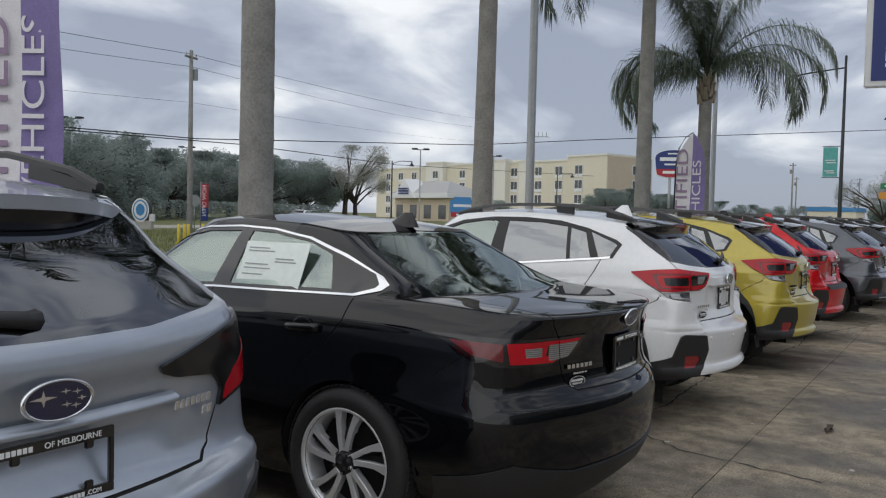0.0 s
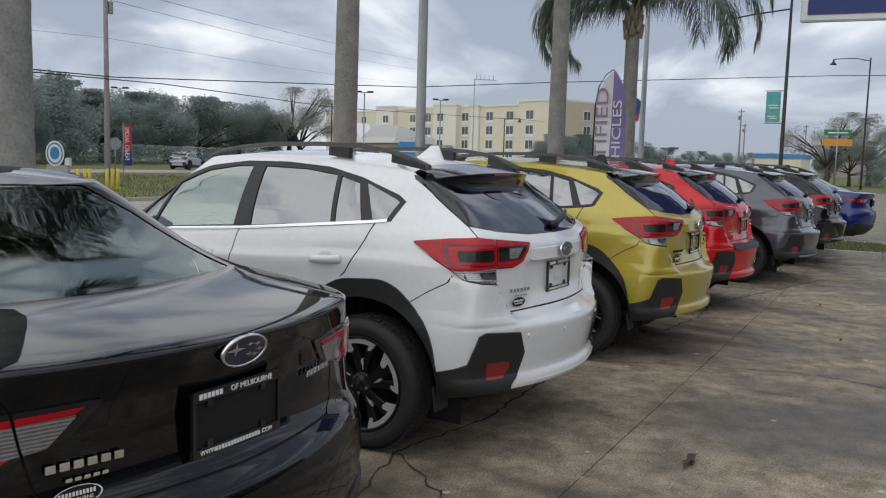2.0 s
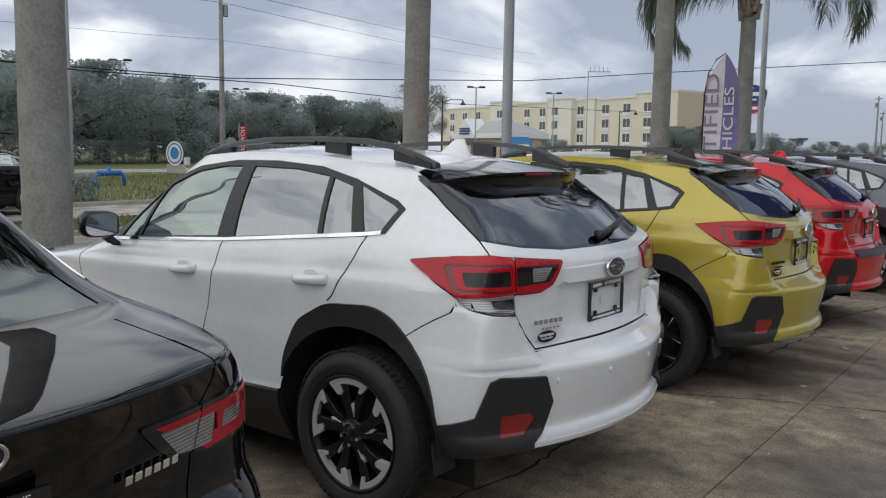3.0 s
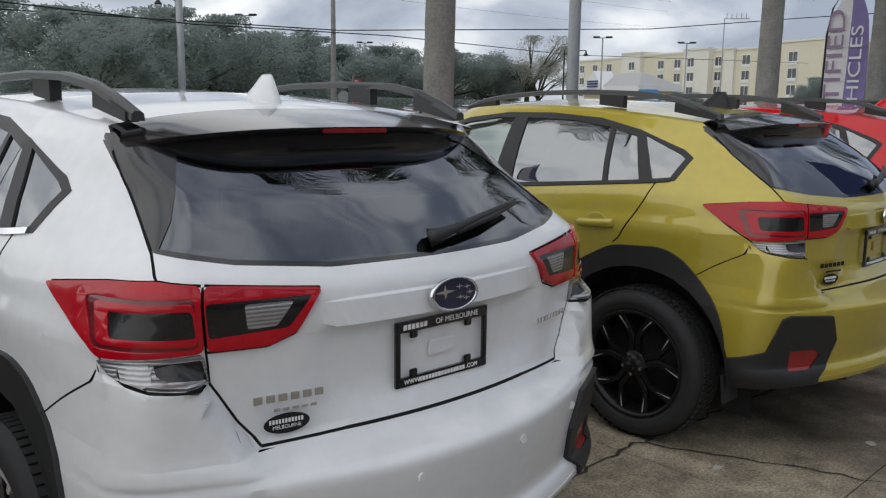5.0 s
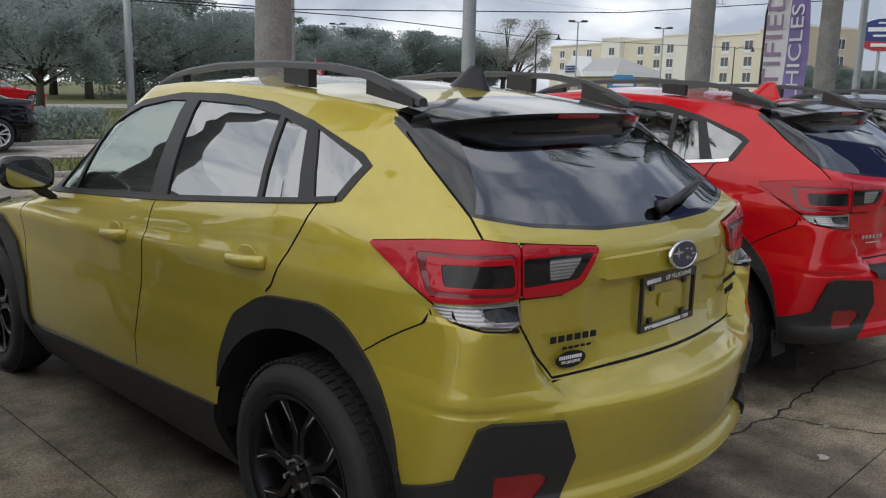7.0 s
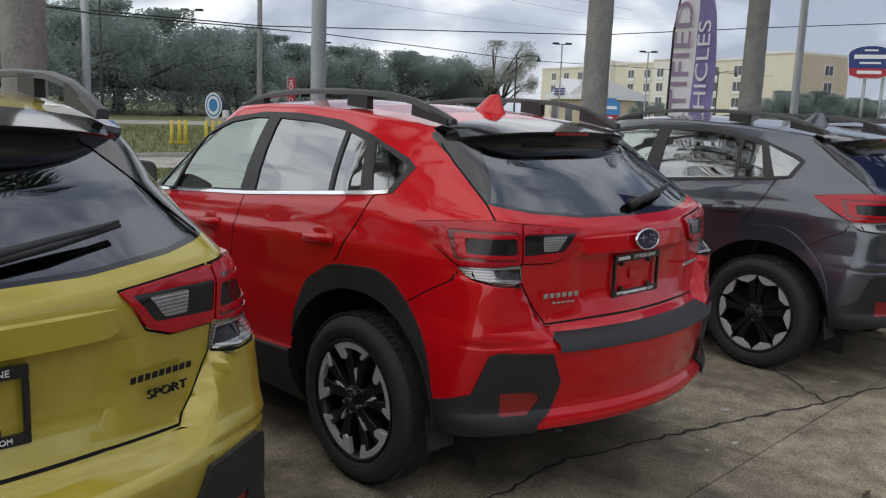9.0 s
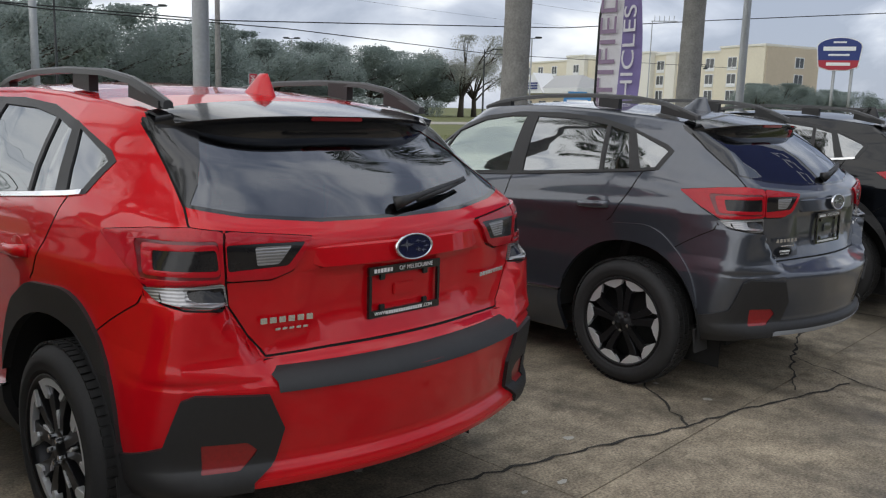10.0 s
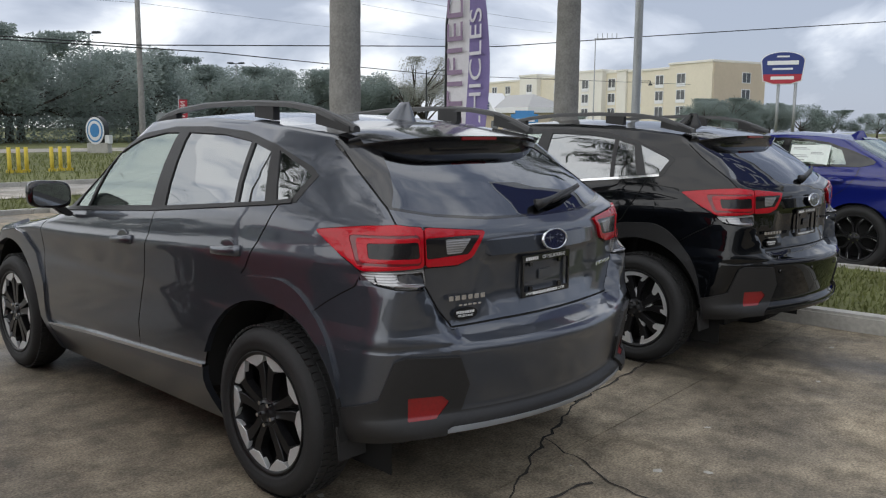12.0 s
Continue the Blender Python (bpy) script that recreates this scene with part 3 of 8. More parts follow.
def wheel(parent, u, v, sgn, style, radius=0.352, rim=0.248):
    """A wheel (part) with tyre, rim, spokes and hub (sub-parts). The axle runs across the car."""
    hub = Matrix.Translation((u, v, radius))
    turn = Matrix.Diagonal((sgn, 1, 1, 1))

    def put(name, vs, fs, mat, smooth, label="", to=None):
        vs = [tuple(turn @ Vector(p)) for p in vs]
        if sgn < 0:
            fs = [f[::-1] for f in fs]
        ob = link_mesh(name, vs, fs, mat, to, label, smooth)
        if to is None:
            ob.parent, ob.matrix_basis = parent, hub
        return ob

    R, w = radius, 0.105
    full = 0.225
    grow = rim / full
    vs, fs = lathe([(rim - 0.01, -2 * w), (rim + 0.02, -2 * w - 0.004), (R - 0.03, -2 * w - 0.004), (R - 0.008, -2 * w + 0.03), (R, -1.5 * w), (R, -0.5 * w), (R - 0.008, -0.03), (R - 0.02, -0.012), (R - 0.03, 0.0), (R - 0.05, 0.004), (R - 0.065, 0.006), (R - 0.068, 0.003), (R - 0.085, 0.006), (rim + 0.016, 0.002), (rim + 0.004, -0.006), (rim - 0.012, -0.016)])
    tyre = put("wheel", vs, fs, M["rubber"], True, "black rubber tyre")
    bm = bmesh.new()
    for k in range(72):
        for o in (-0.03, -0.075, -0.12):
            a = 2 * math.pi * (k + (0.5 if o == -0.075 else 0)) / 72
            box = bmesh.ops.create_cube(bm, size=1.0, matrix=Matrix.Rotation(a, 4, "X") @ Matrix.Translation((o - 0.01, 0, R)) @ Matrix.Diagonal((0.034, 0.022, 0.008, 1)))
    for q in bm.verts:
        q.co = turn @ q.co
    part("tread", bm, M["rubber"], tyre)
    vs, fs = lathe([(rim - 0.005, -0.19), (rim - 0.02, -0.17), (rim - 0.03, -0.1), (rim - 0.02, -0.03), (rim - 0.008, -0.012), (rim + 0.004, -0.002), (rim + 0.003, 0.001), (rim - 0.006, -0.001), (rim - 0.012, -0.008)])
    put("rim", vs, fs, M["alloy"] if style == "swirl" else M["black_alloy"], True, "", tyre)
    vs, fs = lathe([(0.0, -0.12), (rim - 0.02, -0.12), (rim - 0.02, -0.15)], 40)
    put("brake_disc", vs, fs, M["under"], True, "dark brake disc behind the spokes", tyre)
    for k in range(5):
        a0 = 2 * math.pi * k / 5 + 0.3
        plates = []

        def pt(r, a):
            return grow * r * math.cos(a0 + a), grow * r * math.sin(a0 + a)

        def arc(r, a, b, n=6):
            return [pt(r, a + (b - a) * i / n) for i in range(n + 1)]

        if style == "sport":
            for s in (-1, 1):
                plates.append(("spoke", prism([pt(0.05, s * 0.06), pt(0.05, s * 0.5), pt(0.12, s * 0.20), pt(full - 0.01, s * 0.42), pt(full - 0.012, s * 0.26), pt(0.12, s * 0.04)][::s], -0.05, -0.018)))
                plates.append(("machined_face", prism([pt(0.150, s * 0.235), pt(full - 0.016, s * 0.40), pt(full - 0.018, s * 0.365)][::s], -0.03, -0.0165, 0.001)))
        elif style == "flower":
            for s in (-1, 1):
                plates.append(("spoke", prism([pt(0.05, 0), pt(0.055, s * 0.55), pt(0.10, s * 0.34), pt(0.16, s * 0.30), pt(full - 0.01, s * 0.55), pt(full - 0.01, s * 0.12), pt(0.15, s * 0.05)][::s], -0.05, -0.014)))
                plates.append(("machined_face", prism([pt(0.172, s * 0.30), pt(0.192, s * 0.50)] + arc(full - 0.010, s * 0.61, s * 0.03, 5) + [pt(0.190, s * 0.08)], -0.03, -0.009, 0.001)))
        elif style == "twist":
            plates.append(("spoke", prism([pt(0.05, -0.5), pt(0.05, 0.1), pt(0.11, -0.06), pt(full - 0.01, -0.14), pt(full - 0.01, -0.46), pt(0.11, -0.42)], -0.05, -0.016)))
            plates.append(("spoke", prism([pt(0.05, 0.0), pt(0.05, 0.6), pt(0.11, 0.36), pt(full - 0.01, 0.42), pt(full - 0.01, 0.16), pt(0.11, 0.08)], -0.05, -0.018)))
            # an arc along the rim that hooks inwards at both ends
            plates.append(("machined_face", prism(arc(full - 0.010, -0.58, 0.42, 8) + [pt(0.188, 0.37), pt(0.168, 0.30), pt(0.172, 0.23), pt(0.192, 0.27)] + arc(full - 0.032, 0.24, -0.34, 4) + [pt(0.162, -0.28), pt(0.152, -0.35), pt(0.158, -0.46), pt(0.188, -0.53)], -0.03, -0.007, 0.001)))
            plates.append(("machined_face", prism([pt(0.066, 0.16), pt(0.104, 0.12), pt(0.122, 0.04), pt(0.110, -0.02), pt(0.090, 0.06)], -0.03, -0.012, 0.001)))
        elif style == "swirl":
            for o, w in ((-0.26, 0.15), (0.20, 0.15)):
                plates.append(("machined_face", prism([pt(0.048, o - 0.30), pt(0.050, o + 0.22), pt(0.10, o + 0.13), pt(0.16, o + 0.05 + w * 0.6)] + arc(full - 0.010, o + 0.06 + w, o + 0.03, 3) + [pt(0.14, o - 0.05)], -0.05, -0.012)))
            plates.append(("spoke", prism([pt(0.06, -0.45), pt(0.06, 0.45), pt(full - 0.015, 0.30), pt(full - 0.015, 0.06)], -0.055, -0.034)))
        for name, shape in plates:
            bm = bmesh.new()
            add_mesh(bm, *shape)
            bmesh.ops.recalc_face_normals(bm, faces=bm.faces[:])
            for q in bm.verts:
                q.co = turn @ q.co
            if sgn < 0:
                bmesh.ops.reverse_faces(bm, faces=bm.faces[:])
            part(name, bm, M["black_alloy" if name == "spoke" else "alloy"], tyre)
    vs, fs = lathe([(0.062, -0.06), (0.062, -0.02), (0.055, -0.014), (0.034, -0.014), (0.032, -0.008), (0.0, -0.006)], 28)
    put("hub_cap", vs, fs, M["black_alloy"], True, "", tyre)
    for k in range(5):
        bm = bmesh.new()
        a = 2 * math.pi * (k + 0.5) / 5 + 0.3
        bmesh.ops.create_cone(bm, cap_ends=True, segments=6, radius1=0.0105, radius2=0.009, depth=0.03, matrix=turn @ Matrix.Translation((-0.01, 0.047 * math.cos(a), 0.047 * math.sin(a))) @ Matrix.Rotation(math.pi / 2, 4, "Y"))
        part("lug_nut", bm, M["chrome"], tyre)
    return tyre


def text_part(body, size, mat, parent, m, name="lettering", label="", depth=0.0012, wide=1.0, align="CENTER"):
    cu = bpy.data.curves.new(name, "FONT")
    cu.body, cu.size, cu.extrude, cu.align_x, cu.align_y = body, size, depth, align, "CENTER"
    tmp = new(name, cu)
    bpy.context.view_layer.update()
    me = bpy.data.meshes.new_from_object(tmp.evaluated_get(bpy.context.evaluated_depsgraph_get()))
    bpy.data.objects.remove(tmp)
    bpy.data.curves.remove(cu)
    me.materials.clear()
    me.materials.append(mat)
    ob = new(name, me)
    ob.parent = parent
    ob.matrix_basis = m @ Matrix.Diagonal((wide, 1, 1, 1))
    return tagged(ob, label)


def facing(u, v, z, tilt=0.0, yaw=0.0, roll=0.0):
    """A pose on the tail: local x to the right, local y up, local z out to the rear."""
    return Matrix.Translation((u, v, z)) @ Matrix.Rotation(yaw, 4, "Z") @ Matrix.Rotation(math.pi / 2 + tilt, 4, "X") @ Matrix.Rotation(roll, 4, "Z")


def plate_frame(parent, u, v, z, tilt, inner, filled=False):
    """Dealer's black licence plate frame with white lettering; the brand's word stays a row of bars."""
    W, H, t = 0.318, 0.168, 0.020
    bm = bmesh.new()
    for a in ((-W / 2, H / 2 - 0.028, W / 2, H / 2), (-W / 2, -H / 2, W / 2, -H / 2 + 0.024), (-W / 2, -H / 2 + 0.024, -W / 2 + 0.014, H / 2 - 0.028), (W / 2 - 0.014, -H / 2 + 0.024, W / 2, H / 2 - 0.028)):
        box_into(bm, a[0], a[1], 0, a[2], a[3], 0.012, 0.002)
    for x, y in ((-0.1, H / 2 - 0.034), (0.09, H / 2 - 0.034), (-0.1, -H / 2 + 0.030), (0.09, -H / 2 + 0.030)):
        box_into(bm, x - 0.012, y - 0.012, 0.001, x + 0.012, y + 0.012, 0.011, 0.003)
    m = facing(u, v, z, tilt)
    fr = part("licence_plate_frame", bm, M["gloss_black"], parent, "black dealer plate frame with white lettering")
    fr.matrix_basis = m
    for count, x0, y0, wide, high, pitch in ((6, -0.138, H / 2 - 0.0205, 0.0100, 0.013, 0.0135), (15, -0.085, -H / 2 + 0.007, 0.0078, 0.011, 0.0108)):
        first = None
        for k in range(count):
            if first is None:
                bm = bmesh.new()
                box_into(bm, 0, 0, 0.0, wide, high, 0.0015)
                o = first = part("letter_bar", bm, M["decal"], fr)
            else:
                o = new("letter_bar", first.data)
                o.parent = fr
            o.matrix_basis = Matrix.Translation((x0 + k * pitch, y0, 0.012))
    text_part("OF MELBOURNE", 0.0205, M["decal"], fr, Matrix.Translation((0.045, H / 2 - 0.014, 0.0125)), wide=1.02)
    text_part("WWW.", 0.0165, M["decal"], fr, Matrix.Translation((-0.108, -H / 2 + 0.0125, 0.0125)))
    text_part(".COM", 0.0165, M["decal"], fr, Matrix.Translation((0.101, -H / 2 + 0.0125, 0.0125)))
    if filled:
        bm = bmesh.new()
        box_into(bm, -W / 2 + 0.01, -H / 2 + 0.012, 0.0005, W / 2 - 0.01, H / 2 - 0.012, 0.004)
        part("plate", bm, inner, fr)
    return fr


def badge(parent, u, v, z, tilt, wide=0.082, high=0.043):
    """Oval badge: chrome rim, blue field, small bright marks."""
    m = facing(u, v, z, tilt)
    vs, fs = [], []
    n = 40
    for s, o in ((1.0, 0.0), (1.0, 0.006), (0.97, 0.009), (0.90, 0.009), (0.88, 0.006)):
        vs += [(s * wide * math.cos(2 * math.pi * k / n), s * high * math.sin(2 * math.pi * k / n), o) for k in range(n)]
    for j in range(4):
        fs += [(j * n + k, j * n + (k + 1) % n, (j + 1) * n + (k + 1) % n, (j + 1) * n + k) for k in range(n)]
    ring = link_mesh("badge", vs, fs, M["chrome"], parent, "oval chrome and blue badge")
    ring.matrix_basis = m
    vs = [(0.885 * wide * math.cos(2 * math.pi * k / n), 0.885 * high * math.sin(2 * math.pi * k / n), 0.0065) for k in range(n)]
    link_mesh("badge_field", vs, [tuple(range(n))], M["badge_blue"], ring)
    for x, y, s in ((-0.42, 0.18, 1.9), (0.18, 0.38, 0.8), (0.5, 0.30, 0.8), (0.2, -0.25, 0.8), (0.45, -0.35, 0.8), (0.62, -0.05, 0.8)):
        vs = [(x * wide + (0.0125 if k % 2 == 0 else 0.0035) * s * math.cos(k * math.pi / 4) * (1.5 if k in (0, 4) else 1), y * high + (0.0105 if k % 2 == 0 else 0.0035) * s * math.sin(k * math.pi / 4), 0.0075) for k in range(8)]
        link_mesh("badge_mark", vs, [tuple(range(8))], M["chrome"], ring, "", False)
    return ring


def word_bars(parent, u, v, z, tilt, yaw, count, high, pitch, mat, label, slant=0.15):
    """A raised model name as a row of plain bars, each a piece of its own."""
    first = None
    base = facing(u, v, z, tilt, yaw)
    for k in range(count):
        if first is None:
            bm = bmesh.new()
            box_into(bm, 0, 0, 0, 0.72 * pitch, high, 0.004, 0.001)
            for q in bm.verts:
                q.co.x += slant * q.co.y
            o = first = part("letter_bar", bm, mat, parent, label)
        else:
            o = new("letter_bar", first.data)
            o.parent = parent
        o.matrix_basis = base @ Matrix.Translation(((k - count / 2) * pitch, 0, 0))


def sweep_rail(parent, sgn, path, feet, mat):
    """A roof rail: a flat-sided bar on three feet."""
    vs, fs = [], []
    for u, v, z in path:
        for du, dz in ((-0.018, -0.006), (0.018, -0.006), (0.016, 0.012), (0.008, 0.019), (-0.008, 0.019), (-0.016, 0.012)):
            vs.append((sgn * (u + du), v, z + dz))
    n = 6
    for j in range(len(path) - 1):
        fs += [(j * n + k, j * n + (k + 1) % n, (j + 1) * n + (k + 1) % n, (j + 1) * n + k) for k in range(n)]
    fs += [tuple(range(n))[::-1], tuple((len(path) - 1) * n + k for k in range(n))]
    if sgn < 0:
        fs = [f[::-1] for f in fs]
    bm = bmesh.new()
    add_mesh(bm, vs, fs)
    bmesh.ops.recalc_face_normals(bm, faces=bm.faces[:])
    rail = part("roof_rail", bm, mat, parent, "black roof rail on raised feet", False)
    for v0, v1, z0, z1, zz0, zz1, u in feet:
        bm = bmesh.new()
        pts = [(sgn * (u + s * 0.017), v, z) for s in (-1, 1) for v, z in ((v0, z0), (v1, z1), (v1 - 0.01 * (v1 - v0), zz1), (v0, zz0))]
        add_mesh(bm, pts, [(0, 1, 2, 3), (7, 6, 5, 4), (0, 4, 5, 1), (1, 5, 6, 2), (2, 6, 7, 3), (3, 7, 4, 0)])
        bmesh.ops.recalc_face_normals(bm, faces=bm.faces[:])
        part("rail_foot", bm, M["plastic"], rail)
    return rail


def mirror(parent, sgn, u, v, z, mat):
    bm = bmesh.new()
    bmesh.ops.create_uvsphere(bm, u_segments=20, v_segments=12, radius=1.0)
    for q in bm.verts:
        x, y, zz = q.co
        e = 0.55
        q.co = Vector((math.copysign(abs(x) ** e, x) * 0.11, math.copysign(abs(y) ** 0.8, y) * (0.075 if y > 0 else 0.03), math.copysign(abs(zz) ** e, zz) * 0.072))
        q.co.z += q.co.x * sgn * 0.06
    body = part("door_mirror", bm, mat, parent, "door mirror in a black housing", True)
    body.matrix_basis = Matrix.Translation((sgn * u, v, z))
    bm = bmesh.new()
    bmesh.ops.create_circle(bm, cap_ends=True, segments=24, radius=1.0)
    for q in bm.verts:
        x, y = q.co.x, q.co.y
        q.co = Vector((math.copysign(abs(x) ** 0.6, x) * 0.092, -0.0305, math.copysign(abs(y) ** 0.6, y) * 0.058))
    part("mirror_glass", bm, M["mirror"], body)
    bm = bmesh.new()
    pts = [(0.0, 0.0), (0.0, 0.0)]
    box_into(bm, -0.03, -0.01, -0.12, 0.03, 0.05, -0.055, 0.012)
    for q in bm.verts:
        q.co.x -= sgn * (-0.055 - q.co.z) * 1.2 + sgn * 0.03
    part("mirror_stalk", bm, M["plastic"], body)


def shark_fin(bm, high=0.085):
    """A roof aerial housing: long low front, steep tail, rounded ridge."""
    n, rings = 16, []
    for k in range(7):
        t = k / 6
        half = 0.045 * (1 - 0.78 * t) * (1 if t < 0.95 else 0.5)
        back, front_v = -0.115 + 0.045 * t, 0.135 - 0.150 * t ** 0.8
        ring = []
        for j in range(n):
            a = 2 * math.pi * j / n
            ring.append(bm.verts.new((half * math.cos(a), (back + front_v) / 2 + (front_v - back) / 2 * math.sin(a), high * t - 0.012 * (1 - t))))
        rings.append(ring)
    for a, b in zip(rings, rings[1:]):
        for j in range(n):
            bm.faces.new((a[j], a[(j + 1) % n], b[(j + 1) % n], b[j]))
    bm.faces.new(rings[-1])


def handle(parent, skin_u, v, z, sgn, mat, slope=0.07):
    """A pull handle in its cup."""
    bm = bmesh.new()
    bmesh.ops.create_uvsphere(bm, u_segments=20, v_segments=10, radius=1.0)
    for q in bm.verts:
        x, y, zz = q.co
        q.co = Vector((x * 0.0035, math.copysign(abs(y) ** 0.9, y) * 0.062, zz * 0.048))
        q.co.z += slope * -q.co.y
    cup = part("handle_cup", bm, mat, parent, "", True)
    cup.matrix_basis = Matrix.Translation((sgn * (skin_u - 0.0022), v, z))
    bm = bmesh.new()
    for k in range(9):
        s = k / 8
        y = -0.105 + 0.21 * s
        out = 0.010 + 0.026 * (1 - (2 * s - 1) ** 4)
        hz = 0.017 + 0.006 * (1 - s)
        for du, dz in ((out - 0.012, -hz), (out, -hz * 0.7), (out + 0.003, 0), (out, hz * 0.8), (out - 0.012, hz)):
            bm.verts.new((sgn * du, y, dz - slope * y))
    bm.verts.ensure_lookup_table()
    for k in range(8):
        for j in range(5):
            a, b = k * 5 + j, k * 5 + (j + 1) % 5
            bm.faces.new([bm.verts[i] for i in (a, b, b + 5, a + 5)])
    bm.faces.new([bm.verts[i] for i in range(5)])
    bm.faces.new([bm.verts[40 + i] for i in range(5)])
    bmesh.ops.recalc_face_normals(bm, faces=bm.faces[:])
    ob = part("door_handle", bm, mat, parent, "", True)
    ob.matrix_basis = Matrix.Translation((sgn * skin_u, v, z))


def seats(parent, rows, width=0.5, top=1.12, floor=0.5):
    for v, us in rows:
        for u in us:
            bm = bmesh.new()
            box_into(bm, u - 0.24, v - 0.02, floor - 0.08, u + 0.24, v + 0.50, floor + 0.10, 0.05)
            box_into(bm, u - 0.23, v - 0.16, floor + 0.05, u + 0.23, v - 0.01, top - 0.13, 0.05)
            box_into(bm, u - 0.13, v - 0.19, top - 0.13, u + 0.13, v - 0.07, top + 0.08, 0.04)
            for q in bm.verts:
                q.co.y -= max(0.0, q.co.z - floor) * 0.28
            part("seat", bm, M["seat"], parent, "dark cloth car seat", True)


def interior(parent, v0, v1, dash, w=0.70, belt=1.02):
    bm = bmesh.new()
    box_into(bm, -w, v0, 0.34, w, v1, 0.38)
    part("cabin_floor", bm, M["under"], parent)
    bm = bmesh.new()
    box_into(bm, -w, dash - 0.25, 0.45, w, dash + 0.28, belt - 0.05, 0.06)
    part("dashboard", bm, M["plastic"], parent, "", True)
    vs, fs = [], []
    for k in range(28):
        a = 2 * math.pi * k / 28
        for j in range(6):
            b = 2 * math.pi * j / 6
            r = 0.185 + 0.014 * math.cos(b)
            vs.append((-0.37 + r * math.cos(a), dash - 0.42 - 0.35 * r * math.sin(a) * 0.9, belt - 0.09 + r * math.sin(a) * 0.9 + 0.014 * math.sin(b)))
    for k in range(28):
        for j in range(6):
            a, b = k * 6 + j, k * 6 + (j + 1) % 6
            fs.append((a, b, (b + 6) % 168, (a + 6) % 168))
    link_mesh("steering_wheel", vs, fs, M["plastic"], parent)


M["mirror"] = material("mirror_glass", (0.55, 0.57, 0.58), 0.03, 1.0, vary=0)


def arch_poly(cv, cz, r, n=22):
    return [(cv + r * math.cos(math.pi * k / n), cz + r * math.sin(math.pi * k / n)) for k in range(n + 1)] + [(cv - r, 0.1), (cv + r, 0.1)]


SKINS = {}


def crossover_skin():
    """The crossover's skin cut into its panels, made once for all of them."""
    if "crossover" in SKINS:
        return SKINS["crossover"]
    sk = Skin(CROSSOVER)
    side = lambda u, v, z: u < -0.42 and v > 0.36
    tail = lambda u, v, z: v < 0.74
    low = lambda u, v, z: u < -0.42 and z < 1.0
    sk.region("door_rear", "S", [(1.76, 1.13), (1.80, 0.95), (1.93, 0.55), (1.92, 0.43), (1.32, 0.457), (1.30, 0.63), (1.215, 0.80), (1.045, 0.890), (1.00, 0.93), (0.90, 1.10), (0.86, 1.21)], side)
    sk.region("door_front", "S", [(1.755, 1.13), (1.80, 0.95), (1.93, 0.55), (1.92, 0.43), (3.0, 0.37), (3.03, 0.6), (3.02, 0.94), (2.86, 1.05)], side)
    sk.region("trim", "S", [(2.86, 1.028), (1.75, 1.103), (0.87, 1.186), (0.78, 1.20), (0.742, 1.30), (0.79, 1.333), (1.02, 1.417), (1.25, 1.466), (1.55, 1.487), (1.85, 1.485), (2.13, 1.452), (2.40, 1.365), (2.62, 1.235)], lambda u, v, z: u < -0.45 and z > 1.0)
    win = lambda u, v, z: u < -0.45 and z > 1.03
    sk.seam("S", [(2.84, 1.036), (1.75, 1.111), (0.87, 1.194), (0.80, 1.203)], 0.015, lambda u, v, z: u < -0.45, ("trim", "body", "door_front", "door_rear"), "belt_strip")
    sk.region("win_front", "S", [(2.66, 1.062), (1.815, 1.124), (1.79, 1.458), (1.92, 1.456), (2.13, 1.425), (2.36, 1.342), (2.55, 1.215)], win, ("trim",))
    sk.region("win_rear", "S", [(1.69, 1.130), (0.945, 1.196), (1.025, 1.388), (1.17, 1.425), (1.40, 1.453), (1.70, 1.460)], win, ("trim",))
    sk.region("win_quarter", "S", [(0.885, 1.203), (0.805, 1.213), (0.772, 1.298), (0.80, 1.316), (0.985, 1.392)], win, ("trim",))
    sk.seam("S", [(1.118, 1.175), (1.168, 1.435)], 0.026, win, ("win_rear",), "trim")
    sk.seam("S", [(2.50, 1.05), (2.36, 1.36)], 0.022, win, ("win_front",), "trim")
    sk.region("tailgate", "D", [(-1.377, 1.42), (-1.237, 1.323), (-1.065, 1.191), (-1.017, 1.137), (-0.896, 1.127), (-0.874, 0.918), (-0.802, 0.82), (-0.734, 0.757), (-0.478, 0.762), (0.1, 0.762), (0.1, 1.6), (-1.377, 1.6)], lambda u, v, z: v < 0.72)
    sk.region("glass_surround", "D", [(-1.375, 1.42), (-1.23, 1.321), (-1.058, 1.191), (-0.825, 1.162), (-0.538, 1.141), (-0.18, 1.139), (0.1, 1.139), (0.1, 1.6), (-1.375, 1.6)], lambda u, v, z: v < 0.76 and z > 1.1)
    sk.region("win_back", "R", [(-0.655, 1.198), (-0.528, 1.172), (-0.306, 1.152), (0.02, 1.148), (0.02, 1.47), (-0.43, 1.47), (-0.525, 1.353), (-0.603, 1.251)], lambda u, v, z: v < 0.72 and z > 1.1, ("glass_surround",))
    sk.region("lamp_outer", "D", rounded([(-1.445, 1.108), (-1.20, 1.128), (-1.017, 1.137), (-0.892, 1.127), (-0.884, 0.990), (-1.02, 0.984), (-1.19, 0.978), (-1.31, 1.030)], 0.018), tail)
    sk.region("lamp_low", "D", rounded([(-1.20, 0.972), (-1.02, 0.978), (-0.886, 0.984), (-0.876, 0.916), (-1.066, 0.924), (-1.135, 0.934)], 0.010), tail)
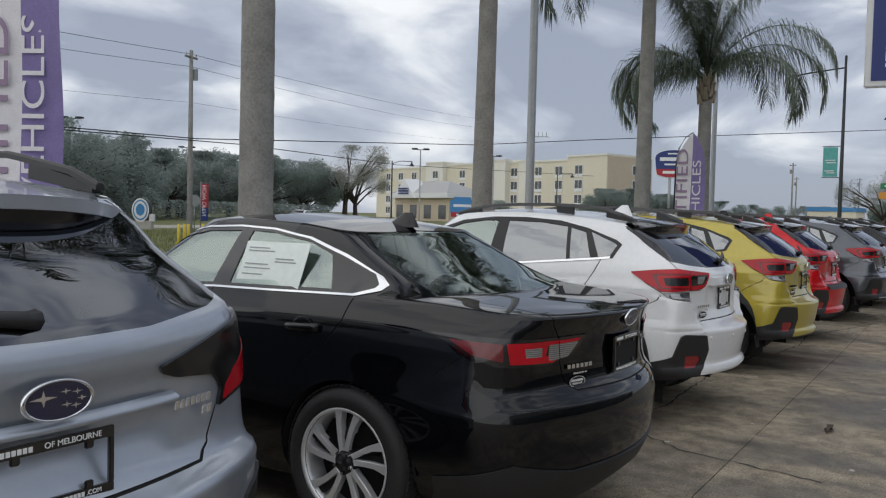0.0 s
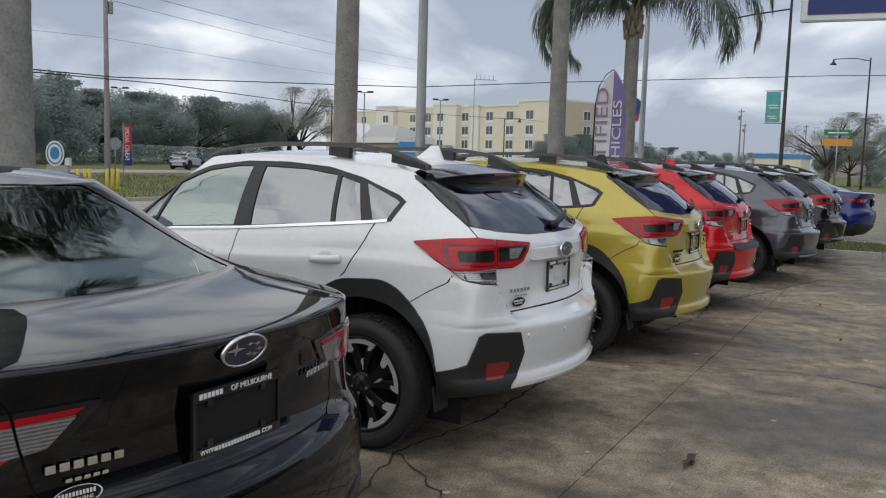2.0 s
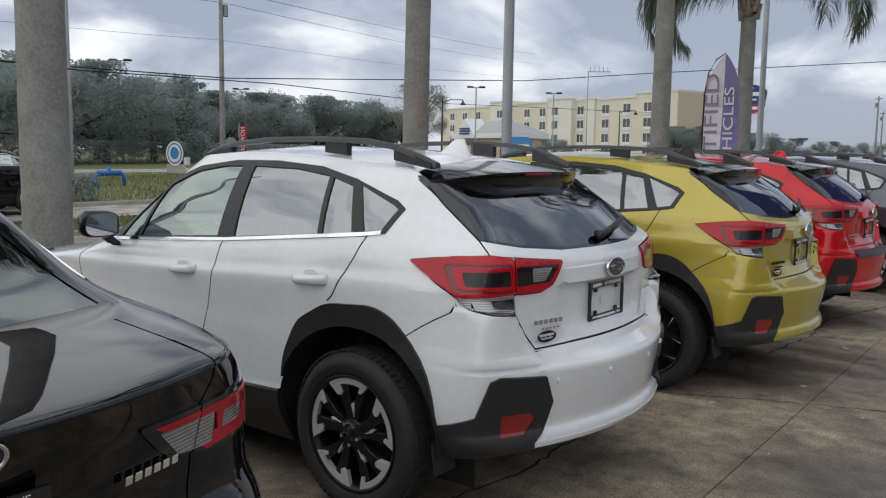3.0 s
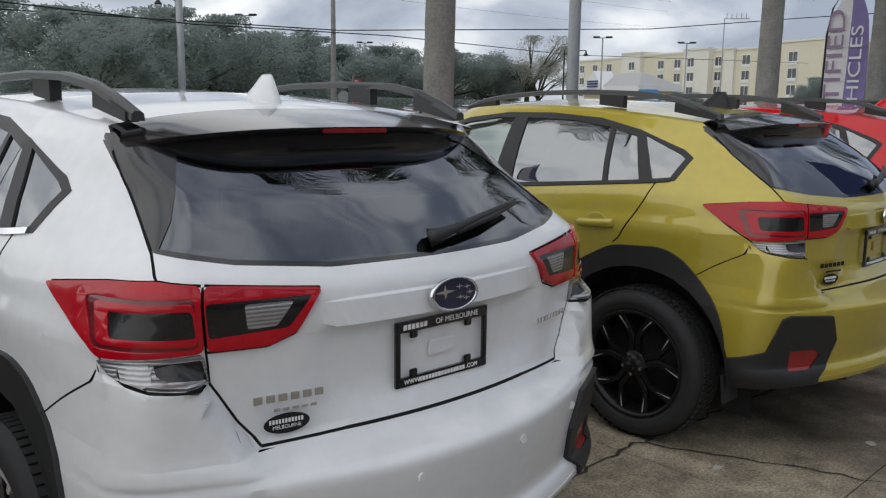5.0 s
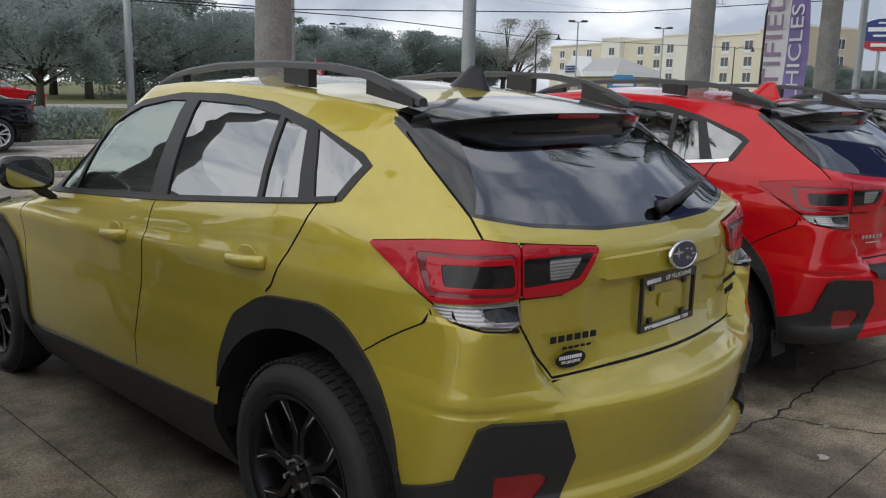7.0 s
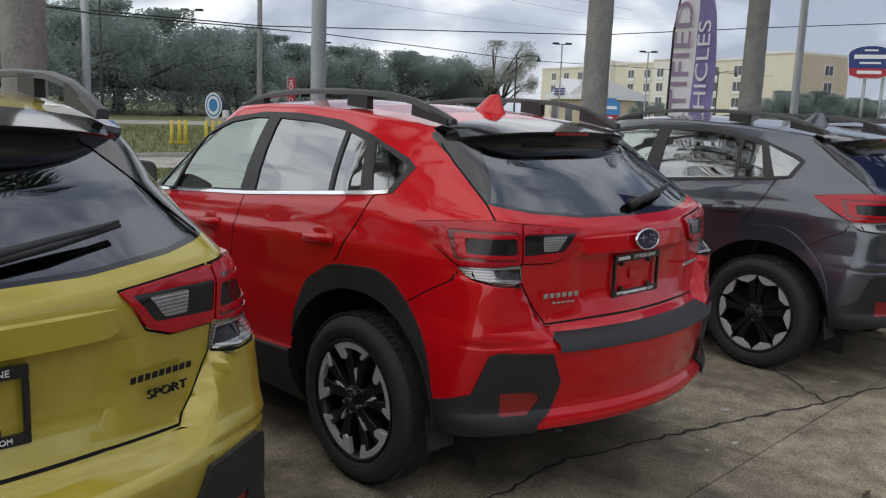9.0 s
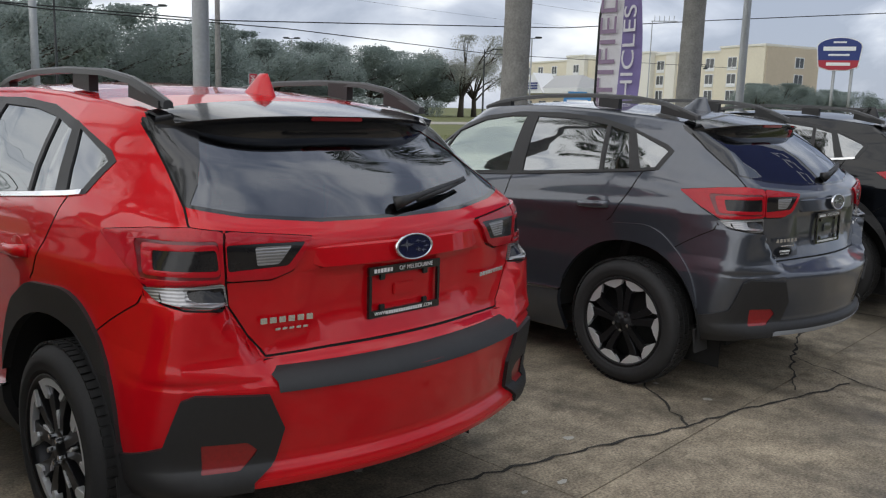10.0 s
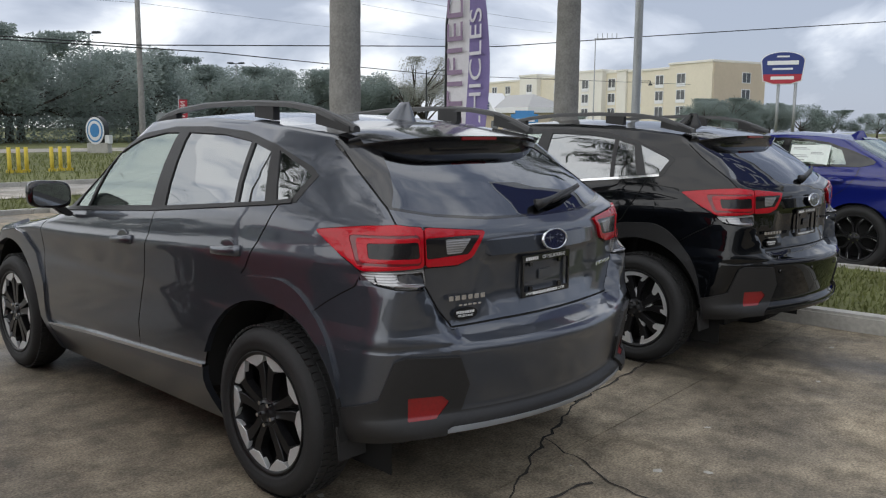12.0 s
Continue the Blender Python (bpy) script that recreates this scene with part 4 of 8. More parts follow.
    sk.region("lamp_inner", "D", rounded([(-0.888, 1.127), (-0.560, 1.102), (-0.633, 1.012), (-0.713, 0.989), (-0.880, 0.990)], 0.020), tail)
    for line in ([(-0.892, 1.130), (-1.017, 1.140), (-1.20, 1.131), (-1.435, 1.111), (-1.31, 1.027), (-1.195, 0.972), (-1.135, 0.930), (-1.066, 0.920), (-0.884, 0.913)], [(-0.884, 1.130), (-0.565, 1.105), (-0.633, 1.008), (-0.713, 0.985), (-0.880, 0.986)]):
        sk.seam("D", line, 0.006, tail, ("body", "tailgate"))
    sk.region("lamp_o_deep", "D", rounded([(-1.262, 1.098), (-0.905, 1.104), (-0.896, 0.998), (-1.215, 0.996)], 0.02), tail)
    sk.region("lamp_o_mid", "D", rounded([(-1.225, 1.090), (-0.905, 1.096), (-0.897, 1.006), (-1.20, 1.006)], 0.02), tail)
    sk.region("lamp_o_dark", "D", rounded([(-1.165, 1.073), (-0.912, 1.081), (-0.904, 1.022), (-1.155, 1.020)], 0.012), tail)
    sk.region("lamp_i_dark", "D", rounded([(-0.878, 1.092), (-0.590, 1.090), (-0.655, 1.026), (-0.872, 1.018)], 0.010), tail)
    sk.region("lamp_i_clear", "D", rounded([(-0.775, 1.084), (-0.640, 1.082), (-0.688, 1.032), (-0.768, 1.030)], 0.008), tail)
    sk.region("lamp_low_dark", "D", rounded([(-1.02, 0.970), (-0.892, 0.974), (-0.884, 0.926), (-1.01, 0.932)], 0.008), tail)
    sk.region("clad_arch", "S", rounded([(1.335, 0.1), (1.335, 0.42), (1.318, 0.46), (1.300, 0.63), (1.215, 0.80), (1.035, 0.897), (0.787, 0.912), (0.690, 0.870), (0.600, 0.785), (0.510, 0.68), (0.470, 0.57), (0.455, 0.46), (0.455, 0.1)], 0.05), low)
    sk.region("clad_arch_front", "S", [(3.03, 0.1), (3.03, 0.35), (3.04, 0.6), (3.12, 0.76), (3.30, 0.87), (3.62, 0.90), (3.85, 0.83), (4.0, 0.65), (4.03, 0.1)], low)
    sk.region("clad_sill", "S", [(1.32, 0.457), (2.5, 0.405), (3.04, 0.368), (3.04, 0.1), (1.32, 0.1)], low)
    sk.seam("S", [(1.33, 0.463), (2.5, 0.412), (3.03, 0.376)], 0.013, low, ("body", "door_front", "door_rear", "clad_sill"), "strip")
    sk.region("clad_tail", "D", [(-1.52, 0.452), (-1.394, 0.457), (-1.108, 0.521), (-1.028, 0.664), (-0.973, 0.680), (-0.696, 0.667), (-0.646, 0.559), (-0.698, 0.435), (-0.76, 0.40), (-0.80, 0.1), (-1.7, 0.1)], lambda u, v, z: v < 0.56)
    sk.region("lip", "R", [(-0.78, 0.45), (0.1, 0.45), (0.1, 0.1), (-0.78, 0.1)], lambda u, v, z: v < 0.5, ("body",))
    sk.region("lip_strip", "R", [(-0.56, 0.400), (0.1, 0.400), (0.1, 0.376), (-0.60, 0.376)], lambda u, v, z: v < 0.5, ("lip",))
    sk.region("hole", "D", [(-1.8, 0.33), (-1.30, 0.35), (-0.95, 0.375), (-0.60, 0.376), (0.1, 0.376), (0.1, 0.05), (-1.8, 0.05)], lambda u, v, z: v < 0.60)
    sk.region("reflector", "D", rounded([(-0.964, 0.527), (-0.79, 0.525), (-0.752, 0.497), (-0.815, 0.432), (-0.965, 0.431)], 0.008), lambda u, v, z: v < 0.5)
    for cv in (0.894, 3.562):
        sk.region("hole", "S", arch_poly(cv, 0.36, 0.450), lambda u, v, z: u < -0.4 and z < 1.0)
    sk.region("windscreen", "R", [(-0.70, 1.075), (0.02, 1.06), (0.02, 1.49), (-0.57, 1.47)], lambda u, v, z: v > 2.36)
    panels = ("body", "door_front", "door_rear")
    for line in ([(1.762, 1.105), (1.80, 0.95), (1.925, 0.56), (1.92, 0.45)], [(0.862, 1.19), (0.90, 1.10), (1.0, 0.93), (1.03, 0.905)], [(2.87, 1.03), (3.02, 0.94), (3.035, 0.6)]):
        sk.seam("S", line, 0.007, side, panels)
    sk.seam("D", [(-1.476, 0.80), (-1.215, 0.945)], 0.005, lambda u, v, z: v < 0.75)
    sk.seam("D", [(-1.32, 1.397), (-1.237, 1.323), (-1.065, 1.191), (-1.017, 1.137), (-0.985, 1.13)], 0.008, lambda u, v, z: v < 0.8, ("body", "tailgate", "glass_surround"))
    sk.seam("D", [(-0.887, 1.127), (-0.874, 0.915), (-0.802, 0.82), (-0.734, 0.757), (-0.478, 0.762)], 0.007, tail, ("body", "tailgate", "lamp_outer", "lamp_inner", "lamp_low"))
    sk.seam("R", [(-0.31, 0.762), (0.05, 0.762)], 0.008, tail, ("body", "tailgate"))
    sk.push_corners(0.055, [(0.70, -0.66), (0.757, -0.742), (0.82, -0.810), (0.918, -0.882), (0.96, -0.89)])
    SKINS["crossover"] = sk
    return sk


def crossover(paint_mat, style, name_bars, strip="chrome", clad="plastic", step=False, hatch_mark=True, belt=False, sensors=False):
    """A compact crossover wagon. The car's Empty stands at its tail, on the ground."""
    car = new("parked_car")
    sk = crossover_skin()
    sk.emit("body", "body_shell", paint_mat, car, label="painted body shell, roof and bumper")
    gate = sk.emit("tailgate", "tailgate", paint_mat, car)
    for s in (-1, 1):
        df = sk.emit("door_front", "door", paint_mat, car, s)
        dr = sk.emit("door_rear", "door", paint_mat, car, s)
        handle(df, 0.898, 2.035, 0.948, s, paint_mat)
        handle(dr, 0.890, 1.128, 0.988, s, paint_mat)
        sk.emit("win_front", "window_pane", M["glass_clear"], df, s, -0.004)
        sk.emit("win_rear", "window_pane", M["glass_dark"], dr, s, -0.004)
        sk.emit("win_quarter", "quarter_window", M["glass_dark"], car, s, -0.004)
        sk.emit("trim", "window_surround", M["plastic"], car, s, 0.002, rim=0.012)
        if not strip:
            sk.emit("strip", "sill_edge", paint_mat, car, s)
        else:
            sk.emit("strip", "sill_strip", M[strip], car, s, 0.016, rim=0.02)
        lamp = sk.emit("lamp_outer", "tail_lamp", M["lens_red"], car, s, 0.012, "red, smoked and clear tail lamp", 0.025, 0.15)
        sk.emit("lamp_o_deep", "lens_groove", M["lens_deep"], lamp, s, 0.009, rim=0.012)
        sk.emit("lamp_o_mid", "inner_lens", M["lens_red"], lamp, s, 0.011, rim=0.012, soft=0.15)
        sk.emit("lamp_o_dark", "smoked_lens", M["lens_dark"], lamp, s, 0.008, rim=0.012)
        low_lens = sk.emit("lamp_low", "reversing_lens", M["lens_clear"], lamp, s, 0.010, rim=0.02)
        sk.emit("lamp_low_dark", "bulb_housing", M["lens_dark"], lamp, s, 0.009, rim=0.012)
        lamp = sk.emit("lamp_inner", "tailgate_lamp", M["lens_red"], car, s, 0.012, "red tail lamp on the tailgate", 0.025, 0.15)
        sk.emit("lamp_i_dark", "smoked_lens", M["lens_dark"], lamp, s, 0.010, rim=0.012)
        sk.emit("lamp_i_clear", "clear_lens", M["lens_clear"], lamp, s, 0.010, rim=0.012)
        sk.emit("clad_arch", "arch_cladding", M[clad], car, s, 0.014, rim=0.03)
        sk.emit("clad_arch_front", "arch_cladding", M[clad], car, s, 0.014, rim=0.03)
        sk.emit("belt_strip", "window_strip", M["chrome" if belt else "plastic"], car, s, 0.007, rim=0.015)
        sk.emit("clad_sill", "sill_cladding", M[clad], car, s, 0.012, rim=0.03)
        sk.emit("clad_tail", "bumper_corner", M["plastic"], car, s, 0.014, "black plastic bumper corner", 0.03)
        sk.emit("reflector", "reflector", M["reflector"], car, s, 0.008, rim=0.02)
    sk.emit("lip", "bumper_lip", M["plastic"] if clad == "grey" else paint_mat, car)
    sk.emit("lip_strip", "bumper_strip", M["silver"] if clad == "grey" else paint_mat, car, lift=0.003, rim=0.01)
    sk.emit("glass_surround", "rear_glass_surround", M["gloss_black"], gate)
    sk.emit("win_back", "rear_window", M["glass_hatch"], gate, lift=-0.003)
    sk.emit("windscreen", "windscreen", M["glass_clear"], car, lift=-0.003)
    sk.emit("gap", "panel_seam", M["gap"], car, lift=-0.004, split=True)
    # spoiler over the rear glass
    us = [-0.603 + 1.206 * k / 24 for k in range(25)]
    vs, fs = [], []
    for u in us:
        e = abs(u) / 0.603
        vl, zl = 0.545 + 0.160 * e ** 3.5, 1.454 - 0.040 * e ** 3
        z0 = 1.501 - 0.043 * e ** 2.5
        hang = 1.0 if e < 0.86 else max(0.0, (0.93 - e) / 0.07)
        vs += [(u, 0.81 - 0.05 * e ** 2, z0), (u, 0.69, 0.55 * z0 + 0.45 * zl + 0.004), (u, vl, zl), (u, vl + 0.006, zl - 0.016), (u, vl + 0.012, zl - 0.022), (u, vl + 0.020, zl - 0.022 - 0.062 * hang), (u, 0.70, zl - 0.03 - 0.062 * hang)]
    for j in range(24):
        fs += [(j * 7 + k, j * 7 + k + 1, j * 7 + 8 + k, j * 7 + 7 + k) for k in range(6)]
    bm = bmesh.new()
    add_mesh(bm, vs, fs)
    bmesh.ops.recalc_face_normals(bm, faces=bm.faces[:])
    sp = part("spoiler", bm, M["gloss_black"], gate, "gloss black roof spoiler", True)
    sp.data.set_sharp_from_angle(angle=radians(38))
    bm = bmesh.new()
    box_into(bm, -0.11, 0.540, 1.437, 0.11, 0.556, 1.450, 0.003)
    part("high_brake_lamp", bm, M["reflector"], sp)
    # wiper
    bm = bmesh.new()
    add_mesh(bm, *tube([(0.0, 0.235, 1.178), (0.02, 0.222, 1.185), (0.10, 0.235, 1.198), (0.36, 0.30, 1.232), (0.42, 0.325, 1.242)], [0.026, 0.019, 0.012, 0.009, 0.005], 8))
    add_mesh(bm, *tube([(0.10, 0.232, 1.186), (0.25, 0.262, 1.208), (0.42, 0.318, 1.234)], [0.009, 0.009, 0.006], 6))
    part("rear_wiper", bm, M["plastic"], gate, "", True)
    # light bar over the plate, plate frame, badge, names
    vs, fs = [], []
    for k in range(25):
        u = -0.36 + 0.72 * k / 24
        e = abs(u) / 0.36
        sv = 0.162 + 0.114 * (u / 0.67) ** 2
        top = 1.082 + 0.006 * e
        low_z = 1.010 if e < 0.96 else 1.02
        vs += [(u, sv + 0.012, top), (u, sv - 0.004 * (1 - e ** 8), 1.068), (u, sv - 0.013 * (1 - e ** 8), low_z), (u, sv + 0.012, low_z - 0.006)]
    for j in range(24):
        fs += [(j * 4 + k, j * 4 + k + 1, j * 4 + 5 + k, j * 4 + 4 + k) for k in range(3)]
    bm = bmesh.new()
    add_mesh(bm, vs, fs)
    bmesh.ops.recalc_face_normals(bm, faces=bm.faces[:])
    part("plate_light_bar", bm, paint_mat, gate)
    badge(car, 0.0, 0.140, 1.049, -0.10)
    plate_frame(car, 0.0, 0.184, 0.905, 0.0, paint_mat)
    bm = bmesh.new()
    box_into(bm, -0.045, -0.02, 0, 0.045, 0.02, 0.006, 0.004)
    part("plate_boss", bm, paint_mat, gate).matrix_basis = facing(0, 0.186, 0.905)
    mat_name = M["gap"] if style == "sport" else M["chrome"]
    word_bars(gate, -0.445, 0.204, 0.856, 0, -0.21, 6, 0.018, 0.029, mat_name, "raised maker's name in plain strokes", 0.0)
    word_bars(gate, -0.43, 0.204, 0.832, 0, -0.21, 5, 0.007, 0.022, mat_name, "small raised trim mark", 0.2)
    word_bars(gate, 0.46, 0.205, 0.895, 0, 0.24, 9, 0.015, 0.020, mat_name, "raised model name in plain strokes", 0.15)
    if style == "sport":
        ob = text_part("SPORT", 0.030, M["gap"], gate, facing(0.475, 0.208, 0.857, 0, 0.24), depth=0.003, wide=1.3)
    if hatch_mark:
        n = 28
        vs = [(0.055 * math.cos(2 * math.pi * k / n), 0.024 * math.sin(2 * math.pi * k / n), 0.001) for k in range(n)]
        oval = link_mesh("dealer_sticker", vs, [tuple(range(n))], M["gap"], car, "black oval dealer sticker")
        oval.matrix_basis = facing(-0.455, 0.205, 0.803, 0, -0.21)
        bm = bmesh.new()
        for k in range(11):
            box_into(bm, -0.042 + k * 0.0076, 0.001, 0.001, -0.037 + k * 0.0076, 0.011, 0.0018)
        text = part("sticker_bars", bm, M["decal"], oval)
        text_part("MELBOURNE", 0.012, M["decal"], oval, Matrix.Translation((0, -0.008, 0.0015)), depth=0.0004)
    if step:
        vs, fs = [], []
        for k in range(21):
            u = -0.53 + 1.06 * k / 20
            sv = 0.035 + 0.145 * (u / 0.67) ** 2
            vs += [(u, sv - 0.006, 0.675), (u, sv + 0.004, 0.704), (u, sv + 0.075, 0.733)]
        for j in range(20):
            fs += [(j * 3 + k, j * 3 + k + 1, j * 3 + 4 + k, j * 3 + 3 + k) for k in range(2)]
        bm = bmesh.new()
        add_mesh(bm, vs, fs)
        bmesh.ops.recalc_face_normals(bm, faces=bm.faces[:])
        part("bumper_step_pad", bm, M["plastic"], car, "black plastic bumper step pad", True)
    for s in (-1, 1):
        path = [(0.555 + 0.03 * math.sin(math.pi * k / 30), 0.70 + 1.58 * k / 30, 0) for k in range(31)]
        path = [(u, v, lerp_table([(0.70, 1.486), (0.80, 1.525), (0.92, 1.562), (1.1, 1.588), (1.4, 1.598), (1.75, 1.592), (2.0, 1.572), (2.15, 1.55), (2.28, 1.512)], v)[0] - 0.012) for u, v, _ in path]
        sweep_rail(car, s, path, [(0.72, 0.93, 1.465, 1.50, 1.49, 1.56, 0.562), (1.20, 1.34, 1.515, 1.53, 1.585, 1.59, 0.58), (2.05, 2.26, 1.52, 1.48, 1.555, 1.51, 0.565)], M["rail"])
        mirror(car, s, 1.0, 2.62, 1.135, M["gloss_black"])
        for v in (0.894, 3.562):
            wheel(car, s * 0.885, v, s, style)
            vs, fs = [], []
            for k in range(17):
                a = math.pi * k / 16
                for o in (0.90, 0.62):
                    vs.append((s * o * (0.97 if o > 0.7 else 1), v + 0.462 * math.cos(a), 0.352 + 0.462 * math.sin(a)))
            fs = [(2 * k, 2 * k + 1, 2 * k + 3, 2 * k + 2) for k in range(16)]
            link_mesh("wheel_well", vs, fs, M["well"], car)
            vs = [(s * 0.62, v + 0.462 * math.cos(math.pi * k / 16), 0.352 + 0.462 * math.sin(math.pi * k / 16)) for k in range(17)]
            link_mesh("inner_wing", vs + [(s * 0.62, v - 0.462, 0.15), (s * 0.62, v + 0.462, 0.15)], [tuple(range(19))], M["well"], car)
    if sensors:
        for u in (-0.48, -0.18, 0.18, 0.48):
            bm = bmesh.new()
            bmesh.ops.create_cone(bm, cap_ends=True, segments=16, radius1=0.013, radius2=0.012, depth=0.006)
            sen = part("parking_sensor", bm, paint_mat, car)
            sen.matrix_basis = facing(u, 0.037 + 0.175 * (u / 0.67) ** 2, 0.64, 0, -0.35 * u)
    for s in (-1, 1):
        bm = bmesh.new()
        box_into(bm, s * 0.74, 0.455, 0.275, s * 0.87, 0.467, 0.40, 0.003)
        for q in bm.verts:
            q.co.y -= (0.40 - q.co.z) * 0.12
        part("mud_flap", bm, M["rubber"], car)
    # shark fin
    bm = bmesh.new()
    shark_fin(bm)
    fin = part("roof_aerial", bm, M["black_alloy"] if style == "sport" else paint_mat, car, "", True)
    fin.matrix_basis = Matrix.Translation((0, 1.05, 1.520))
    bm = bmesh.new()
    box_into(bm, -0.62, 0.75, 0.20, 0.62, 4.1, 0.30)
    box_into(bm, -0.58, 0.42, 0.27, 0.58, 0.7, 0.42)
    part("underbody", bm, M["under"], car)
    interior(car, 0.5, 3.2, 2.95)
    seats(car, [(2.05, (-0.37, 0.37)), (1.22, (-0.40, 0.0, 0.40))])
    return car

# ---- ground ----
M["concrete"] = material("stained_concrete", (0.236, 0.209, 0.168), 0.72, vary=0.30, scale=0.8, bump=0.45, bscale=55, rand=0.25)
M["crack"] = material("dark_crack", (0.035, 0.032, 0.028), 0.95, vary=0.3, scale=20)
M["stain"] = material("pale_spill", (0.42, 0.40, 0.36), 0.8, vary=0.3, scale=30)
M["road"] = material("pale_road", (0.30, 0.29, 0.275), 0.85, vary=0.15, scale=0.6, bump=0.2, bscale=80)
M["kerb"] = material("kerb_concrete", (0.40, 0.39, 0.36), 0.85, vary=0.25, scale=3, bump=0.3, bscale=60)
M["grass"] = material("grass_ground", (0.115, 0.125, 0.040), 0.95, vary=0.45, scale=0.7, bump=0.8, bscale=60)
M["blade"] = material("grass_blades", (0.13, 0.145, 0.045), 0.8, vary=0.3, scale=2, island=0.6)


def weather(m, scale, lo, hi, dark):
    """Broad stains and streaks over a paving material."""
    n, l = m.node_tree.nodes, m.node_tree.links
    b = n["Principled BSDF"]
    src = b.inputs["Base Color"].links[0].from_socket
    co, mp2 = n.new("ShaderNodeTexCoord"), n.new("ShaderNodeMapping")
    mp2.inputs["Scale"].default_value = (1.0, 0.45, 1.0)
    t = n.new("ShaderNodeTexNoise")
    t.inputs["Scale"].default_value, t.inputs["Detail"].default_value, t.inputs["Distortion"].default_value = scale, 9, 0.8
    r = n.new("ShaderNodeMapRange")
    r.inputs["From Min"].default_value, r.inputs["From Max"].default_value, r.inputs["To Min"].default_value, r.inputs["To Max"].default_value = lo, hi, dark, 1.12
    g = n.new("ShaderNodeTexNoise")
    g.inputs["Scale"].default_value, g.inputs["Detail"].default_value = 85, 5
    gr = n.new("ShaderNodeMapRange")
    gr.inputs["From Min"].default_value, gr.inputs["From Max"].default_value, gr.inputs["To Min"].default_value, gr.inputs["To Max"].default_value = 0.3, 0.7, 0.55, 1.45
    mu, sc = n.new("ShaderNodeMath"), n.new("ShaderNodeVectorMath")
    mu.operation, sc.operation = "MULTIPLY", "SCALE"
    geo = n.new("ShaderNodeNewGeometry")
    # finer blotches of dirt, warm where worn
    blot, br, mu3 = n.new("ShaderNodeTexNoise"), n.new("ShaderNodeMapRange"), n.new("ShaderNodeMath")
    blot.inputs["Scale"].default_value, blot.inputs["Detail"].default_value, blot.inputs["Roughness"].default_value = scale * 5, 10, 0.72
    br.inputs["From Min"].default_value, br.inputs["From Max"].default_value, br.inputs["To Min"].default_value, br.inputs["To Max"].default_value = 0.39, 0.61, 0.62, 1.34
    mu3.operation = "MULTIPLY"
    l.new(geo.outputs["Position"], blot.inputs["Vector"])
    l.new(blot.outputs["Fac"], br.inputs["Value"])
    warm = n.new("ShaderNodeMixRGB")
    warm.blend_type = "MULTIPLY"
    warm.inputs[2].default_value = (1.06, 0.96, 0.80, 1)
    l.new(t.outputs["Fac"], warm.inputs[0])
    l.new(src, warm.inputs[1])
    src = warm.outputs[0]
    l.new(geo.outputs["Position"], mp2.inputs[0])
    l.new(mp2.outputs[0], t.inputs["Vector"])
    l.new(geo.outputs["Position"], g.inputs["Vector"])
    l.new(t.outputs["Fac"], r.inputs["Value"])
    l.new(g.outputs["Fac"], gr.inputs["Value"])
    l.new(r.outputs[0], mu3.inputs[0])
    l.new(br.outputs[0], mu3.inputs[1])
    l.new(mu3.outputs[0], mu.inputs[0])
    l.new(gr.outputs[0], mu.inputs[1])
    l.new(src, sc.inputs[0])
    l.new(mu.outputs[0], sc.inputs["Scale"])
    l.new(sc.outputs[0], b.inputs["Base Color"])
    rr = n.new("ShaderNodeMapRange")
    rr.inputs["From Min"].default_value, rr.inputs["From Max"].default_value, rr.inputs["To Min"].default_value, rr.inputs["To Max"].default_value = lo, hi, 0.42, 0.85
    l.new(t.outputs["Fac"], rr.inputs["Value"])
    l.new(rr.outputs[0], b.inputs["Roughness"])


weather(M["concrete"], 0.9, 0.38, 0.60, 0.42)
weather(M["road"], 0.3, 0.3, 0.7, 0.8)

ground = link_mesh("ground", [(-900, -900, -0.06), (900, -900, -0.06), (900, 900, -0.06), (-900, 900, -0.06)], [(0, 1, 2, 3)], M["grass"])
tagged(ground, "dry green and brown grass reaching into the distance", "ground", kind="structure")
lot = new("pavement")
tagged(lot, "stained concrete car park with cracked slab joints", "pavement", kind="structure")


def slab(x0, y0, x1, y1):
    bm = bmesh.new()
    box_into(bm, x0, y0, -0.16, x1, y1, 0.0)
    part("slab", bm, M["concrete"], lot)


# slabs with recessed joints between them, uneven as cast
xs = [-60, -30, -20, -14.0, -9.6, -5.35, -1.05, 3.25, 7.55, 9.28]
ys = [-60, -30, -16, -9.0, -4.55, -0.05, 4.5, 9.2, 12.6]
for i in range(len(xs) - 1):
    for j in range(len(ys) - 1):
        slab(xs[i] + 0.003, ys[j] + 0.003, xs[i + 1] - 0.003, ys[j + 1] - 0.003)
for j in range(4):
    slab(9.292, ys[j] + 0.006, 60, ys[j + 1] - 0.006 if ys[j + 1] < -5 else -4.56)
slab(11.9, -4.55, 60, 12.6)
link_mesh("joint_bed", [(-60, -60, -0.02), (60, -60, -0.02), (60, 12.6, -0.02), (-60, 12.6, -0.02)], [(0, 1, 2, 3)], M["crack"], lot, "dark earth in the joints")


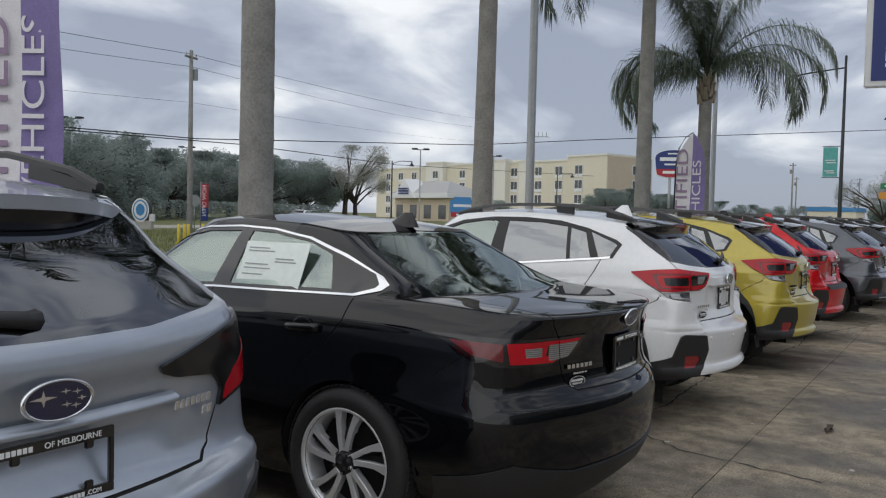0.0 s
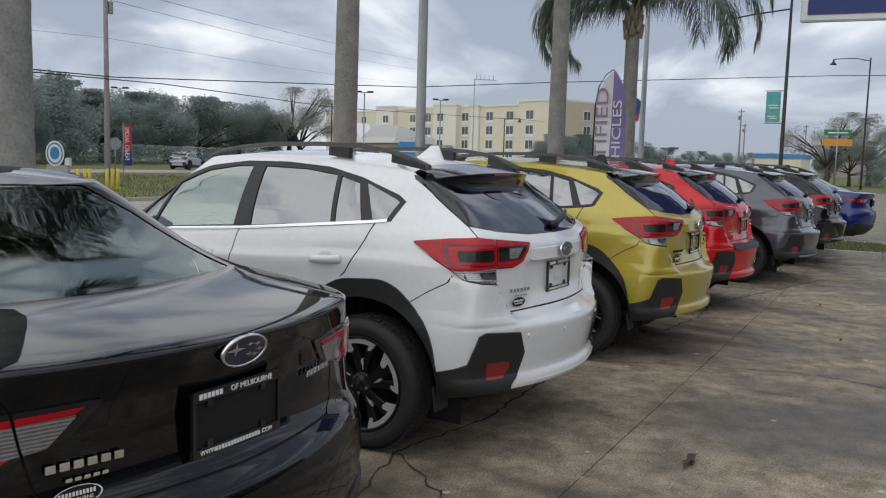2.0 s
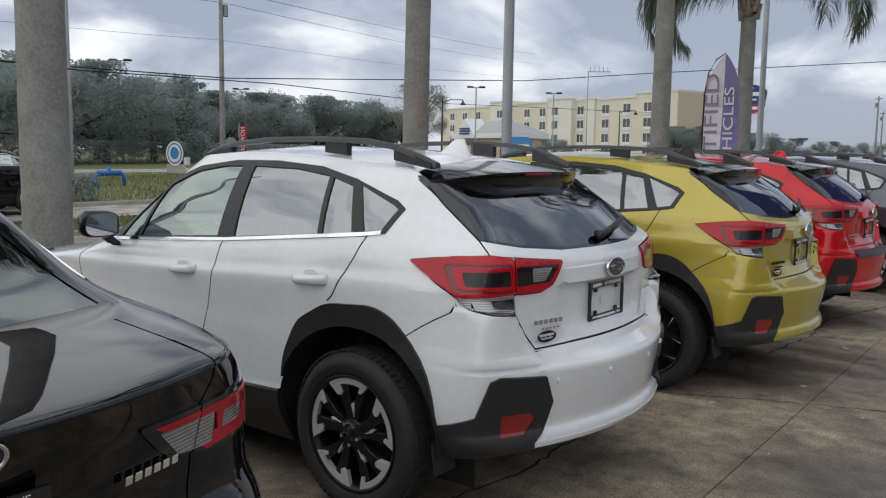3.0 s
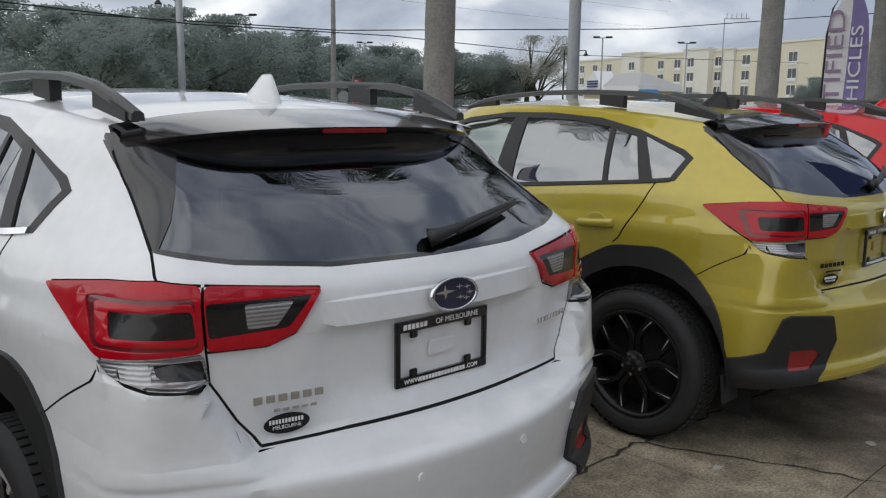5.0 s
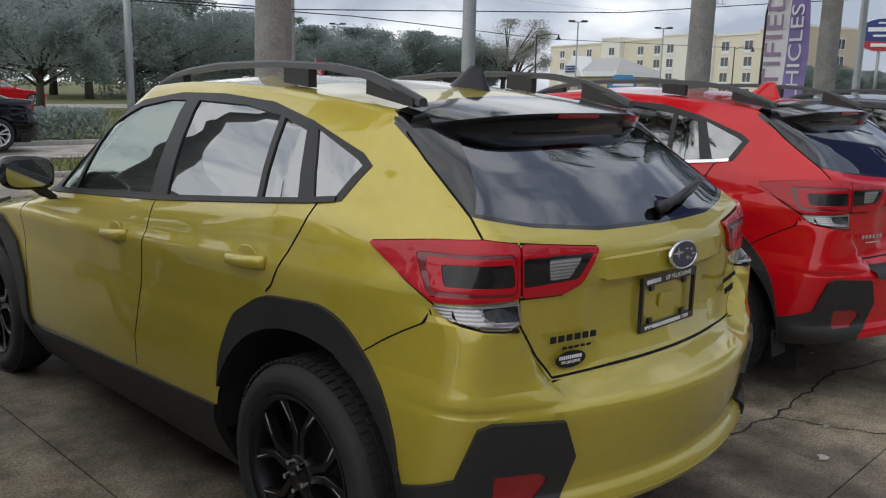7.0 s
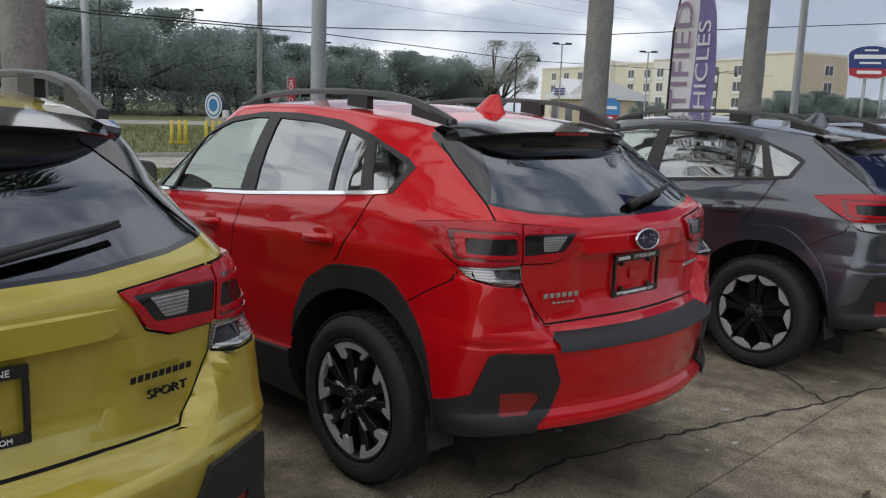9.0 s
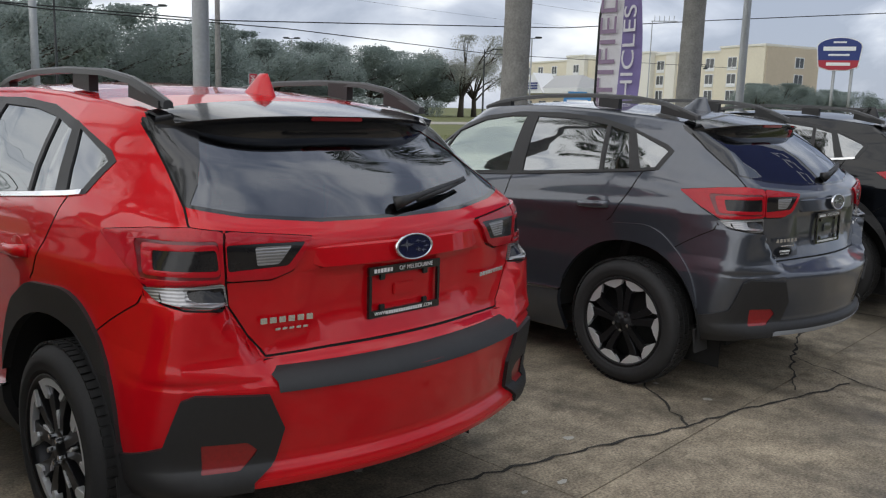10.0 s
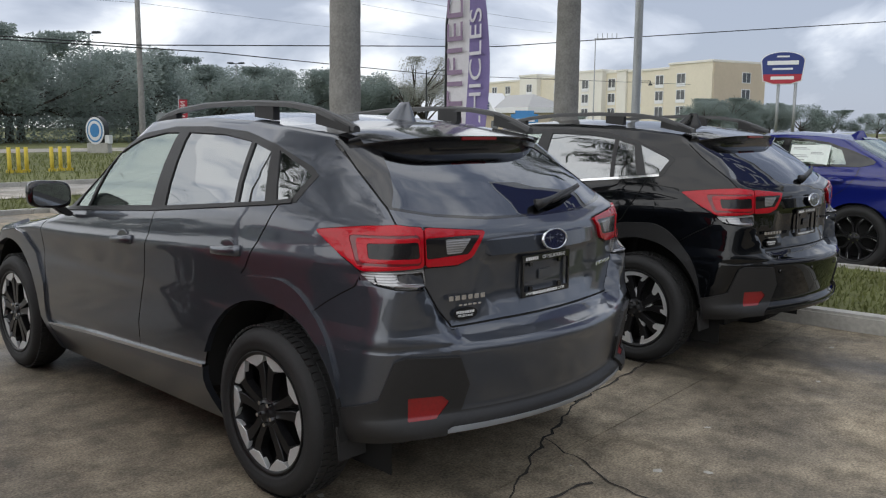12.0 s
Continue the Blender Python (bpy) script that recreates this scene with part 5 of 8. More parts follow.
def crack(points, width, seed):
    """A jagged crack along a line, laid just over the slab."""
    rnd = random.Random(seed)
    pts = []
    for (x0, y0), (x1, y1) in zip(points, points[1:]):
        n = max(2, int(math.hypot(x1 - x0, y1 - y0) / 0.06))
        for k in range(n):
            pts.append((x0 + (x1 - x0) * k / n + rnd.uniform(-0.018, 0.018), y0 + (y1 - y0) * k / n + rnd.uniform(-0.018, 0.018)))
    pts.append(points[-1])
    vs, fs = [], []
    for k, (x, y) in enumerate(pts):
        a, b = pts[max(0, k - 1)], pts[min(len(pts) - 1, k + 1)]
        d = math.hypot(b[0] - a[0], b[1] - a[1]) or 1
        nx, ny = -(b[1] - a[1]) / d, (b[0] - a[0]) / d
        w = width * rnd.uniform(0.3, 1.0) / 2
        vs += [(x + nx * w, y + ny * w, 0.004), (x - nx * w, y - ny * w, 0.004)]
        if k:
            fs.append((2 * k - 2, 2 * k - 1, 2 * k + 1, 2 * k))
    link_mesh("crack", vs, fs, M["crack"], lot)


for k, (line, w) in enumerate((
        ([(-4.6, 0.55), (-3.44, 0.89), (-2.7, 0.75), (-1.0, 0.82), (0.6, 0.70)], 0.022),
        ([(-3.44, 0.89), (-3.9, 0.3), (-4.1, -0.6)], 0.016),
        ([(0.7, 0.55), (1.7, 0.45), (2.53, 0.50), (3.4, 0.28), (4.2, 0.05), (4.89, -0.12), (5.6, -0.32)], 0.024),
        ([(4.3, 0.02), (4.9, 0.75), (5.4, 1.2)], 0.016),
        ([(5.25, -0.13), (5.9, 0.12), (6.5, 0.30), (7.6, 0.38), (8.4, 0.55)], 0.022),
        ([(5.9, 0.12), (5.6, -0.5), (5.7, -1.2)], 0.014),
        ([(-0.9, 0.78), (-0.6, 0.1), (-0.3, -0.8), (-0.5, -1.6)], 0.014),
        ([(1.6, 0.46), (1.9, -0.3), (1.7, -1.0)], 0.012))):
    crack(line, w, k)
rnd = random.Random(5)
for k in range(46):
    x, y, r = rnd.uniform(-5, 9), rnd.uniform(-1.6, 1.0), rnd.uniform(0.008, 0.035)
    n = 9
    vs = [(x + r * rnd.uniform(0.5, 1.3) * math.cos(2 * math.pi * i / n), y + r * rnd.uniform(0.4, 1.0) * math.sin(2 * math.pi * i / n), 0.004) for i in range(n)]
    link_mesh("stain_spot", vs, [tuple(range(n))], M["stain"], lot)


def kerb(name, x0, y0, x1, y1, z=0.13, w=0.16, label="pale concrete kerb"):
    """Kerb stones end to end along a line."""
    thing = new(name)
    d = math.hypot(x1 - x0, y1 - y0)
    n = max(1, int(d / 3.0))
    ang = math.atan2(y1 - y0, x1 - x0)
    first = None
    for k in range(n):
        m = Matrix.Translation((x0 + (x1 - x0) * k / n, y0 + (y1 - y0) * k / n, 0)) @ Matrix.Rotation(ang, 4, "Z")
        if first is None:
            bm = bmesh.new()
            box_into(bm, 0.004, -w / 2, -0.2, d / n - 0.004, w / 2, z, 0.02)
            first = part("kerb_stone", bm, M["kerb"], thing)
            first.matrix_basis = m
        else:
            o = new("kerb_stone", first.data)
            o.parent, o.matrix_basis = thing, m
    return tagged(thing, label, "kerb", kind="structure")


def grass_patch(x0, y0, x1, y1, count, seed, h=0.06, z=0.0):
    rnd = random.Random(seed)
    vs, fs = [], []
    for k in range(count):
        x, y, a = rnd.uniform(x0, x1), rnd.uniform(y0, y1), rnd.uniform(0, 6.28)
        hh, w = h * rnd.uniform(0.5, 1.5), 0.006 + h * 0.08
        lx, ly = rnd.uniform(-0.5, 0.5) * hh, rnd.uniform(-0.5, 0.5) * hh
        i = len(vs)
        vs += [(x - w * math.cos(a), y - w * math.sin(a), z), (x + w * math.cos(a), y + w * math.sin(a), z), (x + lx, y + ly, z + hh)]
        fs.append((i, i + 1, i + 2))
    ob = link_mesh("grass", vs, fs, M["blade"], None, "", False)
    return tagged(ob, "short dry green grass blades", "grass", kind="stuff")


kerb("kerb_1", 9.36, -4.4, 9.36, 12.6)
kerb("kerb_2", 9.36, -4.48, 11.9, -4.48)
kerb("kerb_3", 11.82, -4.4, 11.82, 12.6)
bm = bmesh.new()
box_into(bm, 9.44, -4.4, -0.2, 11.74, 12.5, 0.10)
tagged(part("grass_island", bm, M["grass"]), "raised grass island between the parking rows", "grass island", kind="structure")
grass_patch(9.44, -4.4, 11.74, 6.0, 9000, 3, 0.05, 0.10)
kerb("kerb_4", -60, 12.70, 60, 12.70, 0.08)
grass_patch(-4, 12.9, 22, 16.4, 9000, 4, 0.09, -0.06)
road = link_mesh("road", [(-200, 16.5, -0.04), (300, 16.5, -0.04), (300, 20.0, -0.04), (-200, 20.0, -0.04)], [(0, 1, 2, 3)], M["road"])
tagged(road, "pale grey access road beyond the grass verge", "road", kind="structure")
kerb("kerb_5", -60, 20.1, 90, 20.1, 0.07)
road = link_mesh("road_2", [(-200, 46, -0.04), (300, 52, -0.04), (300, 60, -0.04), (-200, 54, -0.04)], [(0, 1, 2, 3)], M["road"])
tagged(road, "pale grey road behind the trees", "road", kind="structure")
grass_patch(2, 20.4, 34, 44, 12000, 6, 0.14, -0.06)


def repaint(car, old, new_mat):
    for ob in car.children_recursive:
        if ob.type == "MESH" and ob.data.materials and ob.data.materials[0] == old:
            ob.material_slots[0].link = "OBJECT"
            ob.material_slots[0].material = new_mat


def at(x, y, yaw):
    return pose(x, y, 0, 0, 0, yaw)


yellow_car = crossover(M["yellow"], "sport", 9, None, step=False)
tagged(yellow_car, "mustard yellow crossover with black cladding and wheels", "car", "row of parked cars")
white_car = crossover(M["white"], "twist", 9, "chrome", belt=True, sensors=True)
white_car.matrix_basis = at(-2.652, 0.161, -1.29)
tagged(white_car, "white crossover with dark windows and black cladding", "car", "row of parked cars")
red_car = crossover(M["red"], "twist", 9, "chrome", step=True, hatch_mark=False, belt=True)
red_car.matrix_basis = at(2.512, 0.036, -2.03)
tagged(red_car, "bright red crossover with a black bumper step pad", "car", "row of parked cars")
grey_car = crossover(M["grey"], "flower", 9, "chrome", clad="grey")
grey_car.matrix_basis = at(5.439, -0.332, -3.44)
tagged(grey_car, "dark grey metallic crossover with two-tone alloy wheels", "car", "row of parked cars")
black_car = copy_thing(white_car, at(8.255, -0.488, -4.0))
repaint(black_car, M["white"], M["black"])
tagged(black_car, "glossy black crossover parked beside a grass island", "car", "row of parked cars")


SEDAN = {
    "body_levels": [0.20, 0.26, 0.31, 0.36, 0.42, 0.48, 0.54, 0.6, 0.64, 0.68, 0.7, 0.72, 0.75, 0.78, 0.81, 0.84, 0.87, 0.9, 0.93, 0.96, 0.985, 1.01, 1.03, 1.05, 1.065, 1.075, 1.082, 1.088, 1.093, 1.10, 1.107, 1.114, 1.12],
    "green_levels": [0.05, 0.1, 0.18, 0.26, 0.34, 0.42, 0.5, 0.58, 0.66, 0.74, 0.82, 0.88, 0.94, 1.0],
    "roof_levels": [0.04, 0.1, 0.2, 0.35, 0.5, 0.65, 0.8, 0.9, 1.0],
    "roof_spine": (1.5, 2.5),
    "body": [
        (0.20, 0.22, 0.12, 0.80, 0.20, 4.60, 0.30, 0.5),
        (0.30, 0.10, 0.13, 0.87, 0.20, 4.75, 0.30, 0.4),
        (0.42, 0.04, 0.15, 0.905, 0.20, 4.82, 0.30, 0.35),
        (0.55, 0.015, 0.16, 0.915, 0.20, 4.84, 0.30, 0.35),
        (0.66, 0.018, 0.16, 0.915, 0.20, 4.83, 0.30, 0.4),
        (0.70, 0.035, 0.16, 0.912, 0.20, 4.81, 0.30, 0.5),
        (0.75, 0.085, 0.15, 0.910, 0.18, 4.78, 0.30, 0.6),
        (0.80, 0.105, 0.14, 0.910, 0.16, 4.70, 0.30, 0.7),
        (0.90, 0.110, 0.14, 0.912, 0.15, 4.50, 0.32, 0.8),
        (0.98, 0.100, 0.14, 0.905, 0.15, 4.10, 0.34, 0.9),
        (1.03, 0.082, 0.15, 0.892, 0.15, 3.80, 0.34, 1.0),
        (1.075, 0.060, 0.17, 0.872, 0.14, 3.60, 0.34, 1.15),
        (1.085, 0.075, 0.18, 0.866, 0.14, 3.56, 0.34, 1.2),
        (1.10, 0.250, 0.18, 0.860, 0.12, 3.50, 0.34, 1.3),
        (1.12, 0.560, 0.16, 0.850, 0.10, 3.40, 0.34, 1.6),
    ],
    "green": [
        (0.0, 0.560, 0.160, 0.850, 0.10, 3.40, 0.34, 1.6),
        (0.25, 0.720, 0.150, 0.800, 0.09, 3.15, 0.30, 2.6),
        (0.5, 0.890, 0.130, 0.745, 0.08, 2.93, 0.26, 3.0),
        (0.75, 1.070, 0.110, 0.690, 0.08, 2.72, 0.22, 3.0),
        (1.0, 1.270, 0.090, 0.615, 0.08, 2.50, 0.18, 2.4),
    ],
    "taper": [(0.0, 0.80), (0.25, 0.85), (0.5, 0.90), (0.8, 0.945), (1.1, 0.975), (1.6, 1.0)],
    "edge": [(0.8, 1.30), (1.28, 1.392), (1.6, 1.432), (2.0, 1.448), (2.3, 1.438), (2.6, 1.395), (3.0, 1.28)],
    "roof_line": [(0.9, 1.33), (1.28, 1.418), (1.6, 1.462), (2.0, 1.485), (2.3, 1.475), (2.6, 1.42)],
    "belt": [(0.06, 1.105), (0.35, 1.112), (0.7, 1.115), (1.0, 1.105), (2.0, 1.085), (2.9, 1.03), (3.4, 1.0)],
    "belt_dip": 0.0, "belt_nominal": 1.12, "nose": 3.2,
}


def sedan_skin():
    if "sedan" in SKINS:
        return SKINS["sedan"]
    sk = Skin(SEDAN)
    side = lambda u, v, z: u < -0.42 and v > 0.4
    low = lambda u, v, z: u < -0.42 and z < 1.0
    tail = lambda u, v, z: v < 0.85
    win = lambda u, v, z: u < -0.40 and z > 1.0 and v > 0.8
    sk.region("door_rear", "S", [(2.0, 1.10), (2.04, 0.95), (2.13, 0.55), (2.12, 0.30), (1.50, 0.30), (1.50, 0.55), (1.40, 0.75), (1.22, 0.87), (1.10, 1.00), (1.02, 1.12)], side)
    sk.region("door_front", "S", [(2.0, 1.10), (2.04, 0.95), (2.13, 0.55), (2.12, 0.30), (3.22, 0.30), (3.25, 0.6), (3.2, 0.94), (3.04, 1.03)], side)
    dlo = [(3.02, 1.035), (2.0, 1.094), (1.10, 1.108), (0.985, 1.135), (0.965, 1.160), (1.02, 1.195), (1.25, 1.288), (1.50, 1.365), (1.75, 1.402), (2.0, 1.412), (2.25, 1.402), (2.5, 1.355), (2.75, 1.245)]
    sk.region("chrome", "S", dlo, win)
    c = (1.95, 1.22)
    inset = [(p[0] + (c[0] - p[0]) * 0.020 + (0.02 if p[0] < 1.05 else 0), p[1] + math.copysign(0.009, c[1] - p[1])) for p in dlo]
    inset[4] = (1.015, 1.160)
    sk.region("trim", "S", inset, win, ("chrome",))
    sk.region("win_front", "S", [(2.86, 1.075), (2.02, 1.118), (1.98, 1.385), (2.22, 1.378), (2.46, 1.335), (2.68, 1.245)], win, ("trim",))
    sk.region("win_rear", "S", [(1.90, 1.122), (1.25, 1.132), (1.34, 1.288), (1.50, 1.345), (1.75, 1.382), (1.90, 1.387)], win, ("trim",))
    sk.region("bootlid", "R", [(-0.55, 0.99), (-0.50, 0.78), (-0.44, 0.74), (0.1, 0.735), (0.1, 1.3), (-0.60, 1.3), (-0.60, 1.06)], lambda u, v, z: v < 0.60)
    sk.region("win_back", "R", [(-0.64, 1.125), (0.02, 1.125), (0.02, 1.402), (-0.47, 1.392), (-0.56, 1.30)], lambda u, v, z: 0.55 < v < 1.32 and z > 1.11)
    sk.region("lamp_house", "D", rounded([(-1.50, 0.992), (-1.0, 0.980), (-0.50, 0.982), (-0.60, 0.905), (-0.80, 0.862), (-1.15, 0.862), (-1.33, 0.915)], 0.02), tail)
    sk.region("lamp_deep", "D", rounded([(-1.40, 0.968), (-1.11, 0.960), (-1.11, 0.885), (-1.28, 0.908)], 0.012), tail)
    sk.region("lamp_red", "D", [(-1.09, 0.962), (-0.82, 0.968), (-0.56, 0.970), (-0.60, 0.952), (-0.82, 0.948), (-0.835, 0.905), (-0.70, 0.905), (-0.78, 0.872), (-1.07, 0.875)], tail)
    sk.region("lamp_clear", "D", [(-0.98, 0.940), (-0.86, 0.942), (-0.86, 0.902), (-0.97, 0.902)], tail)
    sk.region("lamp_clear", "D", rounded([(-0.81, 0.952), (-0.575, 0.956), (-0.66, 0.890), (-0.81, 0.880)], 0.012), tail)
    sk.region("valance", "D", [(-1.55, 0.36), (-1.05, 0.46), (-0.62, 0.40), (0.1, 0.40), (0.1, 0.1), (-1.7, 0.1)], lambda u, v, z: v < 0.6)
    for cv in (1.085, 3.838):
        sk.region("hole", "S", arch_poly(cv, 0.352, 0.380), lambda u, v, z: u < -0.4 and z < 1.0)
    sk.region("windscreen", "R", [(-0.68, 1.06), (0.02, 1.04), (0.02, 1.42), (-0.52, 1.40)], lambda u, v, z: v > 2.5)
    panels = ("body", "door_front", "door_rear")
    for line in ([(2.0, 1.094), (2.04, 0.95), (2.125, 0.55), (2.12, 0.32)], [(1.10, 1.10), (1.12, 1.0), (1.22, 0.87), (1.34, 0.78)], [(3.03, 1.03), (3.2, 0.94), (3.25, 0.6)]):
        sk.seam("S", line, 0.007, side, panels)
    sk.seam("R", [(-0.60, 1.09), (-0.585, 1.03), (-0.55, 0.985), (-0.50, 0.78), (-0.44, 0.74), (0.05, 0.735)], 0.006, lambda u, v, z: v < 0.6, ("body", "bootlid", "lamp_house", "lamp_red", "lamp_deep", "lamp_clear"))
    sk.seam("R", [(-0.595, 1.08), (-0.60, 1.2)], 0.006, lambda u, v, z: v < 0.6, ("body", "bootlid"))
    sk.seam("D", [(-1.50, 0.80), (-1.30, 0.915)], 0.005, tail)
    SKINS["sedan"] = sk
    return sk


def sedan(paint_mat, style, chrome="chrome"):
    """A four-door saloon; its Empty stands at the tail, on the ground."""
    car = new("parked_car")
    sk = sedan_skin()
    sk.emit("body", "body_shell", paint_mat, car, label="painted body shell, roof and bumper")
    lid = sk.emit("bootlid", "boot_lid", paint_mat, car)
    for s in (-1, 1):
        df = sk.emit("door_front", "door", paint_mat, car, s)
        dr = sk.emit("door_rear", "door", paint_mat, car, s)
        handle(df, 0.908, 2.22, 0.935, s, paint_mat, 0.03)
        handle(dr, 0.900, 1.34, 0.955, s, paint_mat, 0.03)
        sk.emit("win_front", "window_pane", M["glass_clear"], df, s, -0.004)
        sk.emit("win_rear", "window_pane", M["glass_clear"], dr, s, -0.004)
        sk.emit("chrome", "window_strip", M[chrome], car, s, 0.004, rim=0.01)
        sk.emit("trim", "window_surround", M["gloss_black"], car, s, 0.001, rim=0.01)
        lamp = sk.emit("lamp_house", "tail_lamp", M["gloss_black"], car, s, 0.006, "smoked, red and clear tail lamp", 0.02)
        sk.emit("lamp_red", "red_lens", M["lens_red"], lamp, s, 0.010, rim=0.012)
        sk.emit("lamp_deep", "side_lens", M["lens_deep"], lamp, s, 0.009, rim=0.012)
        sk.emit("lamp_clear", "clear_lens", M["lens_clear"], lamp, s, 0.009, rim=0.012)
        mirror(car, s, 1.0, 2.85, 1.09, paint_mat)
        for v in (1.085, 3.838):
            wheel(car, s * 0.895, v, s, style)
            vs = []
            for k in range(17):
                a = math.pi * k / 16
                vs += [(s * 0.885, v + 0.39 * math.cos(a), 0.352 + 0.39 * math.sin(a)), (s * 0.62, v + 0.39 * math.cos(a), 0.352 + 0.39 * math.sin(a))]
            link_mesh("wheel_well", vs, [(2 * k, 2 * k + 1, 2 * k + 3, 2 * k + 2) for k in range(16)], M["well"], car)
            vs = [(s * 0.62, v + 0.39 * math.cos(math.pi * k / 16), 0.352 + 0.39 * math.sin(math.pi * k / 16)) for k in range(17)]
            link_mesh("inner_wing", vs + [(s * 0.62, v - 0.39, 0.15), (s * 0.62, v + 0.39, 0.15)], [tuple(range(19))], M["well"], car)
    sk.emit("valance", "rear_valance", M["plastic"], car, lift=0.012, rim=0.03)
    sk.emit("win_back", "rear_window", M["glass_back"], car, lift=-0.003)
    sk.emit("windscreen", "windscreen", M["glass_clear"], car, lift=-0.003)
    sk.emit("gap", "panel_seam", M["gap"], car, lift=-0.004, split=True)
    badge(car, 0.0, 0.070, 1.03, 0.25)
    plate_frame(car, 0.0, 0.094, 0.865, 0.0, M["gap"], True)
    word_bars(lid, -0.40, 0.150, 0.835, 0, -0.25, 6, 0.018, 0.030, M["chrome"], "raised maker's name in plain strokes", 0.0)
    word_bars(lid, -0.40, 0.148, 0.808, 0, -0.25, 5, 0.008, 0.020, M["chrome"], "small raised trim mark", 0.2)
    word_bars(lid, 0.40, 0.148, 0.880, 0, 0.25, 6, 0.017, 0.026, M["chrome"], "raised model name in plain strokes", 0.15)
    n = 28
    vs = [(0.055 * math.cos(2 * math.pi * k / n), 0.024 * math.sin(2 * math.pi * k / n), 0.001) for k in range(n)]
    oval = link_mesh("dealer_sticker", vs, [tuple(range(n))], M["gap"], car, "black oval dealer sticker")
    oval.matrix_basis = facing(-0.425, 0.150, 0.775, 0, -0.25)
    vs = [(s * 0.055 * math.cos(2 * math.pi * k / n), s * 0.024 * math.sin(2 * math.pi * k / n), 0.0018) for s in (1.0, 0.93) for k in range(n)]
    link_mesh("sticker_rim", vs, [(k, (k + 1) % n, n + (k + 1) % n, n + k) for k in range(n)], M["decal"], oval)
    text_part("MELBOURNE", 0.012, M["decal"], oval, Matrix.Translation((0, -0.008, 0.0015)), depth=0.0004)
    bm = bmesh.new()
    for k in range(11):
        box_into(bm, -0.042 + k * 0.0076, 0.001, 0.001, -0.037 + k * 0.0076, 0.011, 0.0018)
    part("sticker_bars", bm, M["decal"], oval)
    bm = bmesh.new()
    shark_fin(bm, 0.07)
    part("roof_aerial", bm, paint_mat, car, "", True).matrix_basis = Matrix.Translation((0, 1.42, 1.43))
    bm = bmesh.new()
    box_into(bm, -0.66, 0.35, 0.17, 0.66, 4.4, 0.28)
    part("underbody", bm, M["under"], car)
    bm = bmesh.new()
    box_into(bm, -0.62, 0.72, 0.95, 0.62, 1.12, 1.05, 0.02)
    part("parcel_shelf", bm, M["seat"], car)
    interior(car, 0.8, 3.5, 3.2, 0.70, 1.03)
    seats(car, [(2.25, (-0.37, 0.37)), (1.40, (-0.40, 0.0, 0.40))], top=1.09, floor=0.45)
    # price sheet inside the rear side pane
    bm = bmesh.new()
    box_into(bm, -0.822, 1.44, 1.118, -0.817, 1.87, 1.335)
    for q in bm.verts:
        q.co.x += (q.co.z - 1.125) * 0.42
    sheet = part("window_sheet", bm, M["paper"], car, "white price sheet behind the side window")
    for z, y0, y1 in ((1.30, 1.70, 1.84), (1.285, 1.66, 1.84), (1.25, 1.52, 1.64), (1.235, 1.50, 1.64), (1.22, 1.68, 1.84), (1.20, 1.66, 1.84), (1.17, 1.70, 1.84)):
        bm = bmesh.new()
        box_into(bm, -0.824, y0, z, -0.8225, y1, z + 0.006)
        for q in bm.verts:
            q.co.x += (q.co.z - 1.125) * 0.42
        part("print_line", bm, M["galv"], sheet)
    return car


M["glass_back"] = glass("green_tinted_glass", (0.48, 0.68, 0.60), (0.85, 0.95, 0.92), 2.2)
M["paper"] = material("printed_paper", (0.80, 0.86, 0.82), 0.8, vary=0.08, scale=30)


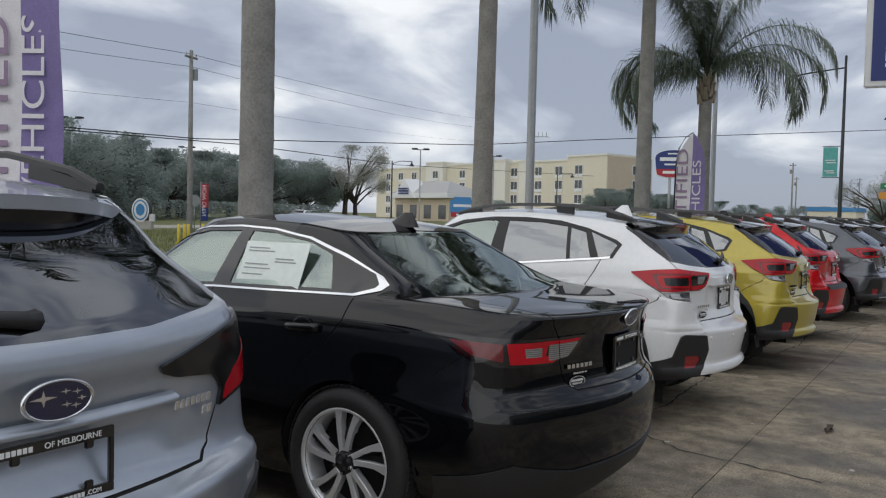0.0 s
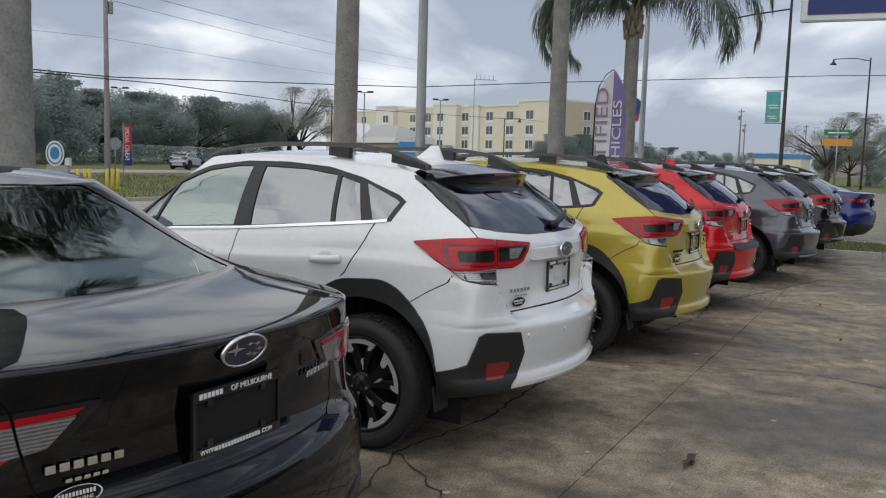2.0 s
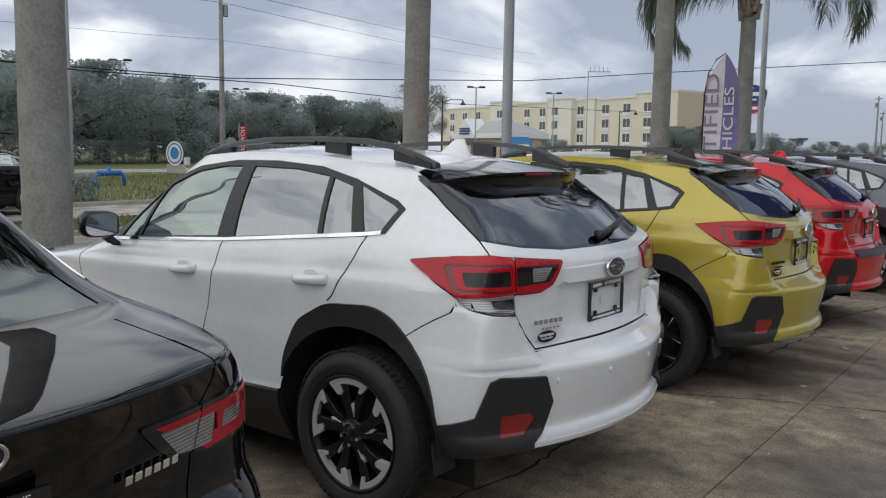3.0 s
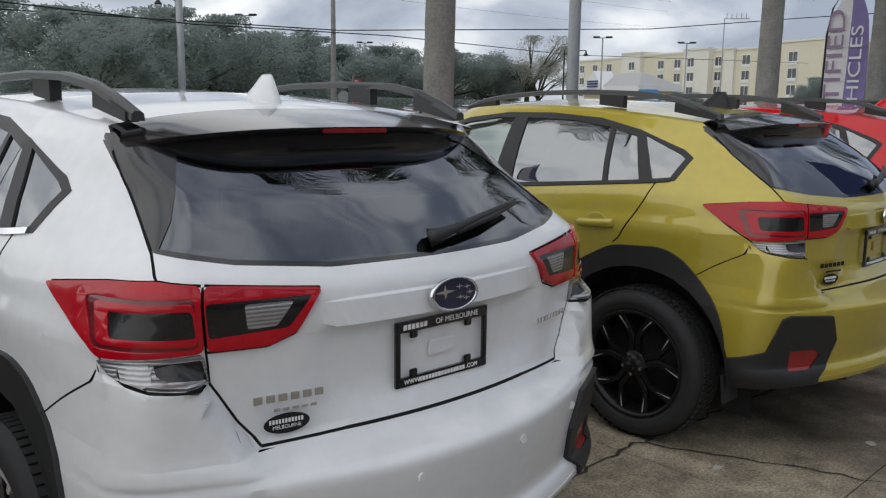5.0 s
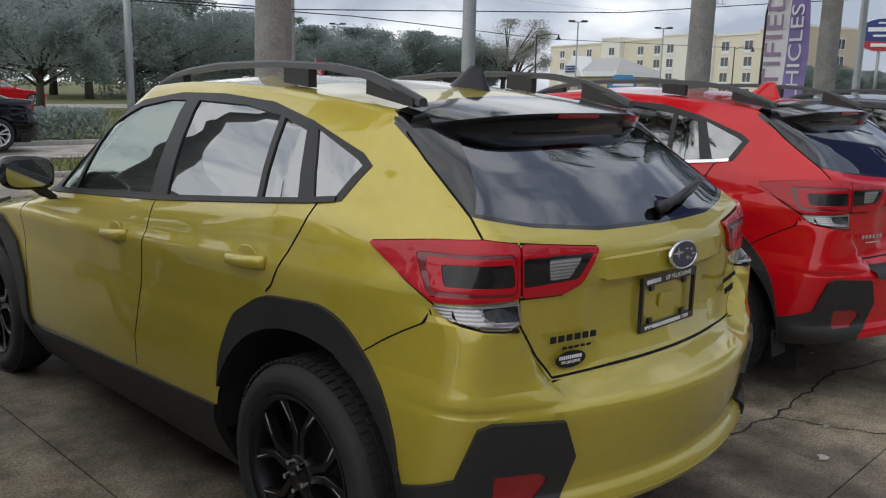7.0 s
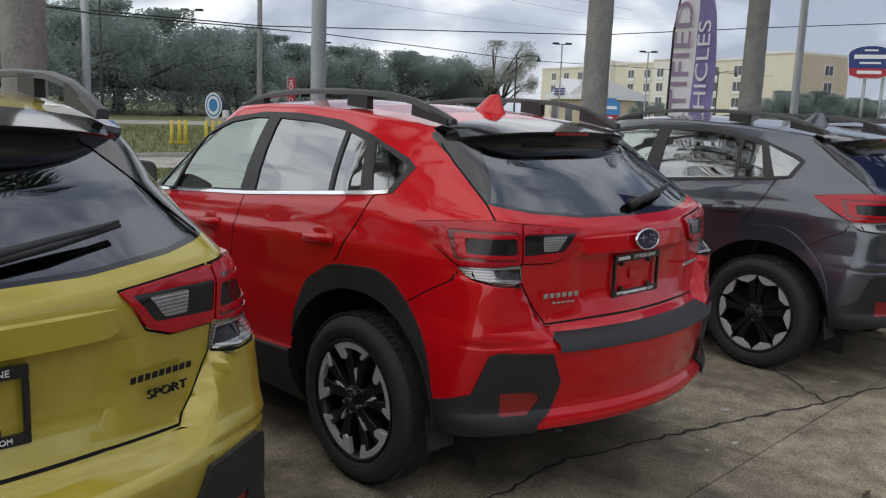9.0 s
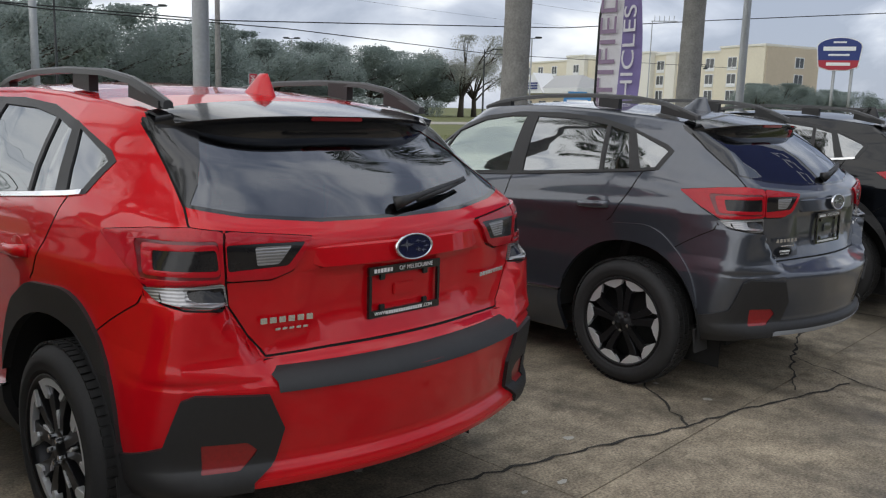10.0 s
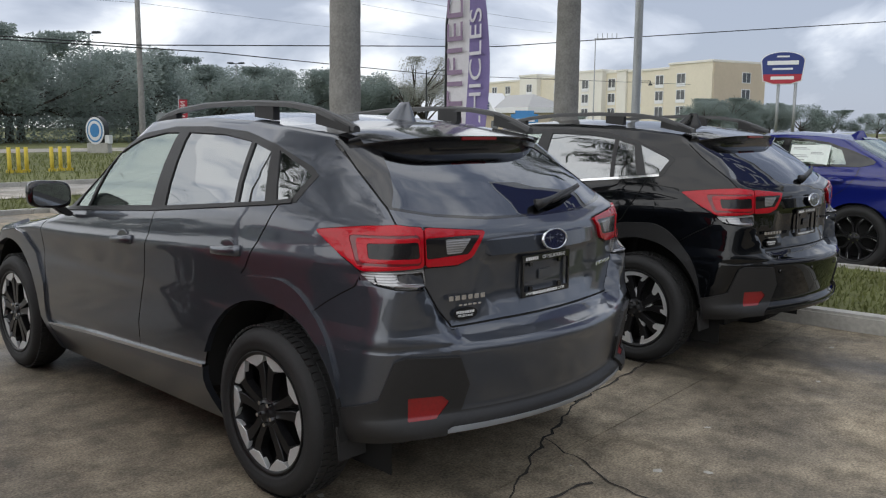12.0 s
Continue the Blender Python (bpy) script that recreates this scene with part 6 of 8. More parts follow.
def estate(paint_mat):
    """A larger estate car: the tail that shows, with smoked angular lamps."""
    car = new("parked_car")
    if "estate" not in SKINS:
        spec = dict(CROSSOVER)
        sk = Skin(spec)
        for p in sk.v:
            p[0], p[1], p[2] = p[0] * 1.035, p[1] * 1.09, p[2] * 1.045
        sk.f = [[f[0], f[1], sk.extent(f[0])] for f in sk.f]
        tail = lambda u, v, z: v < 0.80
        side = lambda u, v, z: u < -0.45 and v > 0.5 and z > 1.08
        sk.region("trim", "S", [(3.05, 1.08), (1.9, 1.155), (0.95, 1.24), (0.84, 1.27), (0.86, 1.38), (1.1, 1.49), (1.5, 1.555), (2.0, 1.56), (2.3, 1.52), (2.6, 1.43), (2.85, 1.29)], side)
        sk.region("win_side", "S", [(2.95, 1.10), (1.9, 1.175), (1.0, 1.255), (0.92, 1.28), (0.94, 1.37), (1.15, 1.46), (1.5, 1.53), (2.0, 1.535), (2.25, 1.50), (2.55, 1.41), (2.78, 1.29)], side, ("trim",))
        sk.region("tailgate", "D", [(-1.45, 1.50), (-1.14, 1.245), (-1.08, 1.20), (-0.93, 1.13), (-0.88, 0.90), (-0.80, 0.80), (-0.70, 0.765), (0.1, 0.765), (0.1, 1.7), (-1.45, 1.7)], lambda u, v, z: v < 0.80)
        sk.region("win_back", "D", [(-1.40, 1.46), (-1.12, 1.235), (-0.90, 1.20), (-0.55, 1.172), (0.1, 1.165), (0.1, 1.7), (-1.40, 1.7)], lambda u, v, z: v < 0.80 and z > 1.1)
        sk.region("lamp_house", "D", rounded([(-1.38, 1.180), (-1.06, 1.172), (-0.54, 1.062), (-0.62, 1.022), (-0.84, 1.000), (-0.90, 0.955), (-0.88, 0.895), (-1.05, 0.925), (-1.30, 1.01)], 0.014), tail)
        sk.region("lamp_red", "D", rounded([(-1.36, 1.168), (-1.20, 1.165), (-1.12, 1.06), (-0.985, 1.005), (-0.925, 0.955), (-0.91, 0.910), (-1.05, 0.938), (-1.28, 1.015)], 0.010), tail)
        sk.region("clad", "D", [(-1.7, 0.62), (-1.15, 0.66), (-0.95, 0.60), (-0.85, 0.46), (0.1, 0.46), (0.1, 0.1), (-1.7, 0.1)], lambda u, v, z: v < 0.8)
        for cv in (0.975, 3.80):
            sk.region("hole", "S", arch_poly(cv, 0.36, 0.40), lambda u, v, z: u < -0.4 and z < 1.05)
        sk.seam("D", [(-1.14, 1.245), (-1.08, 1.205)], 0.007, tail, ("body", "tailgate"))
        sk.seam("D", [(-0.88, 0.90), (-0.80, 0.80), (-0.70, 0.765), (-0.2, 0.765), (0.0, 0.765)], 0.008, tail, ("body", "tailgate"))
        SKINS["estate"] = sk
    sk = SKINS["estate"]
    sk.emit("body", "body_shell", paint_mat, car, label="painted body shell, roof and bumper")
    gate = sk.emit("tailgate", "tailgate", paint_mat, car)
    sk.emit("win_back", "rear_window", M["glass_hatch"], gate)
    sk.emit("gap", "panel_seam", M["gap"], car, lift=-0.004, split=True)
    sk.emit("clad", "bumper_cladding", M["plastic"], car, lift=0.012, rim=0.03)
    for s in (-1, 1):
        sk.emit("trim", "window_surround", M["gloss_black"], car, s, 0.002, rim=0.01)
        sk.emit("win_side", "window_pane", M["glass_dark"], car, s)
        lamp = sk.emit("lamp_house", "tail_lamp", M["lens_dark"], car, s, 0.012, "smoked and red angular tail lamp", 0.025)
        sk.emit("lamp_red", "red_lens", M["lens_red"], lamp, s, 0.014, rim=0.015)
        for v in (0.975, 3.80):
            wheel(car, s * 0.90, v, s, "swirl", 0.36)
        path = [(0.60, 0.85 + 1.6 * k / 20, lerp_table([(0.85, 1.555), (1.0, 1.61), (1.4, 1.675), (2.0, 1.68), (2.3, 1.65), (2.45, 1.60)], 0.85 + 1.6 * k / 20)[0]) for k in range(21)]
        sweep_rail(car, s, path, [(0.87, 1.25, 1.54, 1.59, 1.57, 1.65, 0.60), (2.1, 2.44, 1.58, 1.54, 1.66, 1.60, 0.60)], M["plastic"])
    us = [-0.625 + 1.25 * k / 20 for k in range(21)]
    vs, fs = [], []
    for u in us:
        e = abs(u) / 0.625
        vl, zl, z0 = 0.59 + 0.18 * e ** 3.5, 1.518 - 0.042 * e ** 3, 1.569 - 0.045 * e ** 2.5
        vs += [(u, 0.88 - 0.05 * e * e, z0), (u, vl, zl), (u, vl + 0.008, zl - 0.02), (u, vl + 0.03, zl - 0.09 * (e < 0.9) - 0.02), (u, 0.76, zl - 0.09 * (e < 0.9) - 0.03)]
    for j in range(20):
        fs += [(j * 5 + k, j * 5 + k + 1, j * 5 + 6 + k, j * 5 + 5 + k) for k in range(4)]
    bm = bmesh.new()
    add_mesh(bm, vs, fs)
    bmesh.ops.recalc_face_normals(bm, faces=bm.faces[:])
    sp = part("spoiler", bm, M["gloss_black"], gate, "gloss black roof spoiler", True)
    sp.data.set_sharp_from_angle(angle=radians(38))
    vs, fs = [], []
    for u in us:
        e = abs(u) / 0.625
        vl, zl, z0 = 0.59 + 0.18 * e ** 3.5, 1.518 - 0.042 * e ** 3, 1.569 - 0.045 * e ** 2.5
        vs += [(u, 0.90 - 0.05 * e * e, z0 + 0.006), (u, vl - 0.006, zl + 0.007), (u, vl - 0.004, zl - 0.034), (u, vl + 0.03, zl - 0.038)]
    for j in range(20):
        fs += [(j * 4 + k, j * 4 + k + 1, j * 4 + 5 + k, j * 4 + 4 + k) for k in range(3)]
    bm = bmesh.new()
    add_mesh(bm, vs, fs)
    bmesh.ops.recalc_face_normals(bm, faces=bm.faces[:])
    lid = part("spoiler_top", bm, paint_mat, gate, "", True)
    lid.data.set_sharp_from_angle(angle=radians(38))
    badge(car, 0.0, 0.150, 1.035, -0.05, 0.095, 0.05)
    plate_frame(car, 0.0, 0.165, 0.86, 0.0, paint_mat)
    word_bars(gate, 0.47, 0.225, 0.93, 0, 0.22, 7, 0.024, 0.024, M["chrome"], "raised model name in plain strokes", 0.15)
    word_bars(gate, 0.53, 0.235, 0.895, 0, 0.22, 2, 0.024, 0.026, M["chrome"], "small raised trim mark", 0.15)
    vs, fs = [], []
    for k in range(21):
        u = -0.40 + 0.8 * k / 20
        sv = 0.172 + 0.125 * (u / 0.67) ** 2
        vs += [(u, sv + 0.01, 0.985), (u, sv - 0.016, 0.972), (u, sv - 0.02, 0.958), (u, sv + 0.01, 0.95)]
    for j in range(20):
        fs += [(j * 4 + k, j * 4 + k + 1, j * 4 + 5 + k, j * 4 + 4 + k) for k in range(3)]
    bm = bmesh.new()
    add_mesh(bm, vs, fs)
    bmesh.ops.recalc_face_normals(bm, faces=bm.faces[:])
    part("plate_light_bar", bm, paint_mat, gate, "", True)
    bm = bmesh.new()
    add_mesh(bm, *tube([(0.0, 0.25, 1.215), (-0.03, 0.235, 1.22), (-0.4, 0.33, 1.26)], [0.03, 0.022, 0.01], 8))
    part("rear_wiper", bm, M["plastic"], gate, "", True)
    bm = bmesh.new()
    box_into(bm, -0.66, 0.4, 0.2, 0.66, 4.3, 0.32)
    box_into(bm, -0.66, 0.6, 0.34, 0.66, 3.3, 0.9, 0.05)
    part("underbody", bm, M["under"], car)
    return car


saloon = sedan(M["black"], "swirl")
saloon.matrix_basis = at(-5.465, 0.02, -0.6)
tagged(saloon, "glossy black saloon with chrome window strips", "car", "row of parked cars")
blue_car = sedan(M["blue"], "sport", "gloss_black")
blue_car.matrix_basis = at(13.1, -0.75, -4.0)
tagged(blue_car, "metallic blue saloon beyond the grass island", "car", "row of parked cars")
wagon = estate(M["silver"])
wagon.matrix_basis = at(-8.13, 0.40, -0.6)
tagged(wagon, "silver grey estate car with smoked tail lamps", "car", "row of parked cars")


# ---- palms, poles and signs ----
M["trunk"] = material("palm_trunk", (0.245, 0.24, 0.225), 0.9, vary=0.35, scale=4, bump=0.7, bscale=25)
M["frond"] = material("palm_leaflets", (0.085, 0.115, 0.075), 0.55, vary=0.35, scale=3, island=0.4)
M["boot"] = material("palm_boots", (0.32, 0.28, 0.22), 0.9, vary=0.35, scale=8, bump=0.6, bscale=20)
M["dark_pole"] = material("dark_painted_steel", (0.02, 0.024, 0.024), 0.5, 0.3, vary=0.15)
M["wood_pole"] = material("weathered_wood_pole", (0.21, 0.205, 0.195), 0.9, vary=0.3, scale=5, bump=0.5, bscale=30)
M["wire"] = material("black_cable", (0.015, 0.015, 0.017), 0.6, vary=0)
M["sign_white"] = material("white_sign_face", (0.72, 0.73, 0.74), 0.5, vary=0.06)
M["sign_blue"] = material("blue_sign_face", (0.012, 0.030, 0.17), 0.45, vary=0.08)
M["sign_lightblue"] = material("light_blue_sign_face", (0.05, 0.22, 0.48), 0.5, vary=0.08)
M["sign_red"] = material("red_sign_face", (0.36, 0.02, 0.04), 0.5, vary=0.08)
M["teal"] = material("teal_banner", (0.10, 0.36, 0.34), 0.8, vary=0.15)
M["purple"] = material("purple_flag_cloth", (0.22, 0.18, 0.38), 0.85, vary=0.15, bump=0.1, bscale=200)
M["flag_white"] = material("pale_flag_cloth", (0.72, 0.71, 0.74), 0.85, vary=0.10, bump=0.1, bscale=200)
M["maroon"] = material("mauve_flag_print", (0.30, 0.22, 0.32), 0.85, vary=0.1)


def frond(parent, base, az, rise, length, droop, seed, leaf=0.55):
    """One feather leaf: an arching midrib with hanging leaflets."""
    rnd = random.Random(seed)
    pts = []
    n = 15
    d = Vector((math.cos(az), math.sin(az), 0))
    p, ang = Vector(base), rise
    for k in range(n + 1):
        pts.append(p.copy())
        p = p + (d * math.cos(ang) + Vector((0, 0, math.sin(ang)))) * (length / n)
        ang -= droop / n * (0.6 + 0.9 * k / n)
    vs, fs = tube(pts, [0.022 * (1 - 0.85 * k / n) for k in range(n + 1)], 5)
    side = Vector((-d.y, d.x, 0))
    for k in range(2, n + 1):
        for sub in range(11):
            for s in (-1, 1):
                f = (sub + rnd.random()) / 11
                q = pts[k - 1].lerp(pts[k], f)
                t = (k - 1 + f) / n
                ln = leaf * (0.45 + 1.1 * math.sin(math.pi * min(1, t * 0.85 + 0.12))) * rnd.uniform(0.75, 1.1)
                fwd = (pts[k] - pts[k - 1]).normalized()
                way = (side * s * rnd.uniform(0.55, 1.0) + fwd * rnd.uniform(0.35, 0.8) + Vector((0, 0, rnd.uniform(-0.5, 0.25)))).normalized()
                mid = q + way * ln * 0.5
                tip = mid + (way + Vector((0, 0, -rnd.uniform(0.9, 2.0)))).normalized() * ln * 0.75
                w = Vector((0, 0, 1)).cross(way).normalized() * 0.008 + Vector((0, 0, 0.003))
                i = len(vs)
                vs += [q - w * 0.6, q + w * 0.6, mid + w, mid - w, tip]
                fs += [(i, i + 1, i + 2, i + 3), (i + 3, i + 2, i + 4)]
    return link_mesh("frond", vs, fs, M["frond"], parent, "", False)


def palm(x, y, height, r0, r1, lean, seed, label, fronds=15, bend=0.0, leaf=0.68, trimmed=()):
    thing = new("palm_tree")
    thing.matrix_basis = Matrix.Translation((x, y, 0))
    rnd = random.Random(seed)
    pts, rad = [], []
    n = int(height / 0.12)
    for k in range(n + 1):
        t = k / n
        pts.append((lean[0] * t + bend * math.sin(math.pi * t), lean[1] * t, height * t))
        rad.append((r0 + (r1 - r0) * t) * (1 + 0.012 * (k % 2) + 0.010 * math.sin(k * 1.7) + (0.25 * max(0, 1 - t * 18))))
    vs, fs = tube(pts, rad, 20)
    link_mesh("trunk", vs, fs, M["trunk"], thing)
    top = Vector(pts[-1])
    bm = bmesh.new()
    for k in range(22):
        a = k * 2.4
        z = 0.02 + 0.03 * k
        r = r1 * (1.25 - 0.02 * k)
        bmesh.ops.create_cone(bm, cap_ends=True, segments=6, radius1=0.10, radius2=0.03, depth=0.34, matrix=Matrix.Translation(top + Vector((r * math.cos(a), r * math.sin(a), z))) @ Matrix.Rotation(a, 4, "Z") @ Matrix.Rotation(0.35, 4, "Y"))
    part("crownshaft", bm, M["boot"], thing, "", True)
    for k, (az, rise, length, droop) in enumerate(trimmed):
        frond(thing, top + Vector((0, 0, 0.5)), az + rnd.uniform(-0.1, 0.1), rise, length, droop, seed * 100 + 50 + k, leaf)
    for k in range(fronds):
        az = k * 2.39996 + rnd.uniform(-0.2, 0.2)
        rise = 1.30 - 1.15 * (k / fronds) + rnd.uniform(-0.1, 0.1)
        frond(thing, top + Vector((0, 0, 0.45 + 0.25 * (1 - k / fronds))), az, rise, rnd.uniform(3.0, 3.9), 2.3 + rnd.uniform(-0.2, 0.5), seed * 100 + k, leaf)
    return tagged(thing, label, "palm tree", "palms along the car park")


palm(-2.39, 5.61, 7.6, 0.20, 0.165, (0.0, 0.0), 1, "tall palm with a smooth grey trunk")
palm(1.89, 5.12, 7.9, 0.165, 0.12, (0.15, 0.0), 2, "tall palm with a slim grey trunk")
palm(9.26, 5.11, 7.3, 0.185, 0.15, (0.10, 0.0), 3, "tall palm with a ringed grey trunk")
palm(13.75, 4.98, 4.75, 0.20, 0.165, (0.06, 0.0), 4, "palm with drooping feathery green fronds", 0, trimmed=(
    # two sides of old fronds hanging out, and a tuft of young upright ones
    (-1.30, 0.90, 4.3, 2.9), (-1.75, 0.75, 3.9, 3.0), (-0.85, 0.85, 4.0, 3.0), (-1.45, 1.10, 4.4, 2.7), (-0.4, 1.0, 3.6, 2.9),
    (1.90, 0.70, 3.5, 3.1), (1.45, 0.80, 3.3, 3.2), (2.40, 0.85, 3.5, 3.0), (2.05, 0.50, 2.9, 3.2), (1.7, 1.0, 3.7, 3.0),
    (0.3, 1.45, 3.4, 0.7), (1.5, 1.42, 3.6, 0.9), (2.7, 1.45, 3.4, 0.8), (-0.9, 1.4, 3.6, 0.9), (-2.2, 1.45, 3.5, 0.8), (3.6, 1.35, 3.4, 1.0), (-2.9, 1.25, 3.6, 1.6), (0.9, 1.5, 3.2, 0.5)))


def pole(name, x, y, h, r0, r1, mat, label, category, sides=14):
    thing = new(name)
    thing.matrix_basis = Matrix.Translation((x, y, -0.06))
    link_mesh("pole_shaft", *tube([(0, 0, 0), (0, 0, 0.25), (0, 0, h)], [r0, r0, r1], sides), mat, thing)
    bm = bmesh.new()
    box_into(bm, -r0 * 1.5, -r0 * 1.5, 0, r0 * 1.5, r0 * 1.5, 0.10, 0.01)
    part("base_plate", bm, mat, thing)
    return tagged(thing, label, category)


pole("light_pole", 5.27, 5.97, 9.5, 0.085, 0.07, M["galv"], "tall grey metal light pole", "light pole")
pole("light_pole", 17.24, 5.61, 9.5, 0.085, 0.06, M["galv"], "tall grey metal light pole", "light pole")
pole("light_pole", 17.4, 40.7, 12.5, 0.20, 0.16, M["galv"], "tall pale concrete pole beyond the road", "utility pole")


def lot_lamp(x, y, h, az, label="parking lot lamp with a twin flat head"):
    t = pole("street_lamp", x, y, h, 0.11, 0.08, M["galv"], label, "street lamp", 8)
    bm = bmesh.new()
    box_into(bm, -0.95, -0.05, h - 0.05, 0.95, 0.05, h + 0.03)
    part("arm", bm, M["dark_pole"], t)
    for s in (-1, 1):
        bm = bmesh.new()
        box_into(bm, s * 0.35, -0.25, h - 0.02, s * 1.15, 0.25, h + 0.18, 0.05)
        part("lamp_head", bm, M["dark_pole"], t)
    t.matrix_basis = Matrix.Translation((x, y, -0.06)) @ Matrix.Rotation(az, 4, "Z")
    return t


for x, y, h in ((81.9, 59.9, 9.8), (96.4, 57.0, 9.9), (44.0, 78.0, 10.5), (34.0, 86.0, 10.2), (72.0, 93.0, 10.0)):
    lot_lamp(x, y, h, -0.9)


def utility_pole(x, y, h, az):
    t = pole("utility_pole", x, y, h, 0.19, 0.12, M["wood_pole"], "weathered wooden utility pole with a transformer bracket", "utility pole", 10)
    bm = bmesh.new()
    box_into(bm, -0.6, -0.06, h - 0.5, 0.6, 0.06, h - 0.38)
    part("crossarm", bm, M["wood_pole"], t)
    bm = bmesh.new()
    bmesh.ops.create_cone(bm, cap_ends=True, segments=12, radius1=0.2, radius2=0.2, depth=0.7, matrix=Matrix.Translation((0.38, 0, h - 1.5)))
    part("transformer", bm, M["galv"], t)
    for k in (-0.5, 0.0, 0.5):
        bm = bmesh.new()
        bmesh.ops.create_cone(bm, cap_ends=True, segments=8, radius1=0.05, radius2=0.03, depth=0.22, matrix=Matrix.Translation((k, 0, h - 0.28)))
        part("insulator", bm, M["galv"], t)
    t.matrix_basis = Matrix.Translation((x, y, -0.06)) @ Matrix.Rotation(az, 4, "Z")


utility_pole(28.2, 41.9, 11.7, 0.2)
for x, y, h in ((150.0, 26.0, 12.0), (215.0, 22.0, 12.5), (190.0, 32.0, 11.5)):
    utility_pole(x, y, h, 1.2)


def cable(points, r, sag=0.0):
    pts = []
    for a, b in zip(points, points[1:]):
        for k in range(12):
            t = k / 12
            p = Vector(a).lerp(Vector(b), t)
            p.z -= sag * 4 * t * (1 - t)
            pts.append(p)
    pts.append(Vector(points[-1]))
    ob = link_mesh("overhead_cable", *tube(pts, r, 6), M["wire"])
    tagged(ob, "thin black overhead cable strung between poles", "cable", "overhead cables")


cable([(-25.0, 24.0, 5.0), (17.1, 38.8, 5.36), (33.9, 43.2, 6.09), (68.0, 53.9, 6.86), (139.0, 59.0, 9.2)], 0.035)
cable([(-20.0, 46.0, 5.4), (27.1, 40.0, 5.81), (51.2, 33.9, 7.25), (60.3, 26.7, 8.3), (80.4, 6.0, 10.4), (95.0, -15.0, 11.5)], 0.035)
cable([(-20.0, 40.0, 10.4), (28.2, 41.9, 11.4), (120.0, 74.0, 18.5)], 0.015, 0.4)
cable([(-20.0, 39.5, 9.3), (28.2, 41.9, 10.6), (120.0, 74.4, 17.0)], 0.013, 0.5)
cable([(-20.0, 39.0, 7.2), (28.2, 41.9, 8.3), (130.0, 74.0, 15.0)], 0.009, 0.5)


def street_banner_pole(x, y, h):
    t = pole("street_lamp", x, y, h, 0.13, 0.07, M["dark_pole"], "black street lamp with a teal banner and long arm", "street lamp", 12)
    link_mesh("arm", *tube([(0, 0, h - 0.7), (0.2, 2.0, h - 0.85), (0.3, 3.4, h - 1.05)], 0.045, 8), M["dark_pole"], t)
    bm = bmesh.new()
    box_into(bm, -0.02, 0.22, 4.3, 0.02, 1.02, 6.05)
    for q in bm.verts:
        q.co.x += 0.03 * math.sin(q.co.z * 3)
    part("banner", bm, M["teal"], t, "teal banner with a white wave")
    bm = bmesh.new()
    for k, (y0, y1, z) in enumerate(((0.34, 0.9, 5.25), (0.3, 0.84, 5.10), (0.4, 0.9, 4.62), (0.36, 0.8, 4.50))):
        box_into(bm, -0.05, y0, z, -0.035, y1, z + 0.05)
    part("banner_print", bm, M["sign_white"], t)
    for z in (4.25, 6.1):
        bm = bmesh.new()
        box_into(bm, -0.02, 0.05, z - 0.02, 0.02, 1.08, z + 0.02)
        part("banner_bracket", bm, M["dark_pole"], t)


street_banner_pole(45.3, 5.4, 11.4)


def hook_lamp(x, y, h, reach, az):
    t = pole("street_lamp", x, y, h, 0.10, 0.06, M["dark_pole"], "dark street lamp with a bell-shaped hanging head", "street lamp", 10)
    link_mesh("arm", *tube([(0, 0, h - 0.3), (0.4 * reach, 0, h), (reach, 0, h)], 0.04, 6), M["dark_pole"], t)
    link_mesh("lamp_head", [(reach + a, b, c) for a, b, c in [(r * math.cos(k * 0.6283), r * math.sin(k * 0.6283), z) for z, r in ((h, 0.05), (h - 0.25, 0.10), (h - 0.42, 0.26), (h - 0.5, 0.28)) for k in range(10)]], [(j * 10 + k, j * 10 + (k + 1) % 10, j * 10 + 10 + (k + 1) % 10, j * 10 + 10 + k) for j in range(3) for k in range(10)], M["dark_pole"], t)
    t.matrix_basis = Matrix.Translation((x, y, -0.06)) @ Matrix.Rotation(az, 4, "Z")


hook_lamp(76.0, 2.6, 11.5, 3.0, 1.45)
hook_lamp(60.5, 49.0, 6.8, 2.0, -0.9)
hook_lamp(92.0, 45.0, 7.2, 2.0, -0.9)
hook_lamp(24.0, 54.0, 8.6, 1.2, 2.4)


def tv_mast(x, y, h):
    t = pole("aerial_mast", x, y, h, 0.08, 0.05, M["galv"], "thin metal mast with a horizontal antenna", "mast", 6)
    bm = bmesh.new()
    box_into(bm, -0.1, -0.04, h - 0.05, 2.6, 0.04, h + 0.03)
    for k in range(5):
        box_into(bm, 0.5 * k + 0.2, -0.03, h, 0.5 * k + 0.26, 0.03, h + 0.55)
    part("antenna", bm, M["galv"], t)
    t.matrix_basis = Matrix.Translation((x, y, 0)) @ Matrix.Rotation(-1.0, 4, "Z")


tv_mast(83.6, 45.2, 11.2)


